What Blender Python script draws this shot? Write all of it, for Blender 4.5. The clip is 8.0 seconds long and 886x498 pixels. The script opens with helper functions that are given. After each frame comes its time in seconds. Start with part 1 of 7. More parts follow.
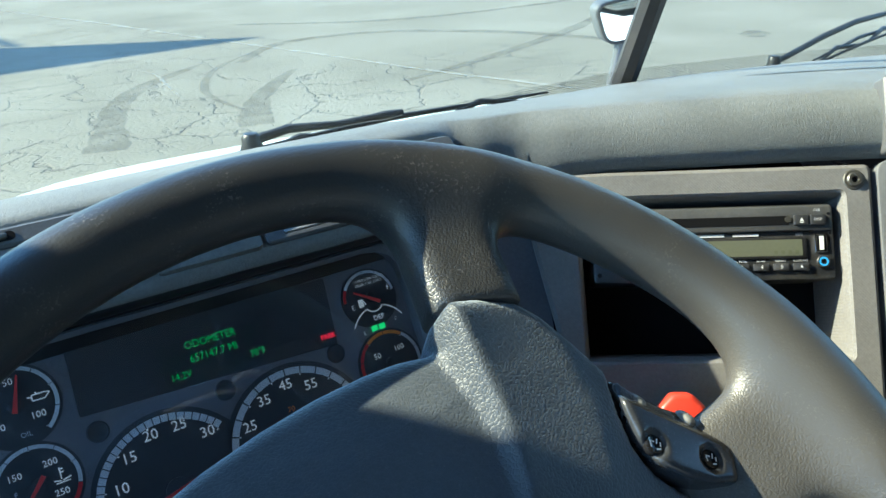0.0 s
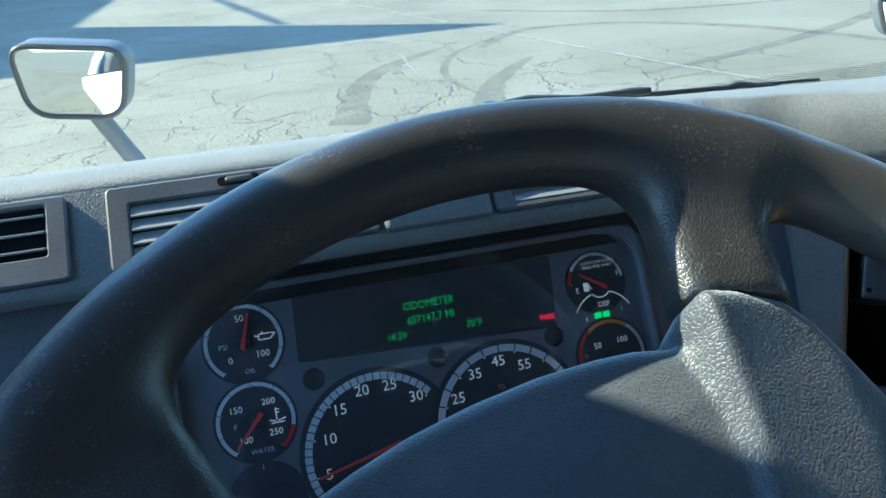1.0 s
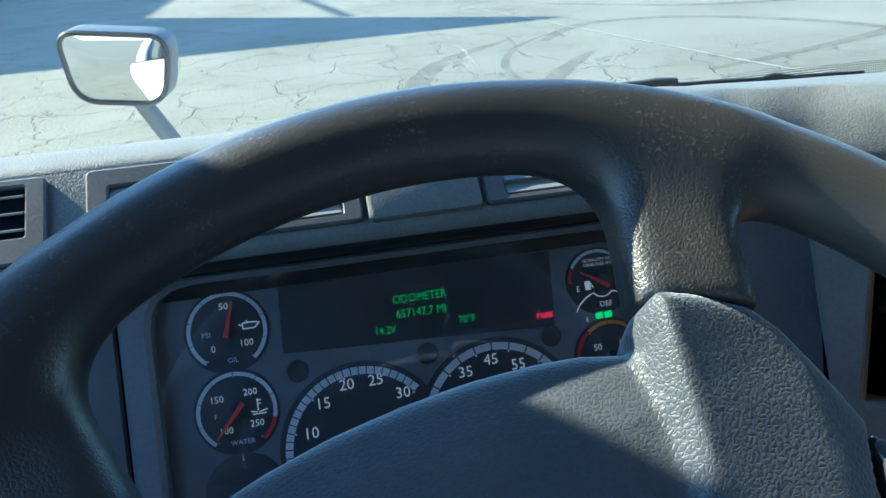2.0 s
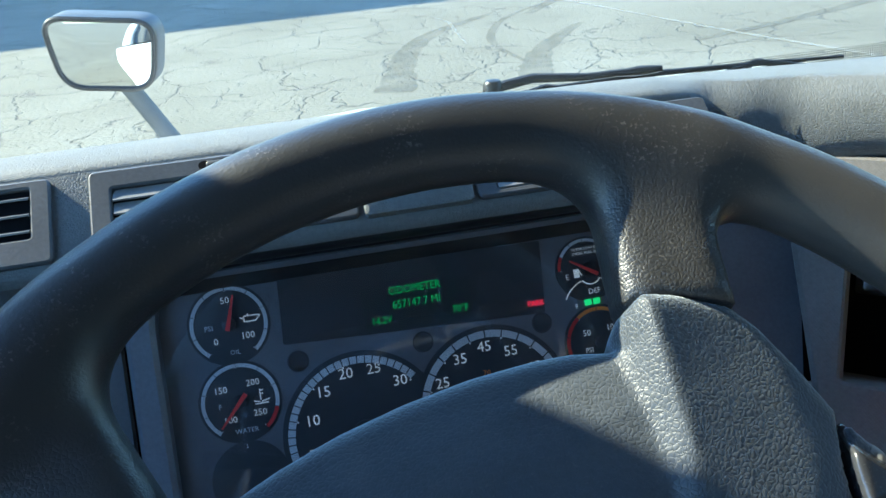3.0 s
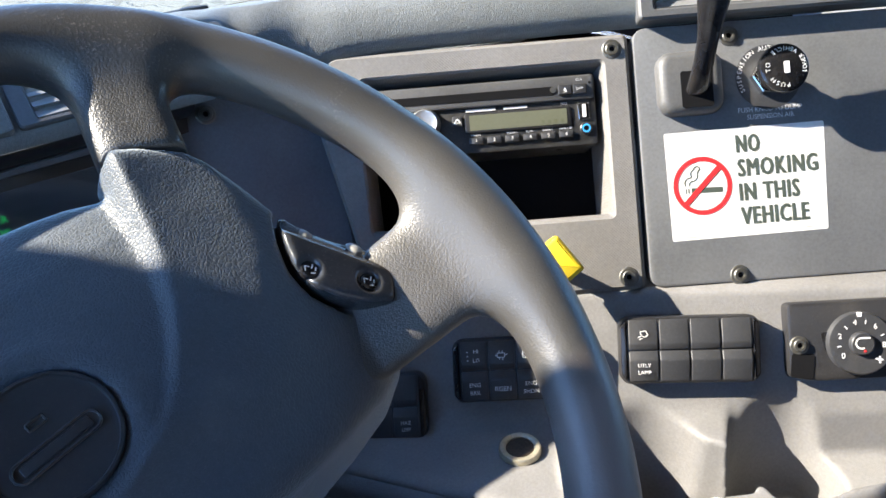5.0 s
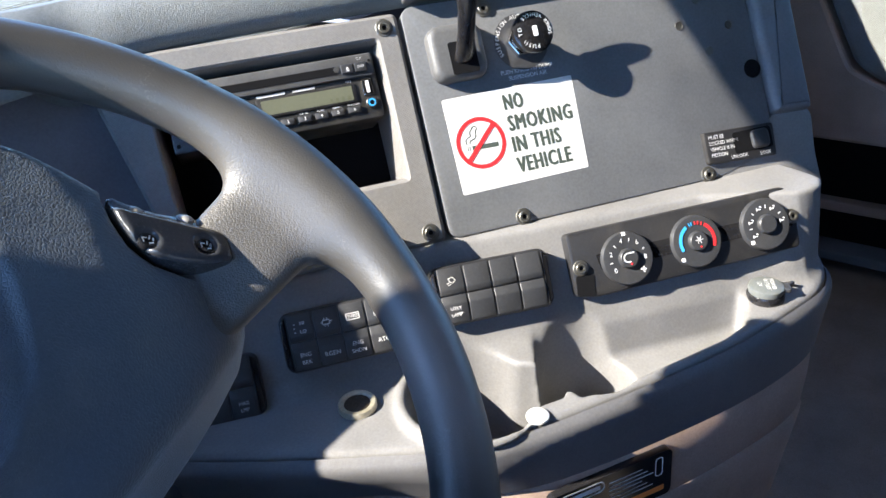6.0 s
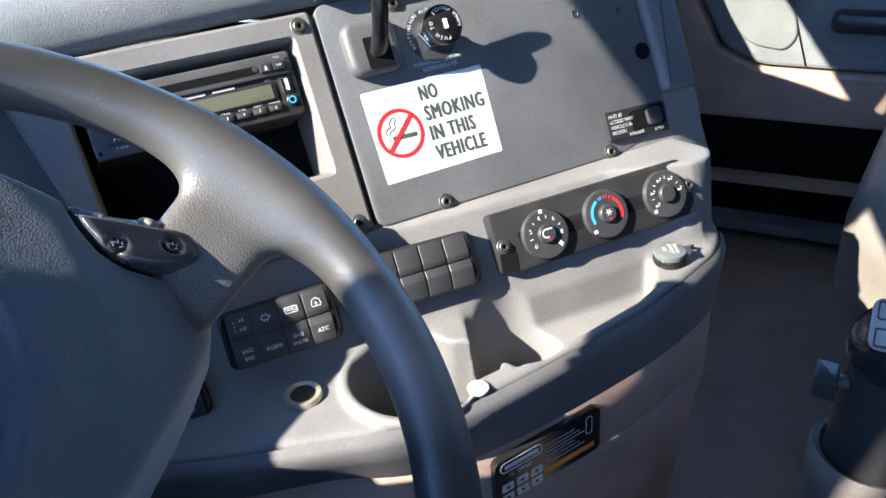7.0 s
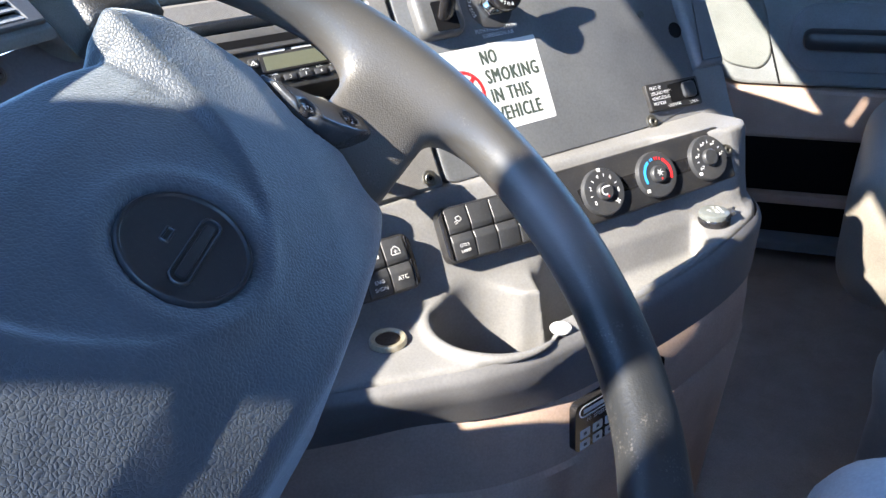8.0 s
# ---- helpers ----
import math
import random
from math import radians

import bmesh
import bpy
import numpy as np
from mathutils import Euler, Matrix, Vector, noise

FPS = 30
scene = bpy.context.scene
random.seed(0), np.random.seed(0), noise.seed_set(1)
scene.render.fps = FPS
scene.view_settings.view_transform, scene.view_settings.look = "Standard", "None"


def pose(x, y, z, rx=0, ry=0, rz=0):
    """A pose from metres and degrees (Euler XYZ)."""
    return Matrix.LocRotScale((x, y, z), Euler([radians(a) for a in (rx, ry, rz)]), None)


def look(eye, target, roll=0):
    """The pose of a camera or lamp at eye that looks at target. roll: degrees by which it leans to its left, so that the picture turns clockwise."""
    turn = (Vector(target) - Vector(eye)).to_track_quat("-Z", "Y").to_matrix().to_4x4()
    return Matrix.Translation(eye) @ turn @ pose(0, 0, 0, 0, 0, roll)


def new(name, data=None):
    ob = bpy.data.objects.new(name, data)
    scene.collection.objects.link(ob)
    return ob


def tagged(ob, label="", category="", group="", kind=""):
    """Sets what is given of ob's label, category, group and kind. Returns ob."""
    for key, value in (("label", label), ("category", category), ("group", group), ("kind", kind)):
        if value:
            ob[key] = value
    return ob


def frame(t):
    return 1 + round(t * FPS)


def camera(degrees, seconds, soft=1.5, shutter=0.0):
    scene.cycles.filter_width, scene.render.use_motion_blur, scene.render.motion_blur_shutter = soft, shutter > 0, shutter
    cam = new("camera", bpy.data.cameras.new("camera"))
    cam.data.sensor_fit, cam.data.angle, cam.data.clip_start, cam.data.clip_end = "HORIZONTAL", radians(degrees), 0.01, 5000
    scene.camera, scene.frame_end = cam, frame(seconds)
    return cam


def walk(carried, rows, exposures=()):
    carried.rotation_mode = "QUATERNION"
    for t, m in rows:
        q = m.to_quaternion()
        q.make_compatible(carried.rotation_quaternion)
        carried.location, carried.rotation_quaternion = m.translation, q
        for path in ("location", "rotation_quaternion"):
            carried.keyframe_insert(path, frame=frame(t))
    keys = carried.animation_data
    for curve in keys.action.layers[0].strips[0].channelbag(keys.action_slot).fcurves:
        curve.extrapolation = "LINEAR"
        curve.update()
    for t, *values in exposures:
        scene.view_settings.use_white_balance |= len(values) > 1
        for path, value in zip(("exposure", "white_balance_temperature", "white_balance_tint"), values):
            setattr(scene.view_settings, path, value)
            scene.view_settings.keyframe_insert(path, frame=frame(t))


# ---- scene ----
# ---- camera and its walk ----
cam = camera(58.2, 8.0)
PATH = [
    (0, (0.004, 0.0, 2.258), (0.933, 1.585, 1.468), -3.7),
    (0.3, (-0.006, 0.013, 2.25), (0.772, 1.679, 1.461), -4.0),
    (0.5, (-0.014, 0.016, 2.243), (0.636, 1.735, 1.454), -4.0),
    (0.7, (-0.008, 0.021, 2.241), (0.529, 1.779, 1.455), -4.3),
    (1, (0.006, 0.029, 2.237), (0.438, 1.819, 1.458), -4.0),
    (1.2, (0.022, 0.034, 2.229), (0.403, 1.838, 1.454), -3.9),
    (1.5, (0.045, 0.039, 2.216), (0.369, 1.852, 1.436), -3.9),
    (1.7, (0.05, 0.038, 2.218), (0.343, 1.857, 1.439), -4.0),
    (2.8, (0.05, 0.031, 2.246), (0.342, 1.829, 1.419), -4.7),
    (3, (0.046, 0.027, 2.243), (0.352, 1.814, 1.398), -4.8),
    (3.2, (0.047, 0.024, 2.243), (0.377, 1.792, 1.369), -5.4),
    (3.5, (0.049, 0.019, 2.244), (0.428, 1.772, 1.358), -5.0),
    (3.7, (0.052, 0.013, 2.248), (0.471, 1.757, 1.364), -4.9),
    (4, (0.055, -0.003, 2.251), (0.572, 1.695, 1.329), -5.2),
    (4.2, (0.061, -0.021, 2.245), (0.654, 1.644, 1.311), -5.2),
    (4.5, (0.069, -0.049, 2.238), (0.811, 1.547, 1.289), -5.1),
    (4.7, (0.077, -0.076, 2.237), (0.906, 1.468, 1.273), -5.2),
    (5, (0.079, -0.107, 2.231), (1.071, 1.333, 1.261), -5.1),
    (5.2, (0.074, -0.121, 2.225), (1.16, 1.241, 1.242), -4.9),
    (6.3, (0.008, -0.132, 2.231), (1.434, 0.844, 1.224), -5.3),
    (6.5, (-0.002, -0.129, 2.243), (1.451, 0.795, 1.227), -5.2),
    (6.8, (-0.006, -0.13, 2.246), (1.478, 0.732, 1.219), -5.0),
    (7, (-0.014, -0.116, 2.24), (1.483, 0.71, 1.203), -4.8),
    (7.2, (-0.018, -0.099, 2.231), (1.485, 0.704, 1.185), -4.6),
    (7.5, (-0.032, -0.073, 2.212), (1.494, 0.694, 1.171), -4.4),
    (7.8, (-0.079, -0.049, 2.186), (1.508, 0.701, 1.227), -4.2),
    (8, (-0.124, -0.027, 2.168), (1.508, 0.684, 1.257), -3.3),
]
walk(cam, [(t, look(eye, target, roll)) for t, eye, target, roll in PATH], exposures=[(0.0, 2.4, 6500, -6), (1.5, 2.43, 6150, -5), (3.5, 2.55, 6500, 1), (4.0, 2.66, 6850, 8), (4.5, 2.96, 6650, 13), (5.2, 2.83, 6400, 11), (6.5, 2.84, 6150, 12), (7.5, 2.95, 6200, 12), (8.0, 3.08, 6250, 12)])

# ---- sky, sun ----
SUN = Vector((-0.69, 0.44, 0.575)).normalized()
world = bpy.data.worlds.new("sky")
scene.world = world
world.use_nodes = True
sky = world.node_tree.nodes.new("ShaderNodeTexSky")
sky.sky_type, sky.sun_disc = "NISHITA", False
sky.sun_elevation, sky.sun_rotation = math.asin(SUN.z), math.atan2(SUN.x, SUN.y)
sky.air_density, sky.dust_density, sky.ozone_density = 1.2, 0.2, 3.0
tint = world.node_tree.nodes.new("ShaderNodeMix")
tint.data_type, tint.blend_type = "RGBA", "MULTIPLY"
tint.inputs["Factor"].default_value = 1.0
tint.inputs["B"].default_value = (0.72, 0.94, 1.22, 1)
world.node_tree.links.new(sky.outputs[0], tint.inputs["A"])
world.node_tree.links.new(tint.outputs["Result"], world.node_tree.nodes["Background"].inputs[0])
world.node_tree.nodes["Background"].inputs[1].default_value = 0.105
sun_data = bpy.data.lights.new("sun", "SUN")
sun_data.energy, sun_data.angle, sun_data.color = 3.1, radians(0.55), (1.0, 0.92, 0.76)
sun = new("sun", sun_data)
sun.matrix_world = look(SUN * 50, (0, 0, 0))
# ---- materials ----
def node_mat(name):
    m = bpy.data.materials.new(name)
    m.use_nodes = True
    return m, m.node_tree.nodes, m.node_tree.links, m.node_tree.nodes["Principled BSDF"]


def math_node(nt, op, a, b=None):
    n = nt.nodes.new("ShaderNodeMath")
    n.operation = op
    for i, v in enumerate((a, b)):
        if v is None:
            continue
        if isinstance(v, (int, float)):
            n.inputs[i].default_value = v
        else:
            nt.links.new(v, n.inputs[i])
    return n.outputs[0]


def ramp(nt, fac, stops):
    r = nt.nodes.new("ShaderNodeValToRGB")
    r.color_ramp.elements[0].position, r.color_ramp.elements[0].color = stops[0][0], (*stops[0][1], 1)
    r.color_ramp.elements[1].position, r.color_ramp.elements[1].color = stops[-1][0], (*stops[-1][1], 1)
    for p, c in stops[1:-1]:
        r.color_ramp.elements.new(p).color = (*c, 1)
    nt.links.new(fac, r.inputs[0])
    return r.outputs[0]


def surface(name, color, rough=0.5, metal=0.0, spread=0.12, grain="fine", cell=0.0025, depth=0.25, dirt=0.0, dirt_color=(0.35, 0.3, 0.24), spec=0.5, coat=0.0):
    """A plastic, leather, cloth or metal: colour varied at two scales, a relief of its own, and dust."""
    m, nodes, links, bsdf = node_mat(name)
    nt = m.node_tree
    co = nodes.new("ShaderNodeTexCoord").outputs["Object"]
    big, small = nodes.new("ShaderNodeTexNoise"), nodes.new("ShaderNodeTexNoise")
    for n, s, d in ((big, 14.0, 4.0), (small, 420.0, 3.0)):
        n.inputs["Scale"].default_value, n.inputs["Detail"].default_value = s, d
        links.new(co, n.inputs["Vector"])
    mix = math_node(nt, "ADD", math_node(nt, "MULTIPLY", big.outputs[0], 0.6), math_node(nt, "MULTIPLY", small.outputs[0], 0.4))
    lo, hi = [c * (1 - spread * 2) for c in color], [min(1, c * (1 + spread * 2)) for c in color]
    col = ramp(nt, mix, [(0.3, lo), (0.5, color), (0.7, hi)])
    if dirt:
        speck = nodes.new("ShaderNodeTexNoise")
        speck.inputs["Scale"].default_value, speck.inputs["Detail"].default_value = 900.0, 2.0
        links.new(co, speck.inputs["Vector"])
        smear = nodes.new("ShaderNodeTexNoise")
        smear.inputs["Scale"].default_value, smear.inputs["Detail"].default_value, smear.inputs["Distortion"].default_value = 30.0, 5.0, 1.0
        links.new(co, smear.inputs["Vector"])
        a = math_node(nt, "MULTIPLY", ramp(nt, speck.outputs[0], [(0.62, (0, 0, 0)), (0.72, (1, 1, 1))]), 0.8)
        b = math_node(nt, "MULTIPLY", ramp(nt, smear.outputs[0], [(0.5, (0, 0, 0)), (0.75, (1, 1, 1))]), 0.5)
        mx = nodes.new("ShaderNodeMix")
        mx.data_type = "RGBA"
        links.new(math_node(nt, "MULTIPLY", math_node(nt, "ADD", a, b), dirt), mx.inputs["Factor"])
        links.new(col, mx.inputs["A"])
        mx.inputs["B"].default_value = (*dirt_color, 1)
        col = mx.outputs["Result"]
    links.new(col, bsdf.inputs["Base Color"])
    links.new(math_node(nt, "ADD", math_node(nt, "MULTIPLY", big.outputs[0], 0.24), rough - 0.12), bsdf.inputs["Roughness"])
    bsdf.inputs["Metallic"].default_value = metal
    bsdf.inputs["Specular IOR Level"].default_value = spec
    bsdf.inputs["Coat Weight"].default_value = coat
    bsdf.inputs["Coat Roughness"].default_value = min(0.32, rough * 0.8)
    height = small.outputs[0]
    if grain == "leather":
        warp = nodes.new("ShaderNodeTexNoise")
        warp.inputs["Scale"].default_value = 0.6 / cell
        links.new(co, warp.inputs["Vector"])
        shift = nodes.new("ShaderNodeVectorMath")
        shift.operation = "MULTIPLY_ADD"
        links.new(warp.outputs["Color"], shift.inputs[0])
        shift.inputs[1].default_value = (cell * 1.2,) * 3
        links.new(co, shift.inputs[2])
        v = nodes.new("ShaderNodeTexVoronoi")
        v.feature = "DISTANCE_TO_EDGE"
        v.inputs["Scale"].default_value = 1.0 / cell
        links.new(shift.outputs[0], v.inputs["Vector"])
        height = ramp(nt, v.outputs["Distance"], [(0.0, (0, 0, 0)), (0.12, (0.7, 0.7, 0.7)), (0.35, (1, 1, 1))])
    elif grain == "weave":
        v = nodes.new("ShaderNodeTexVoronoi")
        v.feature = "F1"
        v.inputs["Scale"].default_value, v.inputs["Randomness"].default_value = 1.0 / cell, 0.12
        turn_ = nodes.new("ShaderNodeMapping")
        turn_.inputs["Rotation"].default_value = (0.0, 0.0, 0.785)
        links.new(co, turn_.inputs["Vector"])
        links.new(turn_.outputs[0], v.inputs["Vector"])
        height = ramp(nt, v.outputs["Distance"], [(0.0, (1, 1, 1)), (0.6, (0, 0, 0))])
    b = nodes.new("ShaderNodeBump")
    b.inputs["Strength"].default_value, b.inputs["Distance"].default_value = depth, cell * 0.35
    links.new(height, b.inputs["Height"])
    links.new(b.outputs[0], bsdf.inputs["Normal"])
    return m


def glow(name, color, strength):
    m, nodes, links, bsdf = node_mat(name)
    bsdf.inputs["Base Color"].default_value = (0.01, 0.01, 0.01, 1)
    bsdf.inputs["Emission Color"].default_value = (*color, 1)
    bsdf.inputs["Emission Strength"].default_value = strength
    return m


def pane_mat(name, tint, share=0.03, rough=0.0):
    m, nodes, links, bsdf = node_mat(name)
    nodes.remove(bsdf)
    clear, gloss, mix = (nodes.new("ShaderNode" + k) for k in ("BsdfTransparent", "BsdfGlossy", "MixShader"))
    clear.inputs[0].default_value = (*tint, 1)
    gloss.inputs["Roughness"].default_value = rough
    mix.inputs[0].default_value = share
    links.new(clear.outputs[0], mix.inputs[1])
    links.new(gloss.outputs[0], mix.inputs[2])
    links.new(mix.outputs[0], nodes["Material Output"].inputs[0])
    return m


M_PAD = surface("padded vinyl", (0.15, 0.16, 0.16), 0.58, grain="leather", cell=0.0019, depth=0.36, dirt=0.04, spec=0.3)
M_BEZEL = surface("woven plastic", (0.165, 0.158, 0.153), 0.6, grain="weave", cell=0.0017, depth=0.38, dirt=0.06)
M_PANEL = surface("panel plastic", (0.11, 0.113, 0.12), 0.55, grain="fine", depth=0.1, dirt=0.05)
M_FASCIA = surface("fascia plastic", (0.085, 0.087, 0.092), 0.5, grain="fine", depth=0.15, dirt=0.06)
M_CONSOLE = surface("console plastic", (0.165, 0.161, 0.16), 0.6, grain="leather", cell=0.0016, depth=0.22, dirt=0.1)
M_CONSOLE_DARK = surface("console skirt plastic", (0.125, 0.123, 0.128), 0.55, grain="leather", cell=0.0016, depth=0.2, dirt=0.1)
M_TAN = surface("tan plastic", (0.4, 0.29, 0.235), 0.6, grain="leather", cell=0.002, depth=0.12, dirt=0.06)
M_BLACK = surface("black plastic", (0.018, 0.018, 0.02), 0.42, grain="fine", depth=0.1, dirt=0.08)
M_GLOSSBLACK = surface("glossy black plastic", (0.012, 0.012, 0.014), 0.18, grain="fine", depth=0.03, dirt=0.06)
M_POD = surface("worn switch pod plastic", (0.034, 0.036, 0.041), 0.24, grain="fine", depth=0.06, dirt=0.22, dirt_color=(0.2, 0.2, 0.2), spec=0.8)
# near-black that paints shade into holes, slots and recesses; also plain dark parts
M_DARK = surface("near-black shade and parts", (0.006, 0.006, 0.007), 0.8, grain="fine", depth=0.05, spec=0.1)
M_SWITCH = surface("switch plastic", (0.035, 0.036, 0.04), 0.45, grain="fine", depth=0.12, dirt=0.1)
M_CLUSTER = surface("cluster plastic", (0.135, 0.14, 0.158), 0.45, grain="fine", depth=0.08, dirt=0.05)
M_DIAL = surface("dial face", (0.042, 0.045, 0.053), 0.5, grain="fine", depth=0.04)
M_PRINT = surface("white print", (0.75, 0.75, 0.75), 0.5, spread=0.04, depth=0.02)
M_PRINTGREY = surface("grey print", (0.58, 0.58, 0.59), 0.5, spread=0.05, depth=0.02)
M_STICKER = surface("white vinyl", (0.66, 0.66, 0.645), 0.4, spread=0.03, depth=0.03, dirt=0.05)
M_STICKERTEXT = surface("dark green ink", (0.06, 0.075, 0.065), 0.5, spread=0.05, depth=0.02)
M_RED = surface("red ink", (0.6, 0.025, 0.03), 0.45, spread=0.05, depth=0.03)
M_REDKNOB = surface("red plastic", (0.65, 0.05, 0.03), 0.35, spread=0.06, depth=0.05)
M_YELLOW = surface("yellow plastic", (0.75, 0.55, 0.03), 0.35, spread=0.06, depth=0.05)
M_ORANGE = surface("orange ink", (0.85, 0.26, 0.05), 0.5, spread=0.05, depth=0.02)
M_BLUE = surface("blue ink", (0.05, 0.35, 0.75), 0.45, spread=0.05, depth=0.02)
M_NEEDLE = surface("red needle", (0.75, 0.05, 0.05), 0.4, spread=0.04, depth=0.02)
M_NUMERAL = glow("backlit numerals", (0.8, 0.9, 1.0), 0.04)
M_NUMERAL.node_tree.nodes["Principled BSDF"].inputs["Base Color"].default_value = (0.75, 0.75, 0.75, 1)
M_RING = surface("pale ring print", (0.62, 0.63, 0.65), 0.5, spread=0.05, depth=0.02)
M_CHROME = surface("chrome", (0.75, 0.74, 0.72), 0.14, 1.0, spread=0.04, depth=0.05, dirt=0.1)
M_STEEL = surface("screw steel", (0.17, 0.165, 0.15), 0.45, 0.85, spread=0.1, depth=0.2)
M_BRASS = surface("tarnished ring", (0.55, 0.5, 0.38), 0.4, 0.7, spread=0.15, depth=0.2, dirt=0.3)
M_CLOTH = surface("seat cloth", (0.29, 0.285, 0.3), 0.85, grain="weave", cell=0.0016, depth=0.5, dirt=0.15, dirt_color=(0.3, 0.28, 0.26))
M_CLOTHDARK = surface("dark seat cloth", (0.045, 0.045, 0.05), 0.85, grain="weave", cell=0.0016, depth=0.5)
M_VINYL = surface("seat vinyl", (0.17, 0.152, 0.13), 0.5, grain="leather", cell=0.002, depth=0.15, dirt=0.08)
M_VINYLGREY = surface("grey seat vinyl", (0.32, 0.33, 0.35), 0.5, grain="leather", cell=0.002, depth=0.12)
M_CARPET = surface("floor mat", (0.29, 0.245, 0.215), 0.8, grain="leather", cell=0.004, depth=0.5, dirt=0.4, dirt_color=(0.16, 0.14, 0.12))
M_DOORGREY = surface("door trim", (0.165, 0.175, 0.182), 0.6, grain="leather", cell=0.002, depth=0.2, dirt=0.05)
M_DOORDARK = surface("door trim dark", (0.17, 0.178, 0.19), 0.6, grain="leather", cell=0.002, depth=0.2)
M_WHITEPAINT = surface("white truck paint", (0.78, 0.79, 0.8), 0.14, spread=0.03, depth=0.02, coat=0.6)
M_MIRRORSHELL = surface("mirror shell", (0.1, 0.11, 0.12), 0.5, depth=0.1)
M_LINER = surface("headliner", (0.26, 0.24, 0.22), 0.85, grain="fine", depth=0.2)
M_GREEN = glow("green segments", (0.03, 0.75, 0.22), 0.075)
M_REDGLOW = glow("red segments", (1.0, 0.03, 0.1), 0.16)
M_GREENBAR = glow("green bar", (0.05, 0.8, 0.25), 0.16)
M_LCDMARK = surface("faint display segments", (0.1, 0.105, 0.065), 0.3, depth=0.02)
M_LCD = surface("radio display", (0.115, 0.12, 0.085), 0.3, spread=0.05, depth=0.02)
M_LENS = pane_mat("clear plastic lens", (0.97, 0.97, 0.97), 0.045, 0.0)
M_GLASS = pane_mat("windshield glass", (0.93, 0.96, 0.95))
mirror_mat, _, _, mb = node_mat("mirror silver")
mb.inputs["Base Color"].default_value, mb.inputs["Metallic"].default_value, mb.inputs["Roughness"].default_value = (0.86, 0.88, 0.88, 1), 1.0, 0.015


def wheel_mat():
    """Black urethane: smooth and worn on the rim, grained on the spokes, dusty and scuffed."""
    m, nodes, links, bsdf = node_mat("wheel urethane")
    nt = m.node_tree
    co = nodes.new("ShaderNodeTexCoord").outputs["Object"]
    sep = nodes.new("ShaderNodeSeparateXYZ")
    links.new(co, sep.inputs[0])
    rad = math_node(nt, "SQRT", math_node(nt, "ADD", math_node(nt, "MULTIPLY", sep.outputs[0], sep.outputs[0]), math_node(nt, "MULTIPLY", sep.outputs[1], sep.outputs[1])))
    spoke = ramp(nt, math_node(nt, "MULTIPLY", rad, 4.0), [(0.70, (1, 1, 1)), (0.765, (0, 0, 0))])
    noises = []
    for s, d, w in ((9.0, 4.0, 0.4), (800.0, 2.0, 0.0), (45.0, 6.0, 1.2)):
        n = nodes.new("ShaderNodeTexNoise")
        n.inputs["Scale"].default_value, n.inputs["Detail"].default_value, n.inputs["Distortion"].default_value = s, d, w
        links.new(co, n.inputs["Vector"])
        noises.append(n.outputs[0])
    v = nodes.new("ShaderNodeTexVoronoi")
    v.feature = "DISTANCE_TO_EDGE"
    v.inputs["Scale"].default_value = 640.0
    links.new(co, v.inputs["Vector"])
    grain = ramp(nt, v.outputs["Distance"], [(0.0, (0, 0, 0)), (0.2, (0.7, 0.7, 0.7)), (0.5, (1, 1, 1))])
    scuff = math_node(nt, "MULTIPLY", ramp(nt, noises[2], [(0.5, (0, 0, 0)), (0.72, (1, 1, 1))]), ramp(nt, noises[1], [(0.58, (0, 0, 0)), (0.66, (1, 1, 1))]))
    mx = nodes.new("ShaderNodeMix")
    mx.data_type = "RGBA"
    links.new(math_node(nt, "MULTIPLY", scuff, 0.55), mx.inputs["Factor"])
    links.new(ramp(nt, noises[0], [(0.3, (0.013, 0.0145, 0.017)), (0.7, (0.025, 0.0253, 0.026))]), mx.inputs["A"])
    mx.inputs["B"].default_value = (0.22, 0.2, 0.18, 1)
    # right side, where held: rubbing, dust and painted sunlight pale it, fading low down
    rubbed_lit = math_node(nt, "MULTIPLY", ramp(nt, math_node(nt, "MULTIPLY", sep.outputs[0], 4.0), [(0.3, (0, 0, 0)), (0.62, (1, 1, 1))]), ramp(nt, math_node(nt, "ADD", math_node(nt, "MULTIPLY", sep.outputs[1], 4.0), 0.5), [(0.05, (0.2, 0.2, 0.2)), (0.36, (1, 1, 1))]))
    rubbed_lit = math_node(nt, "MULTIPLY", rubbed_lit, ramp(nt, noises[0], [(0.25, (0.35, 0.35, 0.35)), (0.6, (0.75, 0.75, 0.75))]))
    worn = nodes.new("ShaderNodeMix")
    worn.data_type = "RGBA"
    # pinkish patch low on the right: sun on the rim painted into the colour
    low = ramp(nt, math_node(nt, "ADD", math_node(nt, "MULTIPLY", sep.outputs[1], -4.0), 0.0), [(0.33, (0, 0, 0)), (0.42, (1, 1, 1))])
    sun_patch = math_node(nt, "MULTIPLY", low, ramp(nt, math_node(nt, "MULTIPLY", sep.outputs[0], 4.0), [(0.45, (0, 0, 0)), (0.6, (0.85, 0.85, 0.85))]))
    links.new(rubbed_lit, worn.inputs["Factor"])
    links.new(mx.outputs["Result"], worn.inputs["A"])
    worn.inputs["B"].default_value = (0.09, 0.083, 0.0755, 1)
    sun_mix = nodes.new("ShaderNodeMix")
    sun_mix.data_type = "RGBA"
    links.new(sun_patch, sun_mix.inputs["Factor"])
    links.new(worn.outputs["Result"], sun_mix.inputs["A"])
    sun_mix.inputs["B"].default_value = (0.17, 0.135, 0.12, 1)
    links.new(sun_mix.outputs["Result"], bsdf.inputs["Base Color"])
    bsdf.inputs["Specular IOR Level"].default_value = 0.75
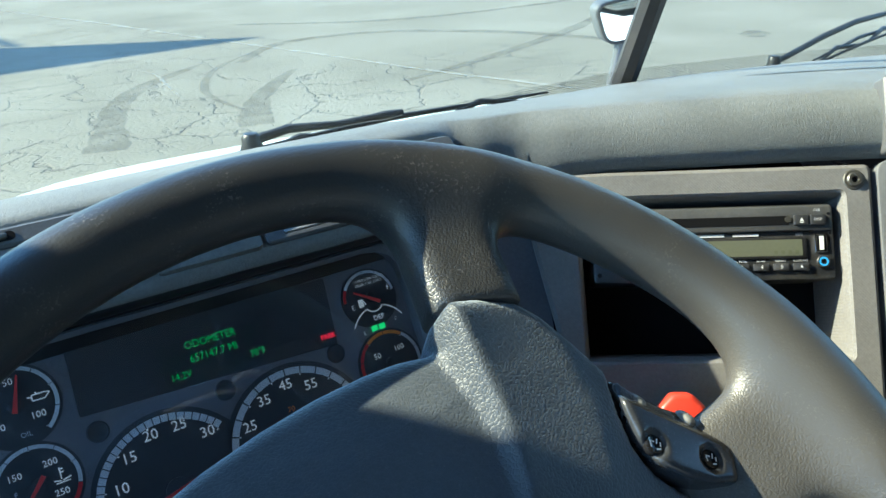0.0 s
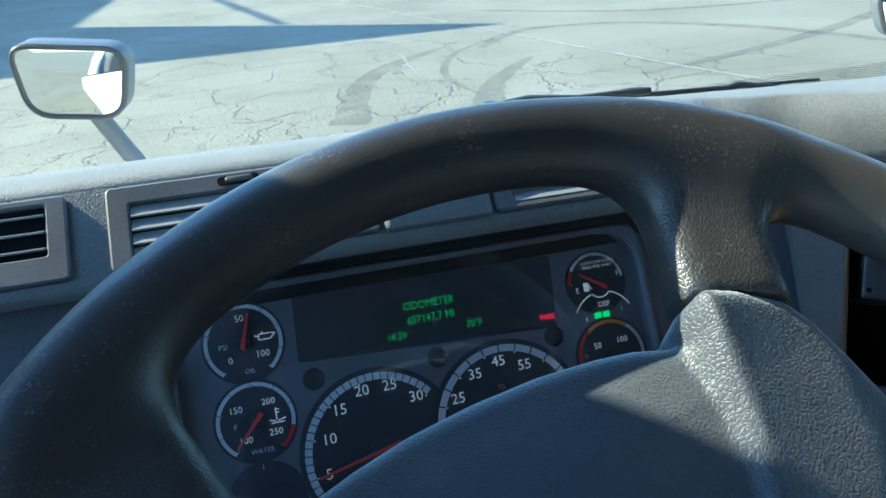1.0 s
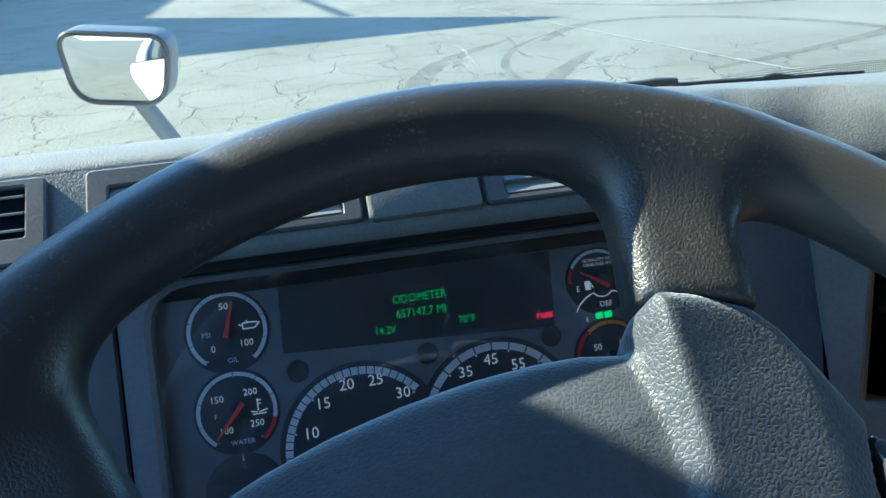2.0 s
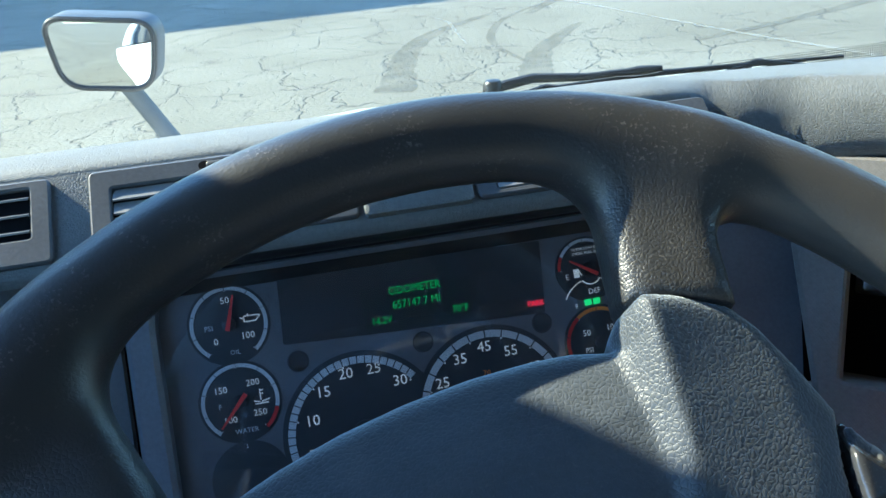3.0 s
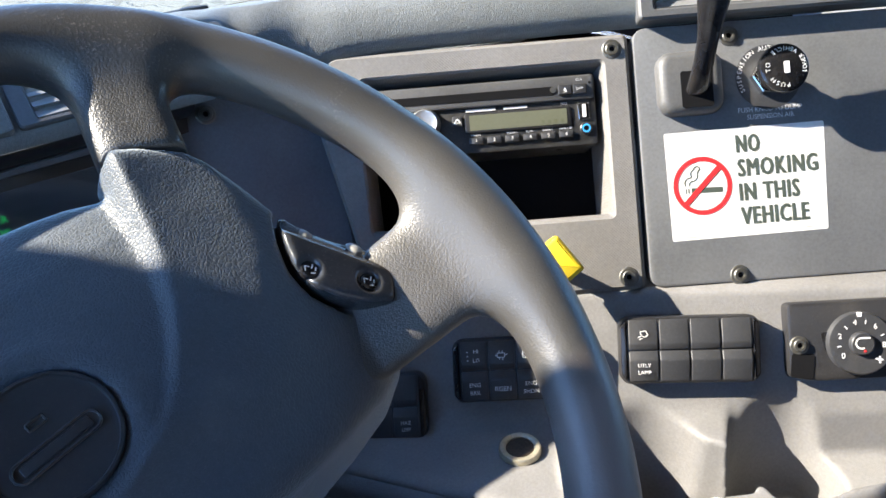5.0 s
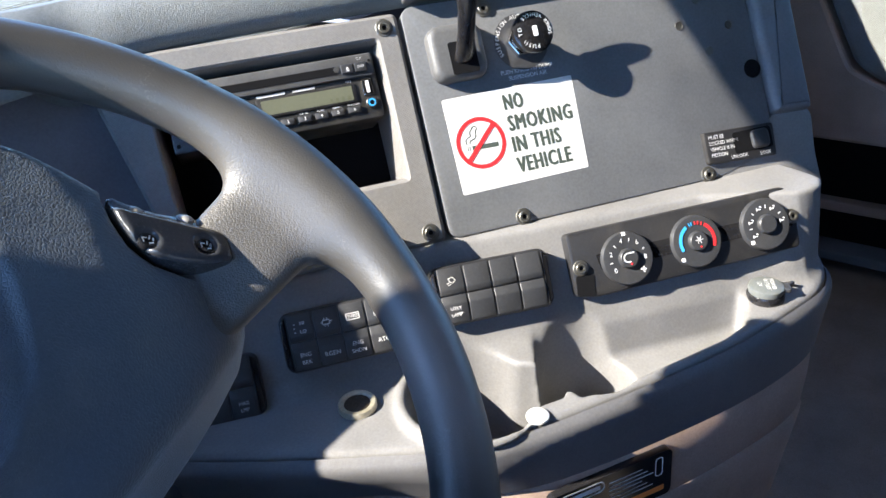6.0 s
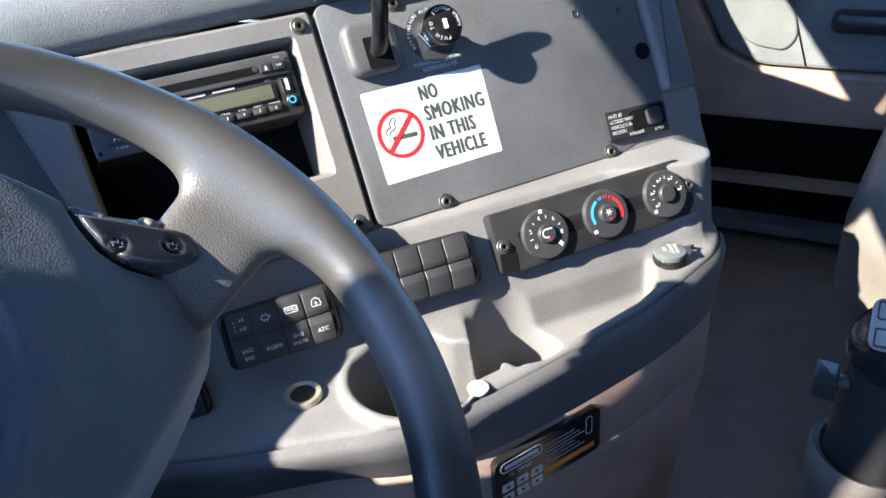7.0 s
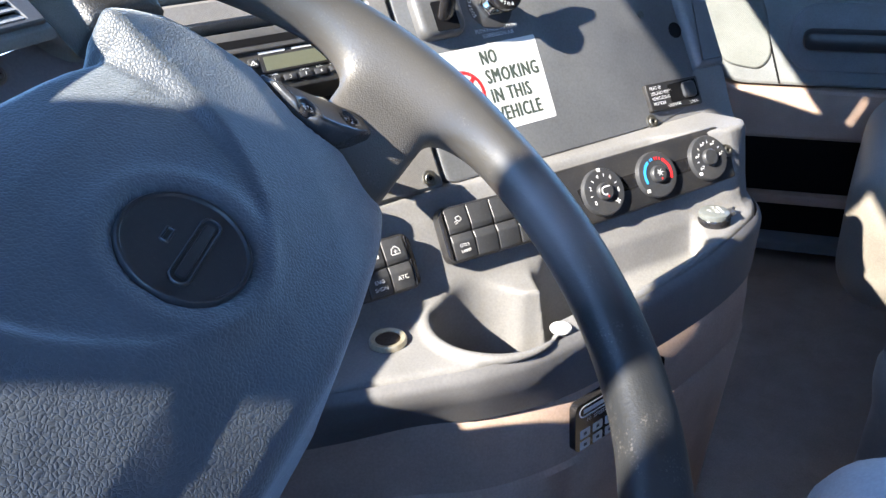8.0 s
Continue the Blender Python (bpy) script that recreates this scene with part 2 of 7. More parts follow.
    links.new(math_node(nt, "ADD", math_node(nt, "MULTIPLY", noises[0], 0.15), 0.36), bsdf.inputs["Roughness"])
    height = math_node(nt, "ADD", math_node(nt, "MULTIPLY", math_node(nt, "MULTIPLY", grain, spoke), 1.0), math_node(nt, "MULTIPLY", noises[1], 0.9))
    b = nodes.new("ShaderNodeBump")
    b.inputs["Strength"].default_value, b.inputs["Distance"].default_value = 0.22, 0.0008
    links.new(height, b.inputs["Height"])
    links.new(b.outputs[0], bsdf.inputs["Normal"])
    return m


M_WHEEL = wheel_mat()
M_AIRBAG = surface("airbag cover vinyl", (0.035, 0.043, 0.055), 0.5, grain="leather", cell=0.0018, depth=0.32, dirt=0.14, dirt_color=(0.2, 0.195, 0.185), spec=0.45)
M_AIRBAG.node_tree.nodes["Principled BSDF"].inputs["Sheen Weight"].default_value = 0.55
M_AIRBAG.node_tree.nodes["Principled BSDF"].inputs["Sheen Tint"].default_value = (0.8, 0.9, 1.0, 1)
M_EMBLEM = surface("emblem plastic", (0.024, 0.026, 0.030), 0.36, grain="fine", depth=0.05, dirt=0.05)
M_RUBBED = surface("rubbed button plastic", (0.3, 0.295, 0.28), 0.3, spread=0.2, depth=0.1, dirt=0.2, dirt_color=(0.06, 0.06, 0.06))


def concrete():
    m, nodes, links, bsdf = node_mat("cracked concrete")
    nt = m.node_tree
    co = nodes.new("ShaderNodeTexCoord").outputs["Object"]
    warp = nodes.new("ShaderNodeTexNoise")
    warp.inputs["Scale"].default_value, warp.inputs["Detail"].default_value = 0.9, 5.0
    links.new(co, warp.inputs["Vector"])
    shift = nodes.new("ShaderNodeVectorMath")
    shift.operation = "MULTIPLY_ADD"
    links.new(warp.outputs["Color"], shift.inputs[0])
    shift.inputs[1].default_value = (1.5, 1.5, 0)
    links.new(co, shift.inputs[2])
    jag = nodes.new("ShaderNodeTexNoise")
    jag.inputs["Scale"].default_value, jag.inputs["Detail"].default_value = 5.0, 4.0
    links.new(co, jag.inputs["Vector"])
    rough_edge = nodes.new("ShaderNodeVectorMath")
    rough_edge.operation = "MULTIPLY_ADD"
    links.new(jag.outputs["Color"], rough_edge.inputs[0])
    rough_edge.inputs[1].default_value = (0.28, 0.28, 0)
    links.new(shift.outputs[0], rough_edge.inputs[2])
    region = nodes.new("ShaderNodeTexNoise")
    region.inputs["Scale"].default_value, region.inputs["Detail"].default_value = 0.16, 2.0
    links.new(co, region.inputs["Vector"])
    place = nodes.new("ShaderNodeSeparateXYZ")
    links.new(co, place.inputs[0])
    # the slab on the near side of the joint is broken up, the far one sound
    broken = ramp(nt, math_node(nt, "ADD", math_node(nt, "MULTIPLY", math_node(nt, "ADD", place.outputs[0], math_node(nt, "MULTIPLY", place.outputs[1], 0.22)), 0.05), region.outputs[0]), [(0.86, (1, 1, 1)), (1.0, (0.12, 0.12, 0.12))])
    lines = []
    for size, wide in ((0.8, 0.030), (1.9, 0.034)):
        v = nodes.new("ShaderNodeTexVoronoi")
        v.feature, v.voronoi_dimensions = "DISTANCE_TO_EDGE", "2D"
        v.inputs["Scale"].default_value = size
        links.new(rough_edge.outputs[0], v.inputs["Vector"])
        lines.append(ramp(nt, v.outputs["Distance"], [(0.0, (1, 1, 1)), (wide, (0, 0, 0))]))
    gaps = ramp(nt, jag.outputs[0], [(0.42, (0, 0, 0)), (0.56, (1, 1, 1))])
    crack = math_node(nt, "MULTIPLY", math_node(nt, "MAXIMUM", math_node(nt, "MULTIPLY", lines[0], ramp(nt, warp.outputs[0], [(0.36, (0.25, 0.25, 0.25)), (0.5, (1, 1, 1))])), math_node(nt, "MULTIPLY", lines[1], math_node(nt, "MULTIPLY", gaps, 0.75))), broken)
    blot = nodes.new("ShaderNodeTexNoise")
    blot.inputs["Scale"].default_value, blot.inputs["Detail"].default_value, blot.inputs["Distortion"].default_value = 0.35, 7.0, 0.6
    links.new(co, blot.inputs["Vector"])
    fine = nodes.new("ShaderNodeTexNoise")
    fine.inputs["Scale"].default_value, fine.inputs["Detail"].default_value = 18.0, 6.0
    links.new(co, fine.inputs["Vector"])
    base = ramp(nt, math_node(nt, "ADD", math_node(nt, "MULTIPLY", blot.outputs[0], 0.75), math_node(nt, "MULTIPLY", fine.outputs[0], 0.25)), [(0.32, (0.136, 0.124, 0.092)), (0.5, (0.171, 0.156, 0.119)), (0.68, (0.21, 0.196, 0.156))])
    mx = nodes.new("ShaderNodeMix")
    mx.data_type = "RGBA"
    links.new(math_node(nt, "MULTIPLY", crack, 0.85), mx.inputs["Factor"])
    links.new(base, mx.inputs["A"])
    mx.inputs["B"].default_value = (0.075, 0.068, 0.055, 1)
    links.new(mx.outputs["Result"], bsdf.inputs["Base Color"])
    bsdf.inputs["Roughness"].default_value = 0.85
    b = nodes.new("ShaderNodeBump")
    b.inputs["Strength"].default_value, b.inputs["Distance"].default_value = 0.6, 0.03
    links.new(math_node(nt, "SUBTRACT", fine.outputs[0], crack), b.inputs["Height"])
    links.new(b.outputs[0], bsdf.inputs["Normal"])
    return m


def stain(name, color, amount):
    """A worn mark on the ground that lets the concrete through."""
    m, nodes, links, bsdf = node_mat(name)
    nt = m.node_tree
    co = nodes.new("ShaderNodeTexCoord").outputs["Object"]
    n = nodes.new("ShaderNodeTexNoise")
    n.inputs["Scale"].default_value, n.inputs["Detail"].default_value = 2.2, 7.0
    links.new(co, n.inputs["Vector"])
    clear, mix = nodes.new("ShaderNodeBsdfTransparent"), nodes.new("ShaderNodeMixShader")
    bsdf.inputs["Base Color"].default_value, bsdf.inputs["Roughness"].default_value = (*color, 1), 0.9
    links.new(math_node(nt, "MULTIPLY", ramp(nt, n.outputs[0], [(0.2, (0, 0, 0)), (0.85, (1, 1, 1))]), amount), mix.inputs[0])
    links.new(clear.outputs[0], mix.inputs[1])
    links.new(bsdf.outputs[0], mix.inputs[2])
    links.new(mix.outputs[0], nodes["Material Output"].inputs[0])
    return m


M_CONCRETE = concrete()
M_TYRE = stain("tyre rubber mark", (0.10, 0.097, 0.085), 0.5)
M_CAULK = stain("pale joint filler", (0.33, 0.32, 0.28), 0.95)


def frit():
    """Rows of tiny black ceramic dots on the glass."""
    m, nodes, links, bsdf = node_mat("frit dots")
    nt = m.node_tree
    v = nodes.new("ShaderNodeTexVoronoi")
    v.voronoi_dimensions = "2D"
    v.inputs["Scale"].default_value, v.inputs["Randomness"].default_value = 460.0, 0.0
    links.new(nodes.new("ShaderNodeTexCoord").outputs["UV"], v.inputs["Vector"])
    clear, mix = nodes.new("ShaderNodeBsdfTransparent"), nodes.new("ShaderNodeMixShader")
    bsdf.inputs["Base Color"].default_value, bsdf.inputs["Roughness"].default_value = (0.02, 0.02, 0.02, 1), 0.6
    links.new(math_node(nt, "LESS_THAN", v.outputs["Distance"], 0.31), mix.inputs[0])
    links.new(clear.outputs[0], mix.inputs[1])
    links.new(bsdf.outputs[0], mix.inputs[2])
    links.new(mix.outputs[0], nodes["Material Output"].inputs[0])
    return m


M_FRIT = frit()
# ---- building tools ----
def basis(o, h, v, n):
    return Matrix(((h[0], v[0], n[0], o[0]), (h[1], v[1], n[1], o[1]), (h[2], v[2], n[2], o[2]), (0, 0, 0, 1)))


def tilted(o, az, tau):
    """A frame whose x runs level at az degrees, whose y leans back by tau degrees and whose z faces the driver."""
    a, t = radians(az), radians(tau)
    d = Vector((-math.sin(a), math.cos(a), 0))
    z = Vector((0, 0, 1))
    return basis(o, Vector((math.cos(a), math.sin(a), 0)), d * math.sin(t) + z * math.cos(t), -d * math.cos(t) + z * math.sin(t))


F_STACK = tilted((0.5149, 0.2645, 1.883), -36, 29)
F_LOW = tilted((0.3859, 0.2986, 1.8201), -41, 30)
F_DIALS = tilted((-0.0157, 0.4763, 2.0022), 0, 28)
F_VENTS = tilted((0.138, 0.4534, 2.0656), 0, 44)
F_WHEEL = basis((0.0907, 0.1517, 2.0186), (0.9988, -0.0317, 0.0383), (0.0000, 0.7697, 0.6384), (-0.0497, -0.6376, 0.7688))


def thing(name, m, label, category, group="", kind=""):
    ob = new(name)
    ob.empty_display_size = 0.02
    ob.matrix_world = m
    return tagged(ob, label, category, group, kind)


def part(name, bm, material, parent=None, label="", smooth=False, angle=40):
    """Links a bmesh as one mesh object, in its parent's frame."""
    me = bpy.data.meshes.new(name)
    bmesh.ops.remove_doubles(bm, verts=bm.verts, dist=1e-6)
    bmesh.ops.recalc_face_normals(bm, faces=bm.faces)
    if smooth:
        for fc in bm.faces:
            fc.smooth = True
        for e in bm.edges:
            if len(e.link_faces) == 2 and e.calc_face_angle(0) > radians(angle):
                e.smooth = False
    bm.to_mesh(me)
    bm.free()
    me.materials.append(material)
    ob = new(name, me)
    if parent is not None:
        ob.parent = parent
    return tagged(ob, label)


def rrect(x0, x1, y0, y1, r, n=5):
    pts = []
    for cx, cy, a0 in ((x1 - r, y1 - r, 0), (x0 + r, y1 - r, 90), (x0 + r, y0 + r, 180), (x1 - r, y0 + r, 270)):
        for i in range(n + 1):
            a = radians(a0 + 90 * i / n)
            pts.append((cx + r * math.cos(a), cy + r * math.sin(a)))
    return pts


def rounded(poly, r, n=4):
    """A polygon (anticlockwise) with its corners rounded."""
    out = []
    for i, p in enumerate(poly):
        p = Vector(p)
        a, b = Vector(poly[i - 1]) - p, Vector(poly[(i + 1) % len(poly)]) - p
        k = min(r, a.length * 0.45, b.length * 0.45)
        s, e = p + a.normalized() * k, p + b.normalized() * k
        for j in range(n + 1):
            u = j / n
            out.append(tuple(s * (1 - u) ** 2 + p * 2 * u * (1 - u) + e * u * u))
    return out


def inset(pts, d):
    """The outline moved inwards by d."""
    out, n = [], len(pts)
    for i in range(n):
        a, p, b = Vector(pts[i - 1]), Vector(pts[i]), Vector(pts[(i + 1) % n])
        e1, e2 = (p - a), (b - p)
        if e1.length < 1e-9 or e2.length < 1e-9:
            out.append(tuple(p))
            continue
        n1, n2 = Vector((-e1.y, e1.x)).normalized(), Vector((-e2.y, e2.x)).normalized()
        m = n1 + n2
        m = m / max(m.length_squared, 0.5) * 2 if m.length > 1e-6 else n1
        out.append((p.x + m.x * d, p.y + m.y * d))
    return out


def rings(bm, loops, close_first=True, close_last=True, wrap=True):
    """Bridges loops of points, all of one length."""
    rows = [[bm.verts.new(p) for p in lp] for lp in loops]
    n = len(rows[0])
    for a, b in zip(rows, rows[1:]):
        for i in range(n if wrap else n - 1):
            bm.faces.new((a[i], a[(i + 1) % n], b[(i + 1) % n], b[i]))
    if close_first:
        bm.faces.new(rows[0][::-1])
    if close_last:
        bm.faces.new(rows[-1])
    return rows


def prism(bm, pts, z0, z1, b=0.0, seg=2):
    loops = [[(x, y, z0) for x, y in pts]]
    if b:
        for i in range(seg + 1):
            a = radians(90 * i / seg)
            q = inset(pts, b * (1 - math.cos(a)))
            loops.append([(x, y, z1 - b + b * math.sin(a)) for x, y in q])
    else:
        loops.append([(x, y, z1) for x, y in pts])
    rings(bm, loops)
    return bm


def hoop(bm, outer, inner, z0, z1, b=0.0, lip=None):
    """A frame between two outlines of one length; lip: how deep its inner wall goes."""
    ob_ = inset(outer, b) if b else outer
    ib_ = inset(inner, -b) if b else inner
    low = z0 if lip is None else lip
    loops = [[(x, y, z0) for x, y in outer], [(x, y, z1 - b) for x, y in outer], [(x, y, z1) for x, y in ob_], [(x, y, z1) for x, y in ib_], [(x, y, z1 - b) for x, y in inner], [(x, y, low) for x, y in inner]]
    rings(bm, loops, False, False)
    return bm


def lathe(bm, profile, n=32, x=0.0, y=0.0, z=0.0, shut=True):
    """Turns (radius, height) pairs about the z axis."""
    loops = [[(x + r * math.cos(2 * math.pi * i / n), y + r * math.sin(2 * math.pi * i / n), z + h) for i in range(n)] for r, h in profile]
    rings(bm, loops, shut and profile[0][0] > 1e-6, shut and profile[-1][0] > 1e-6)
    return bm


def circle(r, n=32, x=0.0, y=0.0):
    return [(x + r * math.cos(2 * math.pi * i / n), y + r * math.sin(2 * math.pi * i / n)) for i in range(n)]


def arc_band(bm, r0, r1, a0, a1, z, n=None, x=0.0, y=0.0, thick=0.0003):
    """A flat raised band along an arc; degrees anticlockwise from the right."""
    n = n or max(2, int(abs(a1 - a0) / 6))
    pts = []
    for r, rng in ((r1, range(n + 1)), (r0, range(n, -1, -1))):
        for i in rng:
            a = radians(a0 + (a1 - a0) * i / n)
            pts.append((x + r * math.cos(a), y + r * math.sin(a)))
    up = [bm.verts.new((px, py, z + thick)) for px, py in pts]
    m = n + 1
    for i in range(n):
        bm.faces.new((up[i], up[i + 1], up[2 * m - 2 - i], up[2 * m - 1 - i]))
    return bm


def bar(bm, x0, y0, x1, y1, w, z, thick=0.0003):
    """A thin flat stroke from one point to another."""
    d = Vector((x1 - x0, y1 - y0))
    s = Vector((-d.y, d.x)).normalized() * w / 2
    vs = [bm.verts.new((px, py, z + thick)) for px, py in ((x0 - s.x, y0 - s.y), (x1 - s.x, y1 - s.y), (x1 + s.x, y1 + s.y), (x0 + s.x, y0 + s.y))]
    bm.faces.new(vs)
    return bm


def tube(bm, pts, radii, n=12, caps=True):
    """A round bar along points."""
    pts = [Vector(p) for p in pts]
    radii = radii if isinstance(radii, (list, tuple)) else [radii] * len(pts)
    loops, up = [], Vector((0.12, 0.07, 1)).normalized()
    for i, p in enumerate(pts):
        t = (pts[min(i + 1, len(pts) - 1)] - pts[max(i - 1, 0)]).normalized()
        a = t.cross(up)
        if a.length < 0.2:
            a = t.cross(Vector((1, 0, 0.1)))
        a.normalize()
        b = t.cross(a)
        loops.append([p + (a * math.cos(2 * math.pi * k / n) + b * math.sin(2 * math.pi * k / n)) * radii[i] for k in range(n)])
    rings(bm, loops, caps, caps)
    return bm


def spline(ctrl, n):
    """n points evenly along a smooth curve through the control points."""
    p = [Vector(c) for c in ctrl]
    fine = []
    for i in range(len(p) - 1):
        a, b, c, d = p[max(i - 1, 0)], p[i], p[i + 1], p[min(i + 2, len(p) - 1)]
        for k in range(16):
            t = k / 16
            fine.append(0.5 * ((2 * b) + (c - a) * t + (2 * a - 5 * b + 4 * c - d) * t * t + (3 * b - a - 3 * c + d) * t ** 3))
    fine.append(p[-1])
    acc = [0.0]
    for a, b in zip(fine, fine[1:]):
        acc.append(acc[-1] + (b - a).length)
    out, j = [], 0
    for i in range(n):
        s = acc[-1] * i / (n - 1)
        while j < len(acc) - 2 and acc[j + 1] < s:
            j += 1
        k = (s - acc[j]) / max(acc[j + 1] - acc[j], 1e-9)
        out.append(fine[j].lerp(fine[j + 1], min(max(k, 0), 1)))
    return out


def text(name, body, size, x, y, z, material, parent, turn=0.0, squeeze=1.0, align="CENTER", weight=0.0, label="", spacing=1.0):
    """Printed letters as a thin mesh in the parent's frame."""
    cu = bpy.data.curves.new(name, "FONT")
    cu.body, cu.size, cu.align_x, cu.align_y, cu.offset = body, size, align, "CENTER", weight
    cu.space_character = spacing
    cu.resolution_u = 2
    tmp = bpy.data.objects.new(name, cu)
    scene.collection.objects.link(tmp)
    me = bpy.data.meshes.new_from_object(tmp.evaluated_get(bpy.context.evaluated_depsgraph_get()))
    bpy.data.objects.remove(tmp)
    bpy.data.curves.remove(cu)
    me.name = name
    me.transform(pose(x, y, z, 0, 0, turn) @ Matrix.Diagonal((squeeze, 1, 1, 1)))
    me.materials.clear()
    me.materials.append(material)
    ob = new(name, me)
    ob.parent = parent
    return tagged(ob, label)


def nets(field, lo, hi, step):
    """The surface where field(x, y, z) is nought, as points and quads."""
    ax = [np.arange(a, b + step, step) for a, b in zip(lo, hi)]
    g = np.meshgrid(*ax, indexing="ij")
    v = field(*g)
    ins = v < 0
    nx, ny, nz = v.shape
    total = np.zeros((nx - 1, ny - 1, nz - 1), int)
    corner = lambda a, i, j, k: a[i:nx - 1 + i, j:ny - 1 + j, k:nz - 1 + k]
    for i in (0, 1):
        for j in (0, 1):
            for k in (0, 1):
                total += corner(ins, i, j, k)
    act = (total > 0) & (total < 8)
    idx = -np.ones(act.shape, int)
    cells = np.argwhere(act)
    idx[act] = np.arange(len(cells))
    pos, cnt = np.zeros((len(cells), 3)), np.zeros(len(cells))
    for axis in range(3):
        o1, o2 = [a for a in range(3) if a != axis]
        for p in (0, 1):
            for q in (0, 1):
                c0 = cells.copy()
                c0[:, o1] += p
                c0[:, o2] += q
                c1 = c0.copy()
                c1[:, axis] += 1
                a, b = v[tuple(c0.T)], v[tuple(c1.T)]
                cross = (a < 0) != (b < 0)
                t = np.where(cross, a / np.where(cross, a - b, 1), 0)
                pt = c0.astype(float)
                pt[:, axis] += t
                pos[cross] += pt[cross]
                cnt[cross] += 1
    pos = pos / cnt[:, None] * step + np.array(lo)
    quads = []
    for axis in range(3):
        o1, o2 = [(1, 2), (2, 0), (0, 1)][axis]
        s0, s1 = [slice(None)] * 3, [slice(None)] * 3
        s0[axis], s1[axis] = slice(0, -1), slice(1, None)
        e = np.argwhere(ins[tuple(s0)] != ins[tuple(s1)])
        ok = np.all([(e[:, o1] > 0), (e[:, o2] > 0), (e[:, o1] < v.shape[o1] - 1), (e[:, o2] < v.shape[o2] - 1)], 0)
        e = e[ok]
        flip = ins[tuple(s0)][tuple(e.T)]
        ring = []
        for d1, d2 in ((-1, -1), (0, -1), (0, 0), (-1, 0)):
            c = e.copy()
            c[:, o1] += d1
            c[:, o2] += d2
            ring.append(idx[tuple(c.T)])
        f = np.stack(ring, 1)
        f[~flip] = f[~flip][:, ::-1]
        quads.append(f)
    return pos, np.concatenate(quads)


def net_part(name, field, lo, hi, step, material, parent, label=""):
    pos, quads = nets(field, lo, hi, step)
    me = bpy.data.meshes.new(name)
    me.from_pydata(pos.tolist(), [], quads.tolist())
    me.polygons.foreach_set("use_smooth", [True] * len(me.polygons))
    me.materials.append(material)
    me.update()
    ob = new(name, me)
    ob.parent = parent
    return tagged(ob, label)


def smin(a, b, k):
    h = np.clip(0.5 + 0.5 * (b - a) / k, 0, 1)
    return b * (1 - h) + a * h - k * h * (1 - h)


def smax(a, b, k):
    return -smin(-a, -b, k)


def poly_dist(px, py, poly):
    """Signed distance to a polygon, minus inside."""
    d = np.full(px.shape, 1e9)
    inside = np.zeros(px.shape, bool)
    n = len(poly)
    for i in range(n):
        (x0, y0), (x1, y1) = poly[i], poly[(i + 1) % n]
        ex, ey = x1 - x0, y1 - y0
        wx, wy = px - x0, py - y0
        t = np.clip((wx * ex + wy * ey) / (ex * ex + ey * ey), 0, 1)
        d = np.minimum(d, (wx - ex * t) ** 2 + (wy - ey * t) ** 2)
        c = (y0 <= py) != (y1 <= py)
        xi = x0 + (py - y0) / (ey if abs(ey) > 1e-12 else 1e-12) * ex
        inside ^= c & (px < xi)
    return np.where(inside, -1, 1) * np.sqrt(d)


def screw(m, label="dull hex-socket screw in the dash", group="dash screws", r=0.0055):
    ob = thing("screw", m, label, "screw", group)
    part("head", lathe(bmesh.new(), [(0, 0), (r * 1.45, 0), (r * 1.45, 0.0007), (r * 1.3, 0.0012), (r * 1.0, 0.0012), (r * 0.98, 0.0026), (r * 0.85, 0.0034), (r * 0.50, 0.0034), (r * 0.47, 0.0031), (r * 0.45, 0.0008), (0, 0.0008)], 24), M_STEEL, ob, smooth=True, angle=30)
    part("socket", lathe(bmesh.new(), [(r * 0.42, 0.0008), (r * 0.42, 0.0012), (0, 0.0012)], 6), M_DARK, ob, "dark hexagonal socket")
    return ob
# ---- outside: ground, marks, unseen building that shades it ----
def flat(name, pts, material, z=0.0, parent=None, label="", kind="structure"):
    bm = bmesh.new()
    bm.faces.new([bm.verts.new((x, y, z)) for x, y in pts])
    ob = part(name, bm, material, parent, label)
    return tagged(ob, kind=kind)


tagged(flat("ground", [(-900, -900), (900, -900), (900, 900), (-900, 900)], M_CONCRETE), "pale cracked concrete yard in full sun", "ground")


def ribbon(name, ctrl, widths, material, label, category, z=0.004, n=40):
    pts = spline([(x, y, 0) for x, y in ctrl], n)
    bm, rnd = bmesh.new(), random.Random(len(ctrl) + int(ctrl[0][0] * 10))
    rows = []
    for i, p in enumerate(pts):
        t = (pts[min(i + 1, n - 1)] - pts[max(i - 1, 0)]).normalized()
        s = Vector((-t.y, t.x, 0))
        w = np.interp(i / (n - 1), np.linspace(0, 1, len(widths)), widths) * rnd.uniform(0.8, 1.1) / 2
        rows.append([bm.verts.new((p.x + s.x * w * k, p.y + s.y * w * k, z)) for k in (-1, 1)])
    for a, b in zip(rows, rows[1:]):
        bm.faces.new((a[0], b[0], b[1], a[1]))
    return tagged(part(name, bm, material), label, category, kind="structure")


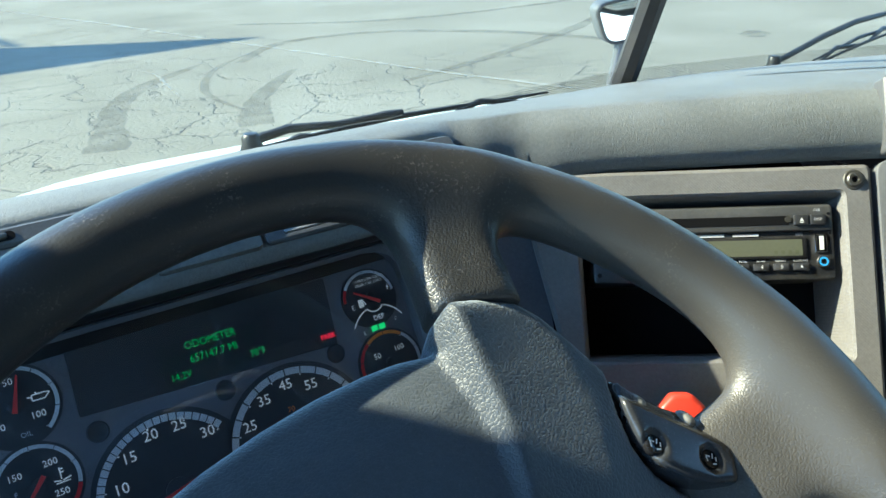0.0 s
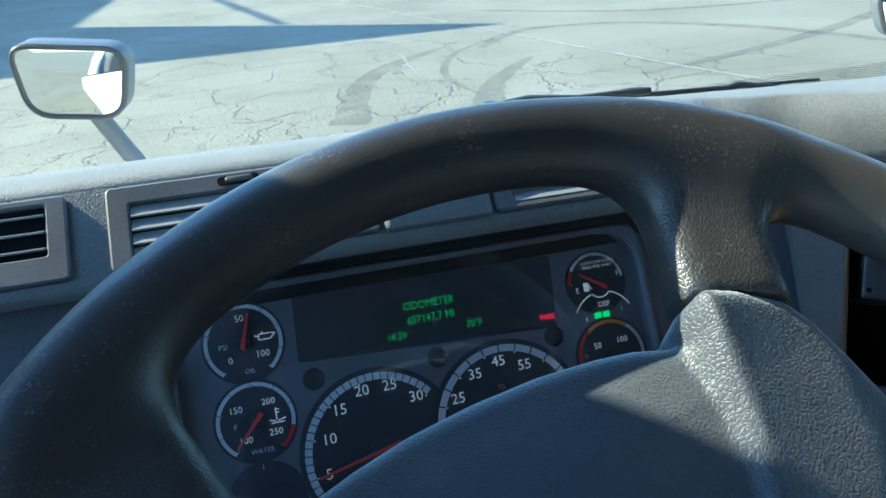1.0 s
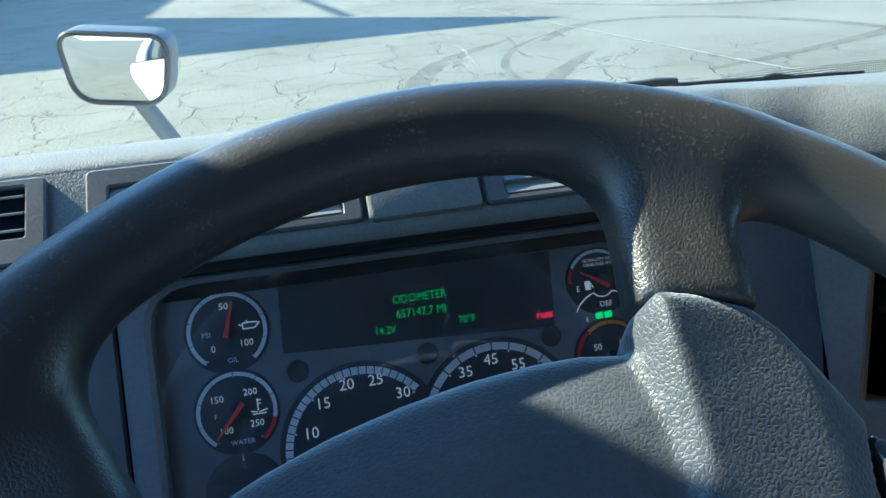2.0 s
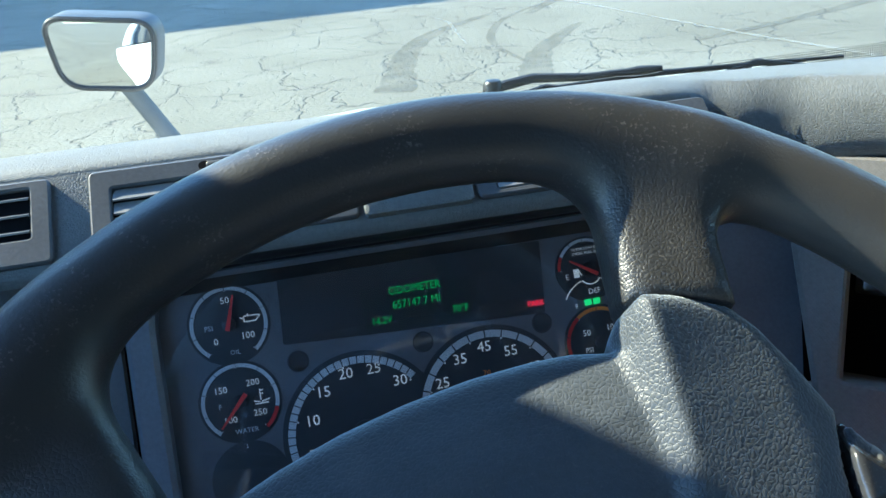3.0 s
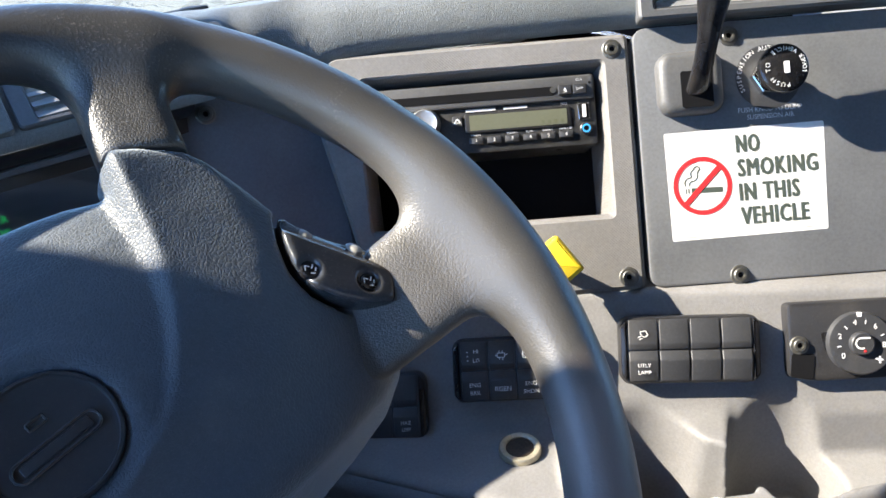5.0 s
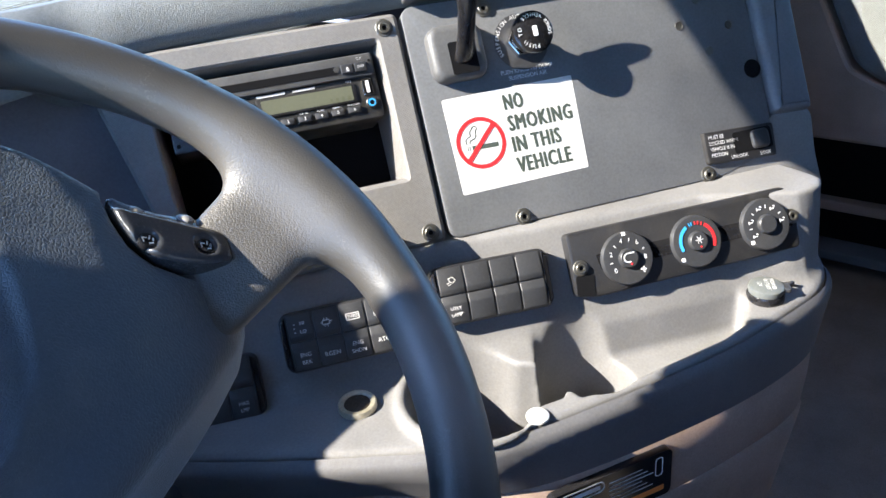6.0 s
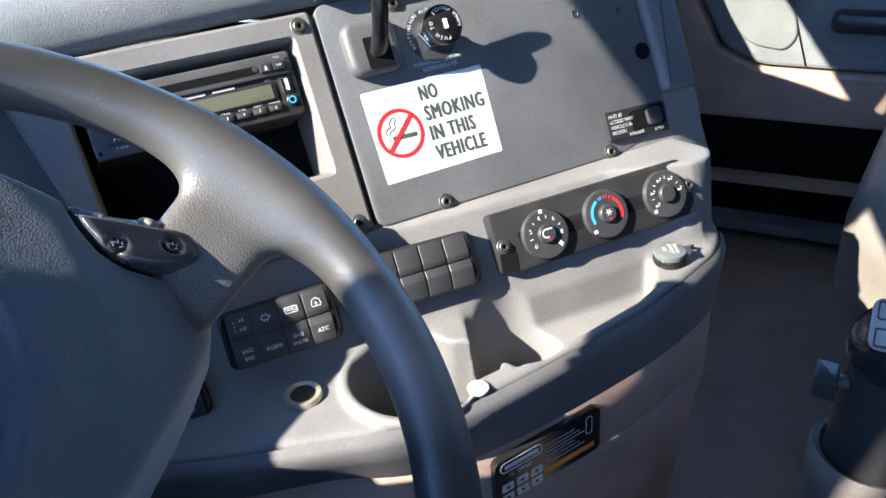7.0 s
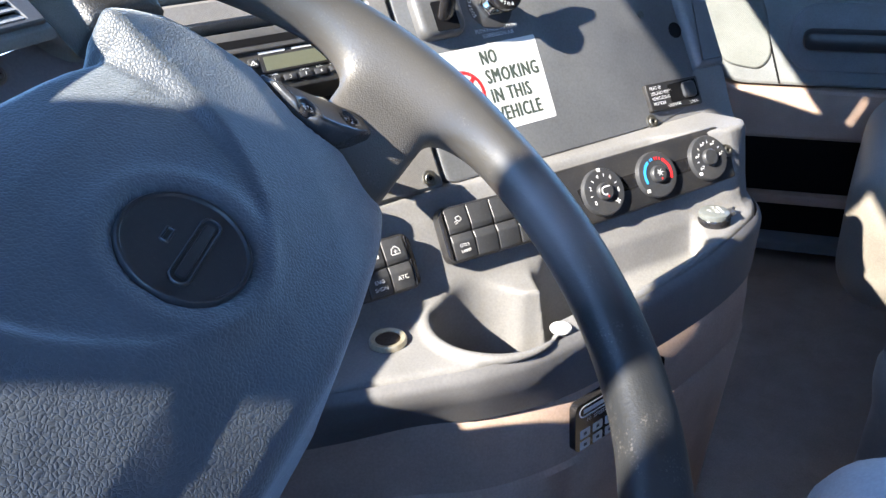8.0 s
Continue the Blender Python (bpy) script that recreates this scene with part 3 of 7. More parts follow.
ribbon("tyre_mark", [(1.18, 9.2), (1.30, 9.6), (1.65, 11.2), (2.15, 12.4), (2.8, 13.25), (3.7, 14.1)], [0.5, 0.42, 0.36, 0.34, 0.28, 0.1], M_TYRE, "curved dark tyre scuff on the concrete", "tyre mark", 0.005)
ribbon("tyre_mark", [(2.9, 9.1), (3.02, 9.5), (3.42, 10.5), (4.1, 11.55), (4.65, 12.25)], [0.42, 0.42, 0.3, 0.26, 0.12], M_TYRE, "curved dark tyre scuff on the concrete", "tyre mark", 0.006)
ribbon("tyre_mark", [(3.05, 10.0), (2.97, 11.2), (3.2, 12.3), (3.8, 13.5), (4.8, 14.6)], [0.06, 0.12, 0.14, 0.12, 0.05], M_TYRE, "thin curved tyre scuff on the concrete", "tyre mark", 0.007)
ribbon("tyre_mark", [(4.2, 13.6), (5.5, 15.1), (7.3, 14.9), (8.6, 13.4), (9.3, 11.8), (9.8, 9.5)], [0.2, 0.3, 0.35, 0.35, 0.3, 0.2], M_TYRE, "long faint tyre sweep on the concrete", "tyre mark", 0.008, 60)
ribbon("tyre_mark", [(5.4, 10.0), (7.4, 10.65), (9.9, 11.75), (13.0, 13.6), (18.0, 17.0)], [0.15, 0.3, 0.35, 0.4, 0.4], M_TYRE, "long faint tyre sweep on the concrete", "tyre mark", 0.009, 60)
ribbon("tyre_mark", [(5.8, 19.0), (8.0, 16.6), (10.5, 15.6), (15.0, 15.4)], [0.15, 0.3, 0.3, 0.2], M_TYRE, "long faint tyre sweep on the concrete", "tyre mark", 0.0095, 60)
ribbon("oil_spot", [(11.2, 8.6), (11.45, 8.85), (11.7, 9.1)], [0.25, 0.5, 0.2], M_TYRE, "dark oil spot on the concrete", "stain", 0.0098, 12)
ribbon("slab_joint", [(0.6, 36.0), (2.5, 27.0), (3.4, 23.4), (4.6, 17.5), (5.55, 13.0), (6.12, 10.2), (6.54, 8.6), (7.3, 5.5)], [0.12, 0.11, 0.12, 0.09, 0.10], M_CAULK, "pale filled joint between concrete slabs", "slab joint", 0.010, 160)
ribbon("slab_joint", [(2.6, 14.4), (2.78, 13.7), (2.7, 12.6), (2.62, 11.5)], [0.03, 0.07, 0.06, 0.03], M_CAULK, "pale filled crack in the concrete", "slab joint", 0.011, 50)
ribbon("slab_joint", [(-12.0, 33.0), (3.0, 29.0), (14.0, 26.5), (40.0, 22.0)], [0.1, 0.12, 0.1], M_CAULK, "pale filled joint between concrete slabs", "slab joint", 0.012, 90)

truck = thing("truck_body", pose(0.62, -1.9, 0), "white box body of the truck behind the cab", "truck body", kind="structure")
part("side", prism(bmesh.new(), rrect(-1.12, 1.12, -3.5, 0.5, 0.05), 0.9, 3.2, 0.03), M_WHITEPAINT, truck)
part("chassis", prism(bmesh.new(), rrect(-0.9, 0.9, -3.5, 2.4, 0.05), 0.45, 0.88, 0.03), M_DARK, truck, "dark chassis under the truck")
# building and boom stand out of view, shaped for the shadow they cast
hall = thing("shadow_building", pose(-30, 45, 0), "unseen tall building added to cast a shadow over the yard", "building", kind="structure")
HALL = [(16.45, -16.46), (6.8, -8.7), (7.4, 30.0), (-60.0, 30.0), (-60.0, -19.9)]
part("wall", prism(bmesh.new(), HALL, 0, 15.8), surface("render wall", (0.45, 0.44, 0.42), 0.8), hall)
part("roof", prism(bmesh.new(), HALL, 15.804, 16.0), M_DARK, hall)
part("shadow_boom", tube(bmesh.new(), [(12.2, -12.8, 15.9), (10.1, 0.2, 15.9)], 0.12, 10), M_DARK, hall, "unseen boom added to cast a thin shadow")

# ---- cab shell ----
def box(name, x0, x1, y0, y1, z0, z1, material, label="", category="", r=0.01, parent=None, kind="structure"):
    bm = bmesh.new()
    prism(bm, rrect(x0, x1, y0, y1, r, 3), z0, z1, min(r, (z1 - z0) * 0.3))
    return tagged(part(name, bm, material, parent, smooth=True), label, category, kind=kind)


box("floor", -0.5, 1.76, -1.3, 0.95, 1.20, 1.27, M_CARPET, "dark worn rubber cab floor", "floor")
box("wall_back", -0.5, 1.76, -1.36, -1.3, 1.2, 2.95, M_LINER, "grey cab back wall", "wall")
box("ceiling", -0.5, 1.76, -1.3, 0.36, 2.86, 2.95, M_LINER, "grey padded cab roof", "ceiling")
box("wall_front", -0.5, 1.76, 0.904, 0.93, 1.2, 1.885, M_WHITEPAINT, "white painted cab front under the windshield", "wall")
box("firewall", -0.5, 1.76, 0.86, 0.9, 1.2, 1.88, M_DARK, "dark firewall behind the dash", "wall")
# header; the folded sun visors are unseen, added to shade the dash
bm = bmesh.new()
rings(bm, [[(x, 0.29, 2.95), (x, 0.460, 2.552), (x, 0.454, 2.519), (x, 0.422, 2.524), (x, 0.235, 2.86)] for x in (-0.405, 1.68)])
tagged(part("header", bm, M_LINER), "padded header above the windshield", "trim", kind="structure")


def unseen_visor(x0, x1, v0, label, r):
    ob = thing("unseen_visor", basis((0, 0.482, 2.422), (1, 0, 0), Vector((0, -0.40, 0.917)), Vector((0, -0.917, -0.40))), label, "sun visor", "sun visors")
    part("blade", prism(bmesh.new(), rrect(x0, x1, v0, 0.20, r), -0.012, 0.012, 0.008), M_LINER, ob, smooth=True)
    part("hinge_rod", tube(bmesh.new(), [(x0 - 0.02, 0.205, 0.0), (x1 + 0.02, 0.205, 0.0)], 0.006, 10), M_STEEL, ob, "thin hinge rod", smooth=True)


unseen_visor(0.66, 1.60, 0.0, "unseen grey visor added to block sun through the passenger pane", 0.03)
unseen_visor(0.085, 0.585, 0.028, "unseen grey visor added to block sun through the driver's pane", 0.05)
# driver's side: door below the sill, pillar and rear quarter
bm = bmesh.new()
prism(bm, rounded([(-1.3, 1.2), (0.78, 1.2), (0.78, 2.02), (0.66, 2.1), (-1.3, 2.1)], 0.02), 0, 0.05, 0.008)
left = thing("door_1", basis((-0.47, 0, 0), (0, 1, 0), (0, 0, 1), (1, 0, 0)), "closed grey driver's door with tan lower trim", "door", kind="structure")
part("door_skin", bm, M_DOORGREY, left)
part("outer_skin", prism(bmesh.new(), rounded([(-1.3, 0.7), (0.8, 0.7), (0.8, 2.02), (0.68, 2.1), (-1.3, 2.1)], 0.03), -0.05, -0.004, 0.01), M_WHITEPAINT, left, "white outer door skin")
bm = bmesh.new()
prism(bm, [(0.715, 2.08), (0.53, 2.08), (0.405, 2.56), (0.31, 2.87), (0.46, 2.87), (0.565, 2.56)][::-1], 0.034, 0.05, 0.004)
part("pillar", bm, M_LINER, left, "padded windshield pillar")
part("rear_pillar", prism(bmesh.new(), [(-1.3, 2.1), (-0.62, 2.1), (-0.62, 2.87), (-1.3, 2.87)], -0.02, 0.05, 0.01), M_LINER, left)
part("roof_rail", prism(bmesh.new(), [(-0.615, 2.69), (0.33, 2.69), (0.29, 2.87), (-0.615, 2.87)], -0.02, 0.03, 0.01), M_LINER, left)
# unseen mirror, sized and placed to block sun behind the lit slit
ext = thing("door_mirror_blocker", basis((-0.80, 0.56, 2.55), (0, 1, 0), (0, 0, 1), (1, 0, 0)), "unseen tall door mirror added to shade the wheel", "mirror")
part("shell", prism(bmesh.new(), rrect(-0.16, 0.035, -0.33, 0.33, 0.05), -0.05, 0.07, 0.03), M_MIRRORSHELL, ext)
part("arm", tube(bmesh.new(), [(0.0, -0.3, 0.05), (0.02, -0.36, 0.2), (0.03, -0.4, 0.34)], 0.014), M_BLACK, ext)
# passenger's side
right = thing("door_2", basis((1.69, 0, 0), (0, -1, 0), (0, 0, 1), (-1, 0, 0)), "grey passenger door with tan lower trim and a black pull handle", "door", kind="structure")
part("door_skin", prism(bmesh.new(), rounded([(-0.9, 1.2), (1.3, 1.2), (1.3, 2.1), (-0.7, 2.1), (-0.9, 2.0)], 0.02), -0.06, -0.03, 0.006), M_DOORDARK, right)
part("upper_trim", prism(bmesh.new(), rounded([(-0.12, 1.70), (-0.05, 1.667), (1.2, 1.672), (1.2, 2.09), (-0.22, 2.09), (-0.2, 1.85)], 0.03), -0.03, 0.004, 0.008), M_DOORGREY, right, "grey moulded upper door trim")
part("lower_trim", prism(bmesh.new(), rounded([(-0.5, 1.545), (1.2, 1.565), (1.2, 1.667), (-0.045, 1.662), (-0.13, 1.70), (-0.21, 1.85), (-0.24, 2.09), (-0.5, 2.09)], 0.012), -0.03, 0.012, 0.008), M_TAN, right, "tan lower door trim")
part("map_pocket", prism(bmesh.new(), rounded([(-0.4, 1.385), (1.0, 1.405), (1.0, 1.43), (-0.4, 1.408)], 0.006), -0.03, 0.0, 0.005), M_TAN, right, "tan edge of the door pocket")
# flat near-black sheet: the shade under the tan trim, put in as colour
part("recess", prism(bmesh.new(), rounded([(-0.5, 1.22), (1.2, 1.22), (1.2, 1.56), (-0.5, 1.54)], 0.01), -0.034, -0.026), M_DARK, right, "near-black sheet for the shade low on the door")
part("speaker_grille", prism(bmesh.new(), rounded([(-0.155, 1.9), (-0.12, 1.77), (-0.075, 1.71), (0.0, 1.70), (0.02, 1.73), (0.0, 1.82), (-0.06, 1.95), (-0.13, 1.96)], 0.03), 0.004, 0.009, 0.004), surface("speaker cloth", (0.16, 0.17, 0.165), 0.8, grain="weave", cell=0.003, depth=0.8), right, "pale perforated speaker grille")
bm = bmesh.new()
bar(bm, 0.042, 1.672, -0.045, 1.93, 0.004, 0.0045)
part("trim_seam", bm, M_DARK, right)
part("door_pull", prism(bmesh.new(), rrect(0.075, 0.34, 1.75, 1.79, 0.016), 0.008, 0.045, 0.012), M_BLACK, right, "black pull handle", smooth=True)
part("latch_cup", prism(bmesh.new(), rrect(0.05, 0.42, 1.70, 1.84, 0.05), 0.002, 0.008, 0.004), M_DOORDARK, right, "dark recessed handle cup")
part("outer_skin", prism(bmesh.new(), rounded([(-0.8, 0.7), (1.3, 0.7), (1.3, 2.1), (-0.68, 2.1)], 0.03), -0.12, -0.07, 0.01), M_WHITEPAINT, right, "white outer door skin")
part("pillar", prism(bmesh.new(), [(-0.715, 2.08), (-0.60, 2.08), (-0.40, 2.87), (-0.50, 2.87)], -0.07, 0.0, 0.008), M_LINER, right, "padded windshield pillar")
part("rear_pillar", prism(bmesh.new(), [(0.62, 2.1), (1.3, 2.1), (1.3, 2.87), (0.62, 2.87)], -0.06, 0.0, 0.01), M_LINER, right)
part("roof_rail", prism(bmesh.new(), [(-0.39, 2.69), (0.615, 2.69), (0.615, 2.87), (-0.35, 2.87)], -0.06, -0.01, 0.01), M_LINER, right)
part("sill_edge", prism(bmesh.new(), rounded([(-0.4, 1.285), (1.0, 1.295), (1.0, 1.32), (-0.4, 1.31)], 0.006), -0.03, 0.03, 0.006), M_DOORDARK, right, "edge of the door sill")

# windshield: two flat panes and the rubber divider
def shield(name, x0, x1):
    bm = bmesh.new()
    rings(bm, [[(x0, 0.675, 2.0), (x1, 0.675, 2.0), (x1, 0.432, 2.562), (x0, 0.432, 2.562)], [(x0, 0.681, 2.0), (x1, 0.681, 2.0), (x1, 0.438, 2.562), (x0, 0.438, 2.562)]])
    ob = part(name, bm, M_GLASS)
    ob.visible_shadow = False
    return tagged(ob, "clear windshield pane", "window", kind="structure")


shield("window_1", -0.42, 0.6)
shield("window_2", 0.64, 1.69)
def back_z(x):
    """Height at which the dash meets the windshield."""
    return float(np.interp(x, [-0.46, 0.14, 0.4, 0.545, 0.626, 0.719, 0.822, 0.939, 1.164, 1.5], [2.078, 2.081, 2.078, 2.072, 2.069, 2.062, 2.054, 2.044, 2.022, 2.0]))


def glass_y(z):
    return 0.675 - (z - 2.0) * 0.4327


for pane, x0, x1 in ((bpy.data.objects["window_1"], 0.30, 0.606), (bpy.data.objects["window_2"], 0.634, 1.6)):
    bm = bmesh.new()
    uv = bm.loops.layers.uv.new("dots")
    rows = [[(x, back_z(x) + dz) for dz in (-0.03, float(np.interp(x, [0.3, 0.6], [0.003, 0.015])))] for x in np.linspace(x0, x1, 20)]
    vs = [[bm.verts.new((x, glass_y(z) - 0.002, z)) for x, z in r] for r in rows]
    for (a, b), (c, d) in zip(vs, vs[1:]):
        fc = bm.faces.new((a, c, d, b))
        for lp in fc.loops:
            lp[uv].uv = (lp.vert.co.x + lp.vert.co.z * 0.5, lp.vert.co.z)
    part("frit_band", bm, M_FRIT, pane, "band of tiny black dots along the glass")
bm = bmesh.new()
tube(bm, [(0.62, 0.672, 2.0), (0.62, 0.625, 2.105), (0.62, 0.427, 2.562)], 0.0135, 8)
tagged(part("windshield_divider", bm, M_BLACK, smooth=True), "black rubber divider between the windshield panes", "trim", kind="structure")


def hood_z(x, y):
    base = np.interp(y, [0.70, 0.85, 1.0, 1.15, 1.4, 1.8, 2.1], [1.992, 1.997, 1.992, 1.947, 1.845, 1.62, 1.2])
    return base - 0.9 * max(0, 0.13 - x) ** 2 - 0.9 * max(0, x - 1.11) ** 2 - 0.35 * max(0, x - 0.72) ** 1.2 - 0.02 * min(max(x - 0.2, 0), 0.5) - (0.45 if x < -0.36 or x > 1.6 else 0)


bm = bmesh.new()
rings(bm, [[(x, y, hood_z(x, y)) for x in np.linspace(-0.4, 1.64, 40)] for y in np.linspace(0.70, 2.1, 30)], False, False, False)
hood = part("hood", bm, M_WHITEPAINT, smooth=True, angle=70)
tagged(hood, "white sloping truck hood", "hood")
# ---- dashboard body ----
dash = thing("dashboard", pose(0.4, 0.5, 1.9), "dark grey moulded dashboard that wraps round the driver", "dashboard")


def dash_part(name, bm, material, label="", smooth=True, angle=40):
    """A part of the dash, from world places."""
    bm.transform(Matrix.Translation((-0.4, -0.5, -1.9)))
    return part(name, bm, material, dash, label, smooth, angle)


S_ = F_STACK
LIP = [(-0.46, 0.494, 2.106), (-0.1, 0.494, 2.106), (0.2, 0.496, 2.105), (0.285, 0.500, 2.103), (0.304, 0.502, 2.095), (0.314, 0.497, 2.066), (0.330, 0.488, 2.036)]
LIP += [tuple(S_ @ Vector(q)) for q in ((-0.262, 0.160, -0.004), (-0.246, 0.180, 0.0), (-0.228, 0.1915, 0.004), (-0.187, 0.1985, 0.005), (-0.11, 0.2010, 0.005), (0.0, 0.2030, 0.005), (0.2, 0.2040, 0.005), (0.38, 0.2040, 0.005), (0.44, 0.204, -0.01))] + [(0.995, 0.12, 2.055), (1.045, 0.22, 2.05), (1.075, 0.30, 2.05), (1.11, 0.352, 2.05), (1.167, 0.366, 2.05), (1.25, 0.360, 2.05), (1.4, 0.345, 2.05), (1.665, 0.335, 2.05)]
lip = spline(LIP, 170)
PRO_A = [(0, -0.010), (0.0, -0.002), (0.002, 0.001), (0.008, 0.003), (0.025, 0.004)]
PRO_B = [(0.006, -0.004), (-0.001, 0.003), (-0.001, 0.014), (0.006, 0.034), (0.022, 0.0475)]
loops = []
for i, p in enumerate(lip):
    k = min(max((p.x - 0.285) / 0.05, 0), 1)
    k = k * k * (3 - 2 * k)
    turn = radians(-36) * min(max((p.x - 0.265) / 0.075, 0), 1) + radians(36) * min(max((p.x - 0.95) / 0.2, 0), 1)
    d = Vector((-math.sin(turn), math.cos(turn), 0))
    k2 = min(max((p.x - 0.33) / 0.3, 0), 1)
    k2 = k2 * k2 * (3 - 2 * k2)
    tall = max(2.104 + 0.006 * k2 - p.z - 0.004 * (1 - k), 0) / 0.0475
    row = [p + d * (a[0] * (1 - k) + b[0] * k) + Vector((0, 0, a[1] * (1 - k) + b[1] * tall)) for a, b in zip(PRO_A, PRO_B)]
    front = row[-1]
    run = (glass_y(2.07) - front.y) / d.y
    end = front + d * run
    end.z = back_z(end.x)
    end.y = glass_y(end.z) - 0.004
    for s in (0.1, 0.22, 0.36, 0.52, 0.68, 0.84, 0.94, 1.0):
        q = front.lerp(end, s)
        q.z = front.z + (end.z - front.z) * s + (0.008 * k2 + 0.003 + 0.030 * min(max((p.x - 0.75) / 0.2, 0), 1) * min(max((1.2 - p.x) / 0.2, 0), 1)) * math.sin(math.pi * s ** 0.8)
        row.append(q)
    row.append(end + Vector((0, 0.0, -0.06)))
    loops.append(row)
bm = bmesh.new()
rings(bm, loops, False, False, False)
dash_part("top_pad", bm, M_PAD, "grained dark grey padded top", angle=80)

bpy.context.view_layer.update()
pad_ob = bpy.data.objects["top_pad"]
bm, rows = bmesh.new(), []
for x, y, w in ((0.606, 0.481, 0.0005), (0.622, 0.468, 0.005), (0.65, 0.446, 0.008), (0.70, 0.408, 0.010), (0.76, 0.364, 0.011), (0.83, 0.313, 0.011), (0.90, 0.262, 0.010)):
    n_ = Vector((0.588, 0.809, 0))
    row = []
    for side in (-0.5, 0.5):
        o = Vector((x, y, 2.3)) + n_ * w * side - Vector((0.4, 0.5, 1.9))
        ok, hit, _, _ = pad_ob.ray_cast(o, Vector((0, 0, -1)))
        row.append(bm.verts.new(hit + Vector((0, 0, 0.0008))))
    rows.append(row)
for a, b in zip(rows, rows[1:]):
    bm.faces.new((a[0], b[0], b[1], a[1]))
part("defrost_slot", bm, M_FASCIA, dash, "long smooth slot in the padded top")

bm = bmesh.new()
rings(bm, [[q + Vector((0, 0.012, -0.003)), q + Vector((0, 0.0, -0.02)), q + Vector((0, -0.01, -0.2)), q + Vector((0, 0.10, -0.45)), q + Vector((0, 0.3, -0.6))] for q in lip if q.x > 1.0], False, False, False)
dash_part("passenger_panel", bm, M_FASCIA, "plain dark panel on the passenger's side", angle=60)

# fascia strip with the vents, its underside and the hood over the dials
bm = bmesh.new()
M_ = F_VENTS
sec = [(0.057, -0.008), (0.056, 0.0), (0.001, 0.0), (-0.003, -0.002), (-0.005, -0.008)]
lean = lambda u: Matrix.Rotation(radians(-12 * min(max(u / 0.15, 0), 1)), 4, "X")
rings(bm, [[M_ @ (lean(u) @ Vector((u, v, w))) for v, w in sec] for u in np.linspace(-0.62, 0.168, 40)], False, False, False)
dash_part("vent_fascia", bm, M_PAD, "grained fascia strip above the dials", angle=50)
bm = bmesh.new()
rings(bm, [[(x, 0.4575, 2.0557), (x, 0.459, 2.0525), (x, 0.484, 2.0385), (x, 0.49, 2.02)] for x in np.linspace(-0.075, 0.26, 12)], False, False, False)
dash_part("dial_hood", bm, M_BLACK, "dark hood lip over the dials")
bm = bmesh.new()
D = F_DIALS
rings(bm, [[D @ Vector(p) for p in ((-0.5, 0.055, -0.004), (-0.064, 0.055, -0.004), (-0.064, -0.26, -0.004), (-0.5, -0.26, -0.004))], [D @ Vector(p) for p in ((-0.5, 0.055, 0.004), (-0.064, 0.055, 0.004), (-0.064, -0.26, 0.004), (-0.5, -0.26, 0.004))]])
dash_part("side_panel", bm, M_FASCIA, "smooth dark panel beside the dials", False)
bm = bmesh.new()
hoop(bm, rounded([(0.268, 0.036), (-0.060, 0.036), (-0.060, -0.25), (0.268, -0.25)], 0.02), rounded([(0.262, 0.03), (-0.042, 0.03), (-0.042, -0.24), (0.262, -0.24)], 0.026), -0.006, 0.010, 0.003, -0.012)
bm.transform(D)
dash_part("dial_frame", bm, M_CLUSTER, "dark frame round the instrument cluster")
# panel between the dials and the radio bezel
bm = bmesh.new()
S_ = F_STACK
quad = [D @ Vector((0.264, 0.045, 0.0)), D @ Vector((0.264, -0.2, 0.0)), S_ @ Vector((-0.205, -0.09, -0.012)), S_ @ Vector((-0.246, 0.20, -0.012))]
back = Vector((0.02, 0.03, -0.01))
rings(bm, [quad, [q + back for q in quad]])
dash_part("filler_panel", bm, M_CLUSTER, "smooth dark panel between dials and radio", False)
nrm = Vector((-0.1057, -0.878, 0.4668))
side_ = nrm.cross(Vector((0, 0, 1))).normalized()
screw(basis(Vector((0.2765, 0.4902, 2.0347)) + nrm * 0.0012, side_ * -1, nrm.cross(side_ * -1), nrm))
# lower dash under the dials
bm = bmesh.new()
rings(bm, [[(x, 0.40, 1.80), (x, 0.36, 1.74), (x, 0.40, 1.55), (x, 0.6, 1.4), (x, 0.85, 1.3)] for x in np.linspace(-0.45, 0.36, 8)], False, False, False)
dash_part("knee_panel", bm, M_CLUSTER, "dark knee panel", angle=80)

# ---- centre stack ----
BEZ_OUT = rounded([(0.0135, -0.0105), (0.0135, 0.197), (-0.228, 0.197), (-0.252, 0.175), (-0.205, -0.0105)], 0.006, 5)
BEZ_IN = rounded([(-0.006, 0.048), (-0.006, 0.178), (-0.205, 0.178), (-0.211, 0.17), (-0.206, 0.048)], 0.006, 5)
bezel = thing("radio_bezel", F_STACK, "grey textured plastic bezel round the radio and its pocket", "bezel")
bm = bmesh.new()
ib0, ib, ib2 = inset(BEZ_IN, 0.002), inset(BEZ_IN, 0.0045), inset(BEZ_IN, 0.005)
bo = inset(BEZ_OUT, 0.003)
loops = [[(x, y, -0.012) for x, y in BEZ_OUT], [(x, y, 0.005) for x, y in BEZ_OUT], [(x, y, 0.008) for x, y in bo], [(x, y, 0.008) for x, y in BEZ_IN], [(x, y, 0.0064) for x, y in ib0], [(x, y, -0.001) for x, y in ib], [(x, y, -0.06) for x, y in ib2]]
rings(bm, loops, False, False)
part("frame", bm, M_BEZEL, bezel, smooth=True, angle=25)
# near-black back paints in the shade deep in the pocket
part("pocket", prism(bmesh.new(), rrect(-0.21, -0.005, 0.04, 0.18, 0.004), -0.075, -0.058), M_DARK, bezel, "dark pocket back")
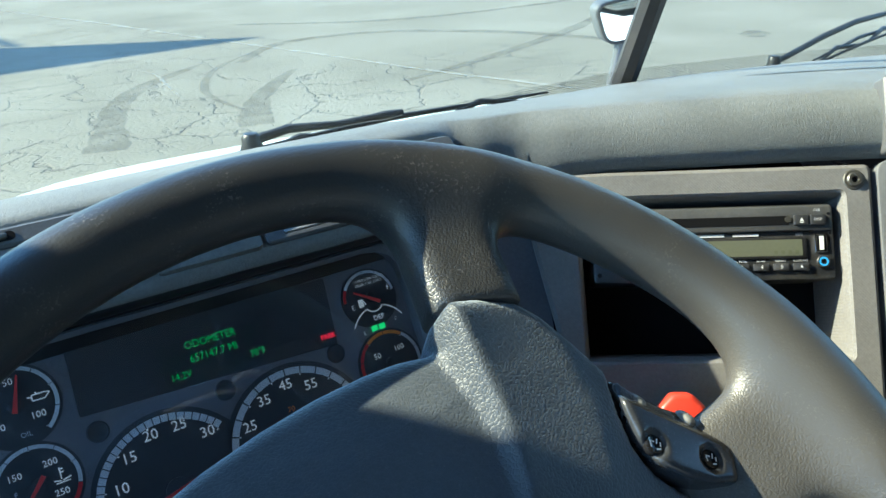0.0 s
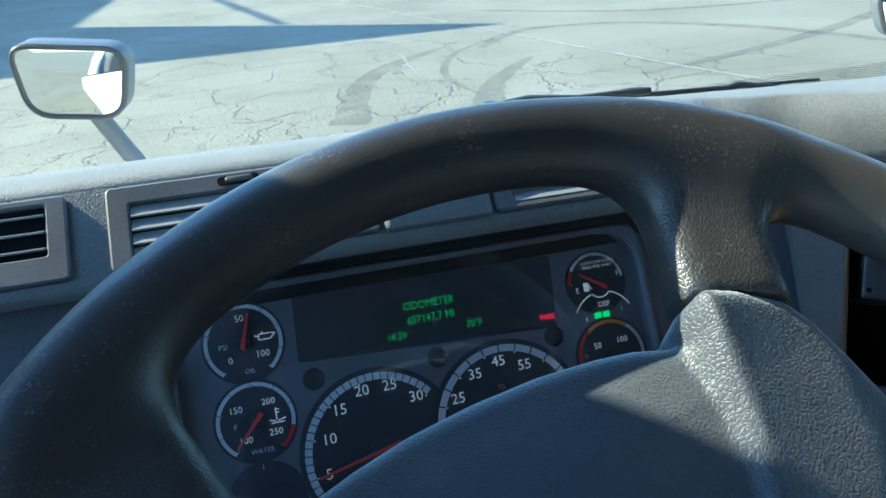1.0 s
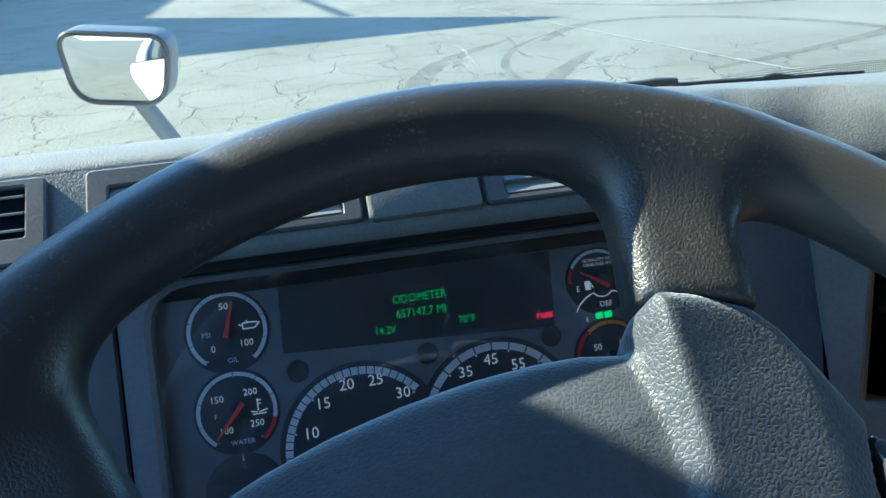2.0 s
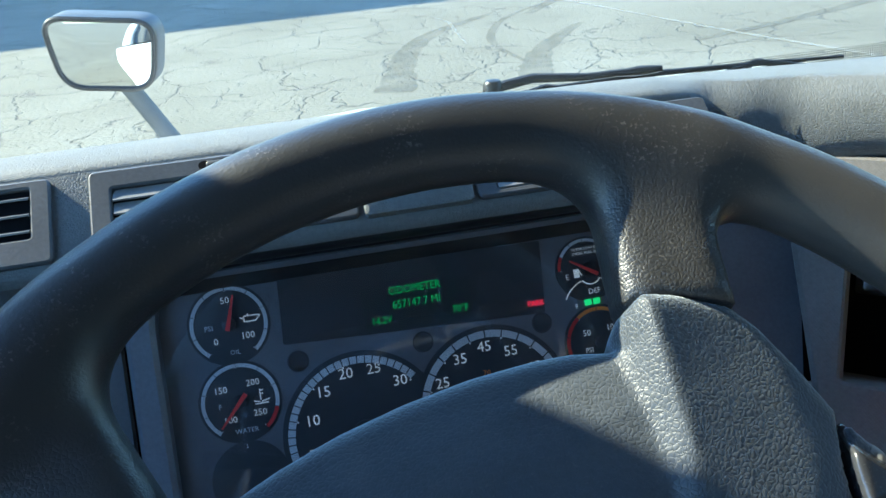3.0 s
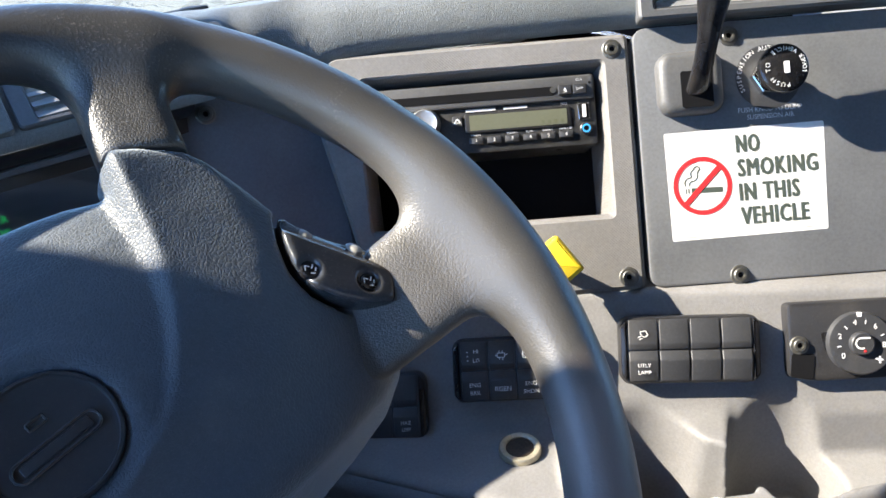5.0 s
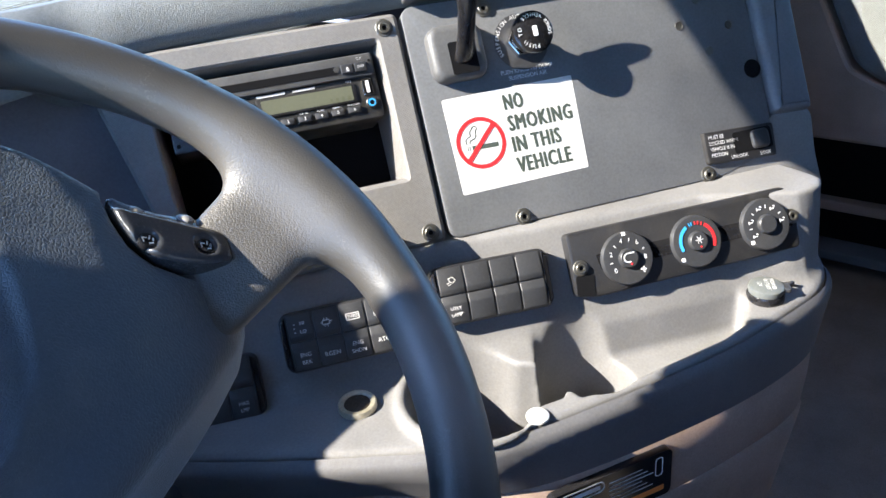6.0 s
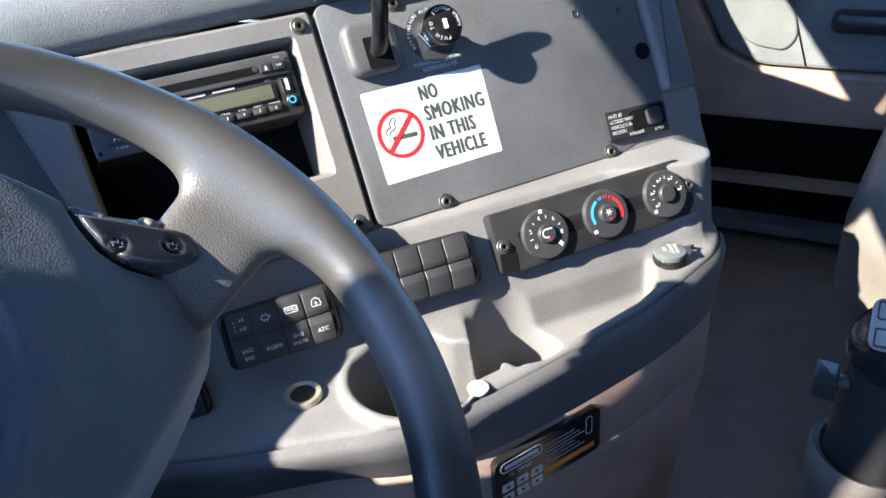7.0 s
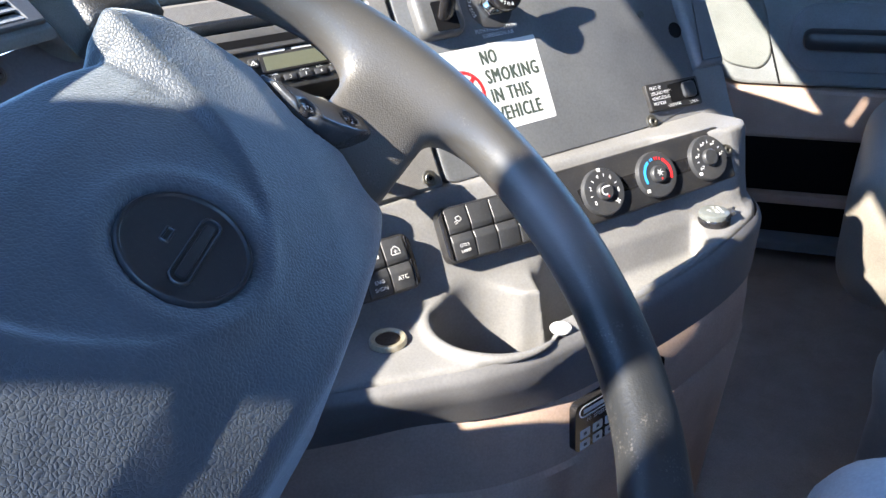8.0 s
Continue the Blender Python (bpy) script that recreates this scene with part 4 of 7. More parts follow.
for u, v in ((0.0, 0.185), (0.0, 0.0), (-0.232, 0.178)):
    screw(F_STACK @ pose(u, v, 0.0075))

panel = thing("control_panel", F_STACK, "flat dark grey plastic panel with screws and open holes", "panel")
bm = bmesh.new()
prism(bm, rounded([(0.0175, -0.0105), (0.30, -0.0105), (0.345, 0.0), (0.366, 0.03), (0.366, 0.2), (0.0175, 0.2)], 0.012, 5), -0.01, 0.008, 0.0015)
part("plate", bm, M_PANEL, panel, smooth=True)
for u, v, r in ((0.287, 0.141, 0.0035), (0.341, 0.134, 0.0035), (0.314, 0.112, 0.0035), (0.311, 0.163, 0.0035), (0.357, 0.087, 0.0075)):
    bm = bmesh.new()
    lathe(bm, [(r * 1.25, 0.0081), (r * 1.2, 0.0088), (r, 0.0088), (r * 0.9, 0.0084), (0, 0.0084)], 16, u, v)
    part("hole", bm, M_DARK if r > 0.005 else M_STEEL, panel, "open screw hole")
for u, v in ((0.094, 0.188), (0.089, -0.005), (0.284, -0.006)):
    screw(F_STACK @ pose(u, v, 0.0078))

# raised strip and upright at the outer end of the stack
end_post = thing("dash_end_trim", F_STACK, "grey moulded upright at the end of the dash", "trim")
bm = bmesh.new()
prism(bm, rounded([(0.3675, 0.038), (0.411, 0.036), (0.413, 0.25), (0.3675, 0.25)], 0.006, 4), -0.03, 0.018, 0.008, 3)
part("upright", bm, surface("upright plastic", (0.12, 0.122, 0.133), 0.55, grain="leather", cell=0.0016, depth=0.2), end_post, smooth=True)

part("cheek", prism(bmesh.new(), rounded([(0.302, -0.0125), (0.348, -0.001), (0.369, 0.022), (0.369, 0.034), (0.409, 0.034), (0.404, -0.006), (0.404, -0.042), (0.36, -0.042), (0.31, -0.022)], 0.006, 4), -0.03, 0.007, 0.005, 3), M_CONSOLE, end_post, "grey grained cheek beside the panel", smooth=True)

# ---- console: loft through level curves ----
P_TOP = [(0.27, 0.455, 1.877), (0.40, 0.335, 1.877), (0.52, 0.247, 1.877), (0.66, 0.144, 1.877), (0.796, 0.046, 1.878), (0.845, 0.018, 1.90), (0.90, 0.06, 1.93), (0.94, 0.30, 1.93)]
P_FOOT = [(0.235, 0.405, 1.79), (0.378, 0.290, 1.79), (0.49, 0.193, 1.79), (0.605, 0.094, 1.79), (0.70, 0.016, 1.79), (0.752, -0.018, 1.79), (0.80, 0.02, 1.79), (0.84, 0.25, 1.79)]
P_LIP = [(0.255, 0.335, 1.788), (0.300, 0.262, 1.788), (0.345, 0.197, 1.788), (0.378, 0.153, 1.788), (0.418, 0.118, 1.788), (0.478, 0.081, 1.788), (0.595, 0.018, 1.788), (0.692, -0.018, 1.788), (0.745, -0.030, 1.788), (0.785, -0.012, 1.79), (0.80, 0.05, 1.79), (0.84, 0.28, 1.79)]
P_RIM = [(x - 0.006 * (y > -0.02), y - 0.006, 1.778) for x, y, z in P_LIP[:9]] + [(0.79, -0.018, 1.778), (0.806, 0.05, 1.778), (0.846, 0.28, 1.778)]
P_TAN = [(0.262, 0.345, 1.725), (0.312, 0.272, 1.725), (0.356, 0.215, 1.725), (0.385, 0.162, 1.725), (0.433, 0.108, 1.725), (0.515, 0.054, 1.725), (0.622, -0.002, 1.725), (0.713, -0.031, 1.725), (0.768, -0.020, 1.725), (0.79, 0.04, 1.725), (0.83, 0.28, 1.725)]
P_CREASE = [(0.27, 0.352, 1.655), (0.312, 0.28, 1.655), (0.345, 0.22, 1.655), (0.373, 0.162, 1.655), (0.43, 0.104, 1.655), (0.515, 0.054, 1.655), (0.600, 0.010, 1.655), (0.70, -0.027, 1.655), (0.750, -0.020, 1.655), (0.772, 0.04, 1.655), (0.81, 0.28, 1.655)]
P_LOW = [(0.30, 0.38, 1.27), (0.33, 0.31, 1.27), (0.36, 0.25, 1.27), (0.40, 0.19, 1.27), (0.45, 0.14, 1.27), (0.53, 0.09, 1.27), (0.61, 0.04, 1.27), (0.70, 0.01, 1.27), (0.74, 0.02, 1.27), (0.75, 0.08, 1.27), (0.77, 0.3, 1.27)]
N_ = 72
console = thing("centre_console", pose(0.55, 0.2, 1.27), "grey moulded console with a tan skirt, cup holder and open tray", "console")


def con_part(name, bm, material, label="", smooth=True, angle=40):
    bm.transform(Matrix.Translation((-0.55, -0.2, -1.27)))
    return part(name, bm, material, console, label, smooth, angle)


top, foot, lipc, rim_, tan_, crease, low = (spline(c, N_) for c in (P_TOP, P_FOOT, P_LIP, P_RIM, P_TAN, P_CREASE, P_LOW))
bm = bmesh.new()
rings(bm, [lipc, [a.lerp(b, 0.6) + Vector((0, 0, 0.002)) for a, b in zip(lipc, rim_)], rim_, [a.lerp(b, 0.5) for a, b in zip(rim_, tan_)], tan_], False, False, False)
con_part("skirt", bm, M_CONSOLE_DARK, "grey rounded front edge", angle=60)
bm = bmesh.new()
inn = [p + Vector((0.004, 0.005, 0.003)) for p in tan_]
rings(bm, [inn, [p + Vector((0.002, 0.003, -0.001)) for p in tan_], [a.lerp(b, 0.5) for a, b in zip(tan_, crease)], crease], False, False, False)
con_part("upper_skirt", bm, M_TAN, "tan upper skirt", angle=60)
bm = bmesh.new()
cr2 = [p + Vector((0.005, 0.006, 0.002)) for p in crease]
cr3 = [p + Vector((-0.002, -0.002, -0.006)) for p in crease]
rings(bm, [cr2, cr3, [a.lerp(b, 0.5) for a, b in zip(crease, low)], low], False, False, False)
con_part("lower_skirt", bm, M_TAN, "tan lower skirt", angle=60)

# switch face and shelf in one moulding, with two cup wells, a divider and the tray sunk into it
CUP, CUP_2 = (0.440, 0.173, 0.0545), (0.531, 0.113, 0.043)
CHANNEL = [(0.489, 0.173), (0.501, 0.151), (0.512, 0.118), (0.476, 0.108), (0.440, 0.131), (0.445, 0.20)]
TRAY = [(0.486, 0.096), (0.521, 0.073), (0.566, 0.050), (0.616, 0.025), (0.648, 0.016), (0.672, 0.023), (0.692, 0.042), (0.694, 0.060), (0.64, 0.118), (0.575, 0.168), (0.540, 0.175), (0.508, 0.146)]
BEHIND = [(p.x, p.y) for p in foot] + [(1.2, 0.25), (1.2, 1.2), (0.0, 1.2)]
FRONT = [(p.x + 0.002, p.y + 0.002) for p in lipc] + [(1.2, 0.3), (1.2, 1.2), (0.0, 1.2)]


def shelf_field(x, y, z):
    x, y, z = x + 0.55, y + 0.2, z + 1.27
    px, py = x[:, :, :1], y[:, :, :1]
    face = (poly_dist(px, py, BEHIND) + np.clip(z - 1.789, 0, 1) * np.interp(px, [0.70, 0.79], [0.63, 0.0]) + np.clip(1.785 - z, 0, 1) * 0.8) * 0.85
    slab = smax(poly_dist(px, py, FRONT) + np.clip(1.779 - z, 0, 1) * 0.35, z - 1.789, 0.010)
    d = smin(slab, face, 0.014)
    r1 = np.hypot(px - CUP[0], py - CUP[1])
    # raised rim round the first cup
    rim = np.hypot(r1 - 0.0605, (z - 1.7895)) - 0.0055 + np.clip(px - 0.415, 0, 1) * 0.12 + np.clip(0.165 - py, 0, 1) * 0.05
    d = smin(d, rim, 0.005)
    well = smax(r1 - CUP[2] + (1.789 - z) * 0.09, 1.700 - z, 0.008)
    gap = smax(poly_dist(px, py, CHANNEL) + (1.789 - z) * 0.05, 1.706 - z, 0.006)
    low = smax(np.hypot(px - CUP_2[0], py - CUP_2[1]) - CUP_2[2] + (1.757 - z) * 0.07, 1.712 - z, 0.006)
    tray_d = smax(poly_dist(px, py, TRAY) - 0.002 + (1.789 - z) * 0.10, 1.757 - z, 0.004)
    lean_back = -(poly_dist(px, py, BEHIND) - 0.006 + (z - 1.757) * 0.25) * 0.85
    tray_d = smax(smax(tray_d, lean_back, 0.008), z - 1.815, 0.004)
    sock = smax(np.hypot(px - 0.3795, py - 0.2485) - 0.0125, 1.755 - z, 0.003)
    low = np.minimum(low, sock)
    hollow = smin(smin(well, gap, 0.004), smin(low, tray_d, 0.003), 0.003)
    return smax(smax(d, -hollow, 0.004), z - 1.8765, 0.004)


net_part("shelf", shelf_field, (0.235 - 0.55, -0.045 - 0.2, 1.69 - 1.27), (0.92 - 0.55, 0.47 - 0.2, 1.886 - 1.27), 0.0024, M_CONSOLE, console, "grey grained shelf with cup wells and a dusty tray")
# ---- steering wheel ----
RHO = 12.0
wheel = thing("steering_wheel", F_WHEEL @ pose(0, 0, 0, 0, 0, RHO), "black four-spoke steering wheel with a worn rim", "steering wheel")


def bar_field(x, y, z, a, b, wa, wb, ta, tb, lean=0.0):
    """A flat tapered bar from a to b: half widths wa, wb, half thicknesses ta, tb, its face leaning sideways by lean."""
    ax, ay, az = a
    bx, by, bz = b
    ex, ey = bx - ax, by - ay
    ln = math.hypot(ex, ey)
    t = np.clip(((x - ax) * ex + (y - ay) * ey) / (ln * ln), 0, 1)
    cx, cy, cz = ax + ex * t, ay + ey * t, az + (bz - az) * t
    w, th = wa + (wb - wa) * t, ta + (tb - ta) * t
    du = ((x - cx) * -ey + (y - cy) * ex) / ln
    dl = ((x - cx) * ex + (y - cy) * ey) / ln
    q = ((np.abs(du) / w) ** 4 + (np.abs(z - cz - lean * du) / th) ** 4 + (np.abs(dl) / w) ** 4) ** 0.25
    return (q - 1) * np.minimum(w, th)


HALF = [(0, 0.1195), (0.025, 0.1185), (0.046, 0.1155), (0.06, 0.1122), (0.0715, 0.1072), (0.0765, 0.1045), (0.0755, 0.1110), (0.0795, 0.1145), (0.087, 0.1150), (0.097, 0.1115), (0.107, 0.1058), (0.1135, 0.1020), (0.1195, 0.0925), (0.1250, 0.077), (0.1305, 0.058), (0.1435, 0.036), (0.1535, 0.018), (0.1565, 0.0), (0.152, -0.0125), (0.136, -0.0265), (0.121, -0.0345), (0.096, -0.040), (0.076, -0.0430), (0.036, -0.047), (0, -0.049)]
PAD = HALF + [(-x, y) for x, y in HALF[-2:0:-1]]
R_RIM, R_TUBE = 0.209, 0.0171


def rim_field(x, y, z):
    r = np.hypot(x, y)
    d = np.sqrt((r - R_RIM) ** 2 + z ** 2) - R_TUBE
    hoop_out = r - R_RIM
    for s in (1, -1):
        up = bar_field(x, y, z, (s * 0.1150, 0.168, -0.004), (s * 0.0985, 0.108, -0.0095), 0.0195, 0.0192, 0.0125, 0.0152, s * 0.16)
        side = bar_field(x, y, z, (s * 0.200, -0.012, -0.006), (s * 0.128, -0.008, -0.034), 0.030, 0.027, 0.0135, 0.0125)
        d = smin(d, smax(up, hoop_out, 0.006), 0.020)
        d = smin(d, smax(side, hoop_out, 0.006), 0.020)
    # open joint where the cover meets the upper spokes
    cut = poly_dist(x[:, :, :1], y[:, :, :1], PAD) - 0.0016
    return np.where(y > 0.085, smax(d, -smax(cut, -0.024 - z, 0.002), 0.0015), d)


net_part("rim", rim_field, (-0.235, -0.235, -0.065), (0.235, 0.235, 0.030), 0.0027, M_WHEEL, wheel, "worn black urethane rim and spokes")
CREST = [(0.0885, 0.150), (0.0868, 0.113), (0.0830, 0.096), (0.0792, 0.0775), (0.0745, 0.0607), (0.0668, 0.0418), (0.0580, 0.0276), (0.046, 0.0125), (0.0292, 0.0005), (0.012, -0.0065), (0, -0.0085)]
INNER = CREST + [(-x, y) for x, y in CREST[-2::-1]]
EMBLEM = (0.0, 0.0262)


def soft_step(a, lo, hi):
    t = np.clip((a - lo) / (hi - lo), 0, 1)
    return t * t * (3 - 2 * t)


def pad_crown(x, y):
    """Height of the cover's face: a dome inside the crest, gentle slopes outside it."""
    ax = np.abs(x)
    sd = poly_dist(x, y, INNER)
    face = np.interp(y, [-0.05, -0.02, 0.0, 0.026, 0.06, 0.085, 0.10, 0.12], [-0.011, -0.0015, 0.0022, 0.0034, 0.0022, -0.0008, -0.0048, -0.0120]) - 0.0012 * (ax / 0.07) ** 2
    crest = np.interp(y, [-0.02, 0.0, 0.03, 0.06, 0.085, 0.10, 0.118], [0.0, 0.0034, 0.0054, 0.0066, 0.0078, 0.0088, 0.0098])
    wide = np.interp(y, [0.0, 0.05, 0.085, 0.12], [0.005, 0.0085, 0.012, 0.015])
    inside = crest - (crest - face) * soft_step(-sd, -0.0006, wide)
    out = np.clip(sd, 0, 1)
    slope = np.interp(y, [-0.03, 0.0, 0.04, 0.08, 0.12], [0.16, 0.14, 0.14, 0.18, 0.24])
    outside = crest - slope * out - 0.9 * np.clip(out - 0.035, 0, 1) ** 1.5 - 0.007 * soft_step(ax, 0.115, 0.155) * soft_step(-y, -0.03, 0.012)
    z = np.where(sd < 0, inside, outside)
    dish = np.hypot(x - EMBLEM[0], y - EMBLEM[1])
    return z + 0.0013 * np.exp(-((dish - 0.0345) / 0.0055) ** 2) - 0.0022 * (dish < 0.0272)


def pad_field(x, y, z):
    px, py = x[:, :, :1], y[:, :, :1]
    e = poly_dist(px, py, PAD) - 0.001
    deep = np.clip(-0.012 - z, -0.03, 0.05)
    d = smax(e + deep * (0.10 - 0.36 * soft_step(-py, -0.012, 0.012)), z - pad_crown(px, py), 0.0075)
    # the joint round the switch pods
    for s in (1, -1):
        pod_d = poly_dist(s * px, py, POD)
        d = smax(d, -smax(np.abs(pod_d - 0.0004) - 0.0019, -0.02 - z, 0.001), 0.0006)
    return smax(d, -0.047 - 0.016 * soft_step(-py, -0.02, 0.02) - z, 0.004)


POD = rounded([(0.1495, -0.0128), (0.1590, -0.0020), (0.1605, 0.0190), (0.1480, 0.0310), (0.1378, 0.0446), (0.1318, 0.0568), (0.1232, 0.0425), (0.1185, 0.0285), (0.1196, 0.0153), (0.1272, 0.0041), (0.1365, -0.0049)], 0.004, 3)
net_part("airbag_cover", pad_field, (-0.172, -0.075, -0.068), (0.172, 0.130, 0.018), 0.0017, M_AIRBAG, wheel, "black grained airbag cover")

# emblem disc: a plain raised mark, no lettering
em = part("emblem", lathe(bmesh.new(), [(0.0262, -0.006), (0.0262, 0.0034), (0.0256, 0.0042), (0.0246, 0.0042), (0.0240, 0.0030), (0.0225, 0.0026), (0.0, 0.0036)], 64, *EMBLEM), M_EMBLEM, wheel, "round dark emblem disc", smooth=True)
for pts in (rrect(-0.0185, 0.0185, -0.0085, 0.0005, 0.0044), rrect(-0.004, 0.004, 0.0060, 0.0100, 0.0012)):
    bm = bmesh.new()
    hoop(bm, pts, inset(pts, 0.0011), 0.002, 0.0045, 0.0004)
    bm.transform(pose(*EMBLEM, 0, 0, 0, 4))
    part("badge", bm, M_EMBLEM, em, "plain raised outline", smooth=True)
bm = bmesh.new()
prism(bm, rrect(-0.0145, 0.0145, -0.0062, -0.0018, 0.001), 0.002, 0.0042, 0.0004)
bm.transform(pose(*EMBLEM, 0, 0, 0, 4))
part("name_bar", bm, M_EMBLEM, em, "plain raised bar", smooth=True)


# switch pods at both side spokes
def pod_top(x, y):
    return -0.0008 - 0.24 * (x - 0.1238) + 0.05 * (y - 0.0232)


for s in (1, -1):
    def pod_field(x, y, z, s=s):
        px, py = s * x[:, :, :1], y[:, :, :1]
        top = pod_top(px, py) - 0.0065 * soft_step(px * 0.80 + py * 0.60, 0.1262, 0.1345)
        for bx, by in ((0.1238, 0.0232), (0.1442, 0.0034)):
            top = top - 0.0022 * soft_step(-np.hypot(px - bx, py - by), -0.0068, -0.0040)
        d = smax(poly_dist(px, py, POD) + 0.0008, z - top, 0.0035)
        return smax(d, -0.036 - z, 0.002)

    xs = sorted((s * 0.110, s * 0.166))
    pod = net_part("switch_pod", pod_field, (xs[0], -0.020, -0.040), (xs[1], 0.064, 0.010), 0.0011, M_POD, wheel, "shiny black switch pod")
    for bx, by in ((0.1238, 0.0232), (0.1442, 0.0034)):
        tilt = Matrix.Translation((s * bx, by, pod_top(bx, by) - 0.0027)) @ Matrix.Rotation(math.atan(s * 0.24), 4, "Y") @ Matrix.Rotation(math.atan(0.05), 4, "X")
        bm = lathe(bmesh.new(), [(0.0044, -0.002), (0.0044, 0.0008), (0.0038, 0.0013), (0.0026, 0.0010), (0.0, 0.0006)], 24)
        bm.transform(tilt)
        btn = part("button", bm, M_GLOSSBLACK, pod, "round dished black button", smooth=True)
        bm = bmesh.new()
        for x0, y0, x1, y1 in ((-0.0026, 0.0004, -0.0012, 0.0026), (-0.0012, 0.0026, 0.0004, 0.0010), (-0.0012, -0.0018, 0.0008, -0.0030), (0.0006, -0.0002, 0.0026, 0.0012), (0.0014, -0.0022, 0.0028, -0.0008)):
            bar(bm, x0, y0, x1, y1, 0.0007, 0.0012)
        bm.transform(tilt)
        part("mark", bm, M_PRINT, btn)
    for bx, by, bz in ((0.1358, 0.0408, -0.0088), (0.1530, 0.0220, -0.0138)):
        bm = lathe(bmesh.new(), [(0.0050, -0.003), (0.0047, 0.0), (0.0036, 0.0009), (0.0020, 0.0014), (0, 0.0015)], 20)
        bm.transform(Matrix.Translation((s * bx, by, bz)) @ Matrix.Rotation(radians(s * 38), 4, Vector((-0.6, 0.8, 0))) @ Matrix.Diagonal((0.75, 1.0, 1.0, 1)))
        part("rubbed_button", bm, M_RUBBED, pod, "button worn pale and smooth", smooth=True)
# steering column shroud behind the hub
def shroud_field(x, y, z):
    q = np.sqrt((x / 0.062) ** 2 + ((y - 0.005 + (z + 0.05) * 0.12) / 0.058) ** 2) - 1
    return smax(smax(q * 0.05, z + 0.052, 0.01), -0.30 - z, 0.01)


column = thing("steering_column", F_WHEEL, "dark blue-grey plastic steering column shroud", "steering column")
net_part("shroud", shroud_field, (-0.08, -0.08, -0.315), (0.08, 0.115, -0.04), 0.005, surface("column plastic", (0.06, 0.065, 0.075), 0.5, grain="fine", depth=0.15), column)
part("stalk", tube(bmesh.new(), [(-0.05, 0.03, -0.075), (-0.12, 0.05, -0.07), (-0.17, 0.06, -0.065)], [0.006, 0.006, 0.009], 10), M_BLACK, column, "black stalk switch", smooth=True)
# ---- instrument cluster ----
cluster = thing("instrument_cluster", F_DIALS, "instrument cluster with round dials and a green lit display", "instrument cluster")
part("face", prism(bmesh.new(), rounded([(-0.046, -0.20), (0.266, -0.20), (0.266, 0.034), (-0.046, 0.034)], 0.01), -0.016, -0.004, 0.001), M_CLUSTER, cluster, "dark grey face plate")


def gauge(name, x, y, r, a0, a1, ticks, major, label, split=None, thick=0.1):
    """A round dial with a tick ring from a0 down to a1 degrees. split: (degrees, material) from which the ring changes."""
    bm = bmesh.new()
    lathe(bm, [(r * 1.07, -0.0045), (r * 1.07, -0.0035), (r * 1.05, -0.0034), (0, -0.0034)], 48, x, y)
    g = part(name, bm, M_DIAL, cluster, label, smooth=True)
    step = (a1 - a0) / ticks
    w = r * thick
    for i in range(ticks):
        b0, b1 = a0 + step * i + min(0.55, abs(step) * 0.07) * -1, a0 + step * (i + 1) + min(0.55, abs(step) * 0.07)
        mid, m = (b0 + b1) / 2, M_RING
        for lim0, lim1, mm in split or ():
            if lim0 >= mid >= lim1:
                m = mm
        bm = bmesh.new()
        arc_band(bm, r - w, r, b0, b1, -0.0031, x=x, y=y)
        part("ring_segment", bm, m, g)
    for i in range(0, ticks + 1, major):
        a = radians(a0 + step * i)
        bm = bmesh.new()
        bar(bm, x + (r - w * 1.02) * math.cos(a), y + (r - w * 1.02) * math.sin(a), x + (r - w * 1.3) * math.cos(a), y + (r - w * 1.3) * math.sin(a), r * 0.02, -0.0031)
        part("tick", bm, M_NUMERAL, g)
    return g


def needle(g, x, y, ang, ln, tail, w):
    bm, a = bmesh.new(), radians(ang)
    c, s = math.cos(a), math.sin(a)
    pts = [(x - c * tail - s * w, y - s * tail + c * w), (x - c * tail + s * w, y - s * tail - c * w), (x + c * ln + s * w * 0.35, y + s * ln - c * w * 0.35), (x + c * ln - s * w * 0.35, y + s * ln + c * w * 0.35)]
    prism(bm, pts, -0.001, 0.0004)
    part("needle", bm, M_NEEDLE, g, "red needle")


def cap(g, x, y, r):
    part("needle_cap", lathe(bmesh.new(), [(r, -0.0034), (r, -0.0012), (r * 0.8, -0.0008), (0, -0.0006)], 24, x, y), M_DIAL, g, smooth=True)


oil = gauge("oil_gauge", 0, 0, 0.0238, 232, -52, 8, 2, "oil pressure gauge")
for s_, px, py, h in (("50", -0.0005, 0.0150, 0.0058), ("PSI", -0.0125, -0.001, 0.0046), ("0", -0.0092, -0.0098, 0.0058), ("100", 0.0105, -0.0085, 0.0058), ("OIL", 0.0015, -0.0178, 0.0042)):
    text("numeral", s_, h, px, py, -0.0028, M_RING if s_.isalpha() else M_NUMERAL, oil)
bm = bmesh.new()
for seg in ((0.0095, 0.0, 0.0165, 0.0), (0.0095, 0.0035, 0.0165, 0.0035), (0.0095, 0.0, 0.0095, 0.0035), (0.0165, 0.0, 0.0195, 0.003), (0.0165, 0.0035, 0.0195, 0.003), (0.012, 0.0035, 0.012, 0.005), (0.007, 0.003, 0.0095, 0.002)):
    bar(bm, *seg, 0.0007, -0.0028)
part("oil_can_symbol", bm, M_NUMERAL, oil)
cap(oil, 0, 0, 0.0042)
needle(oil, 0, 0, 74, 0.0185, 0.004, 0.0014)

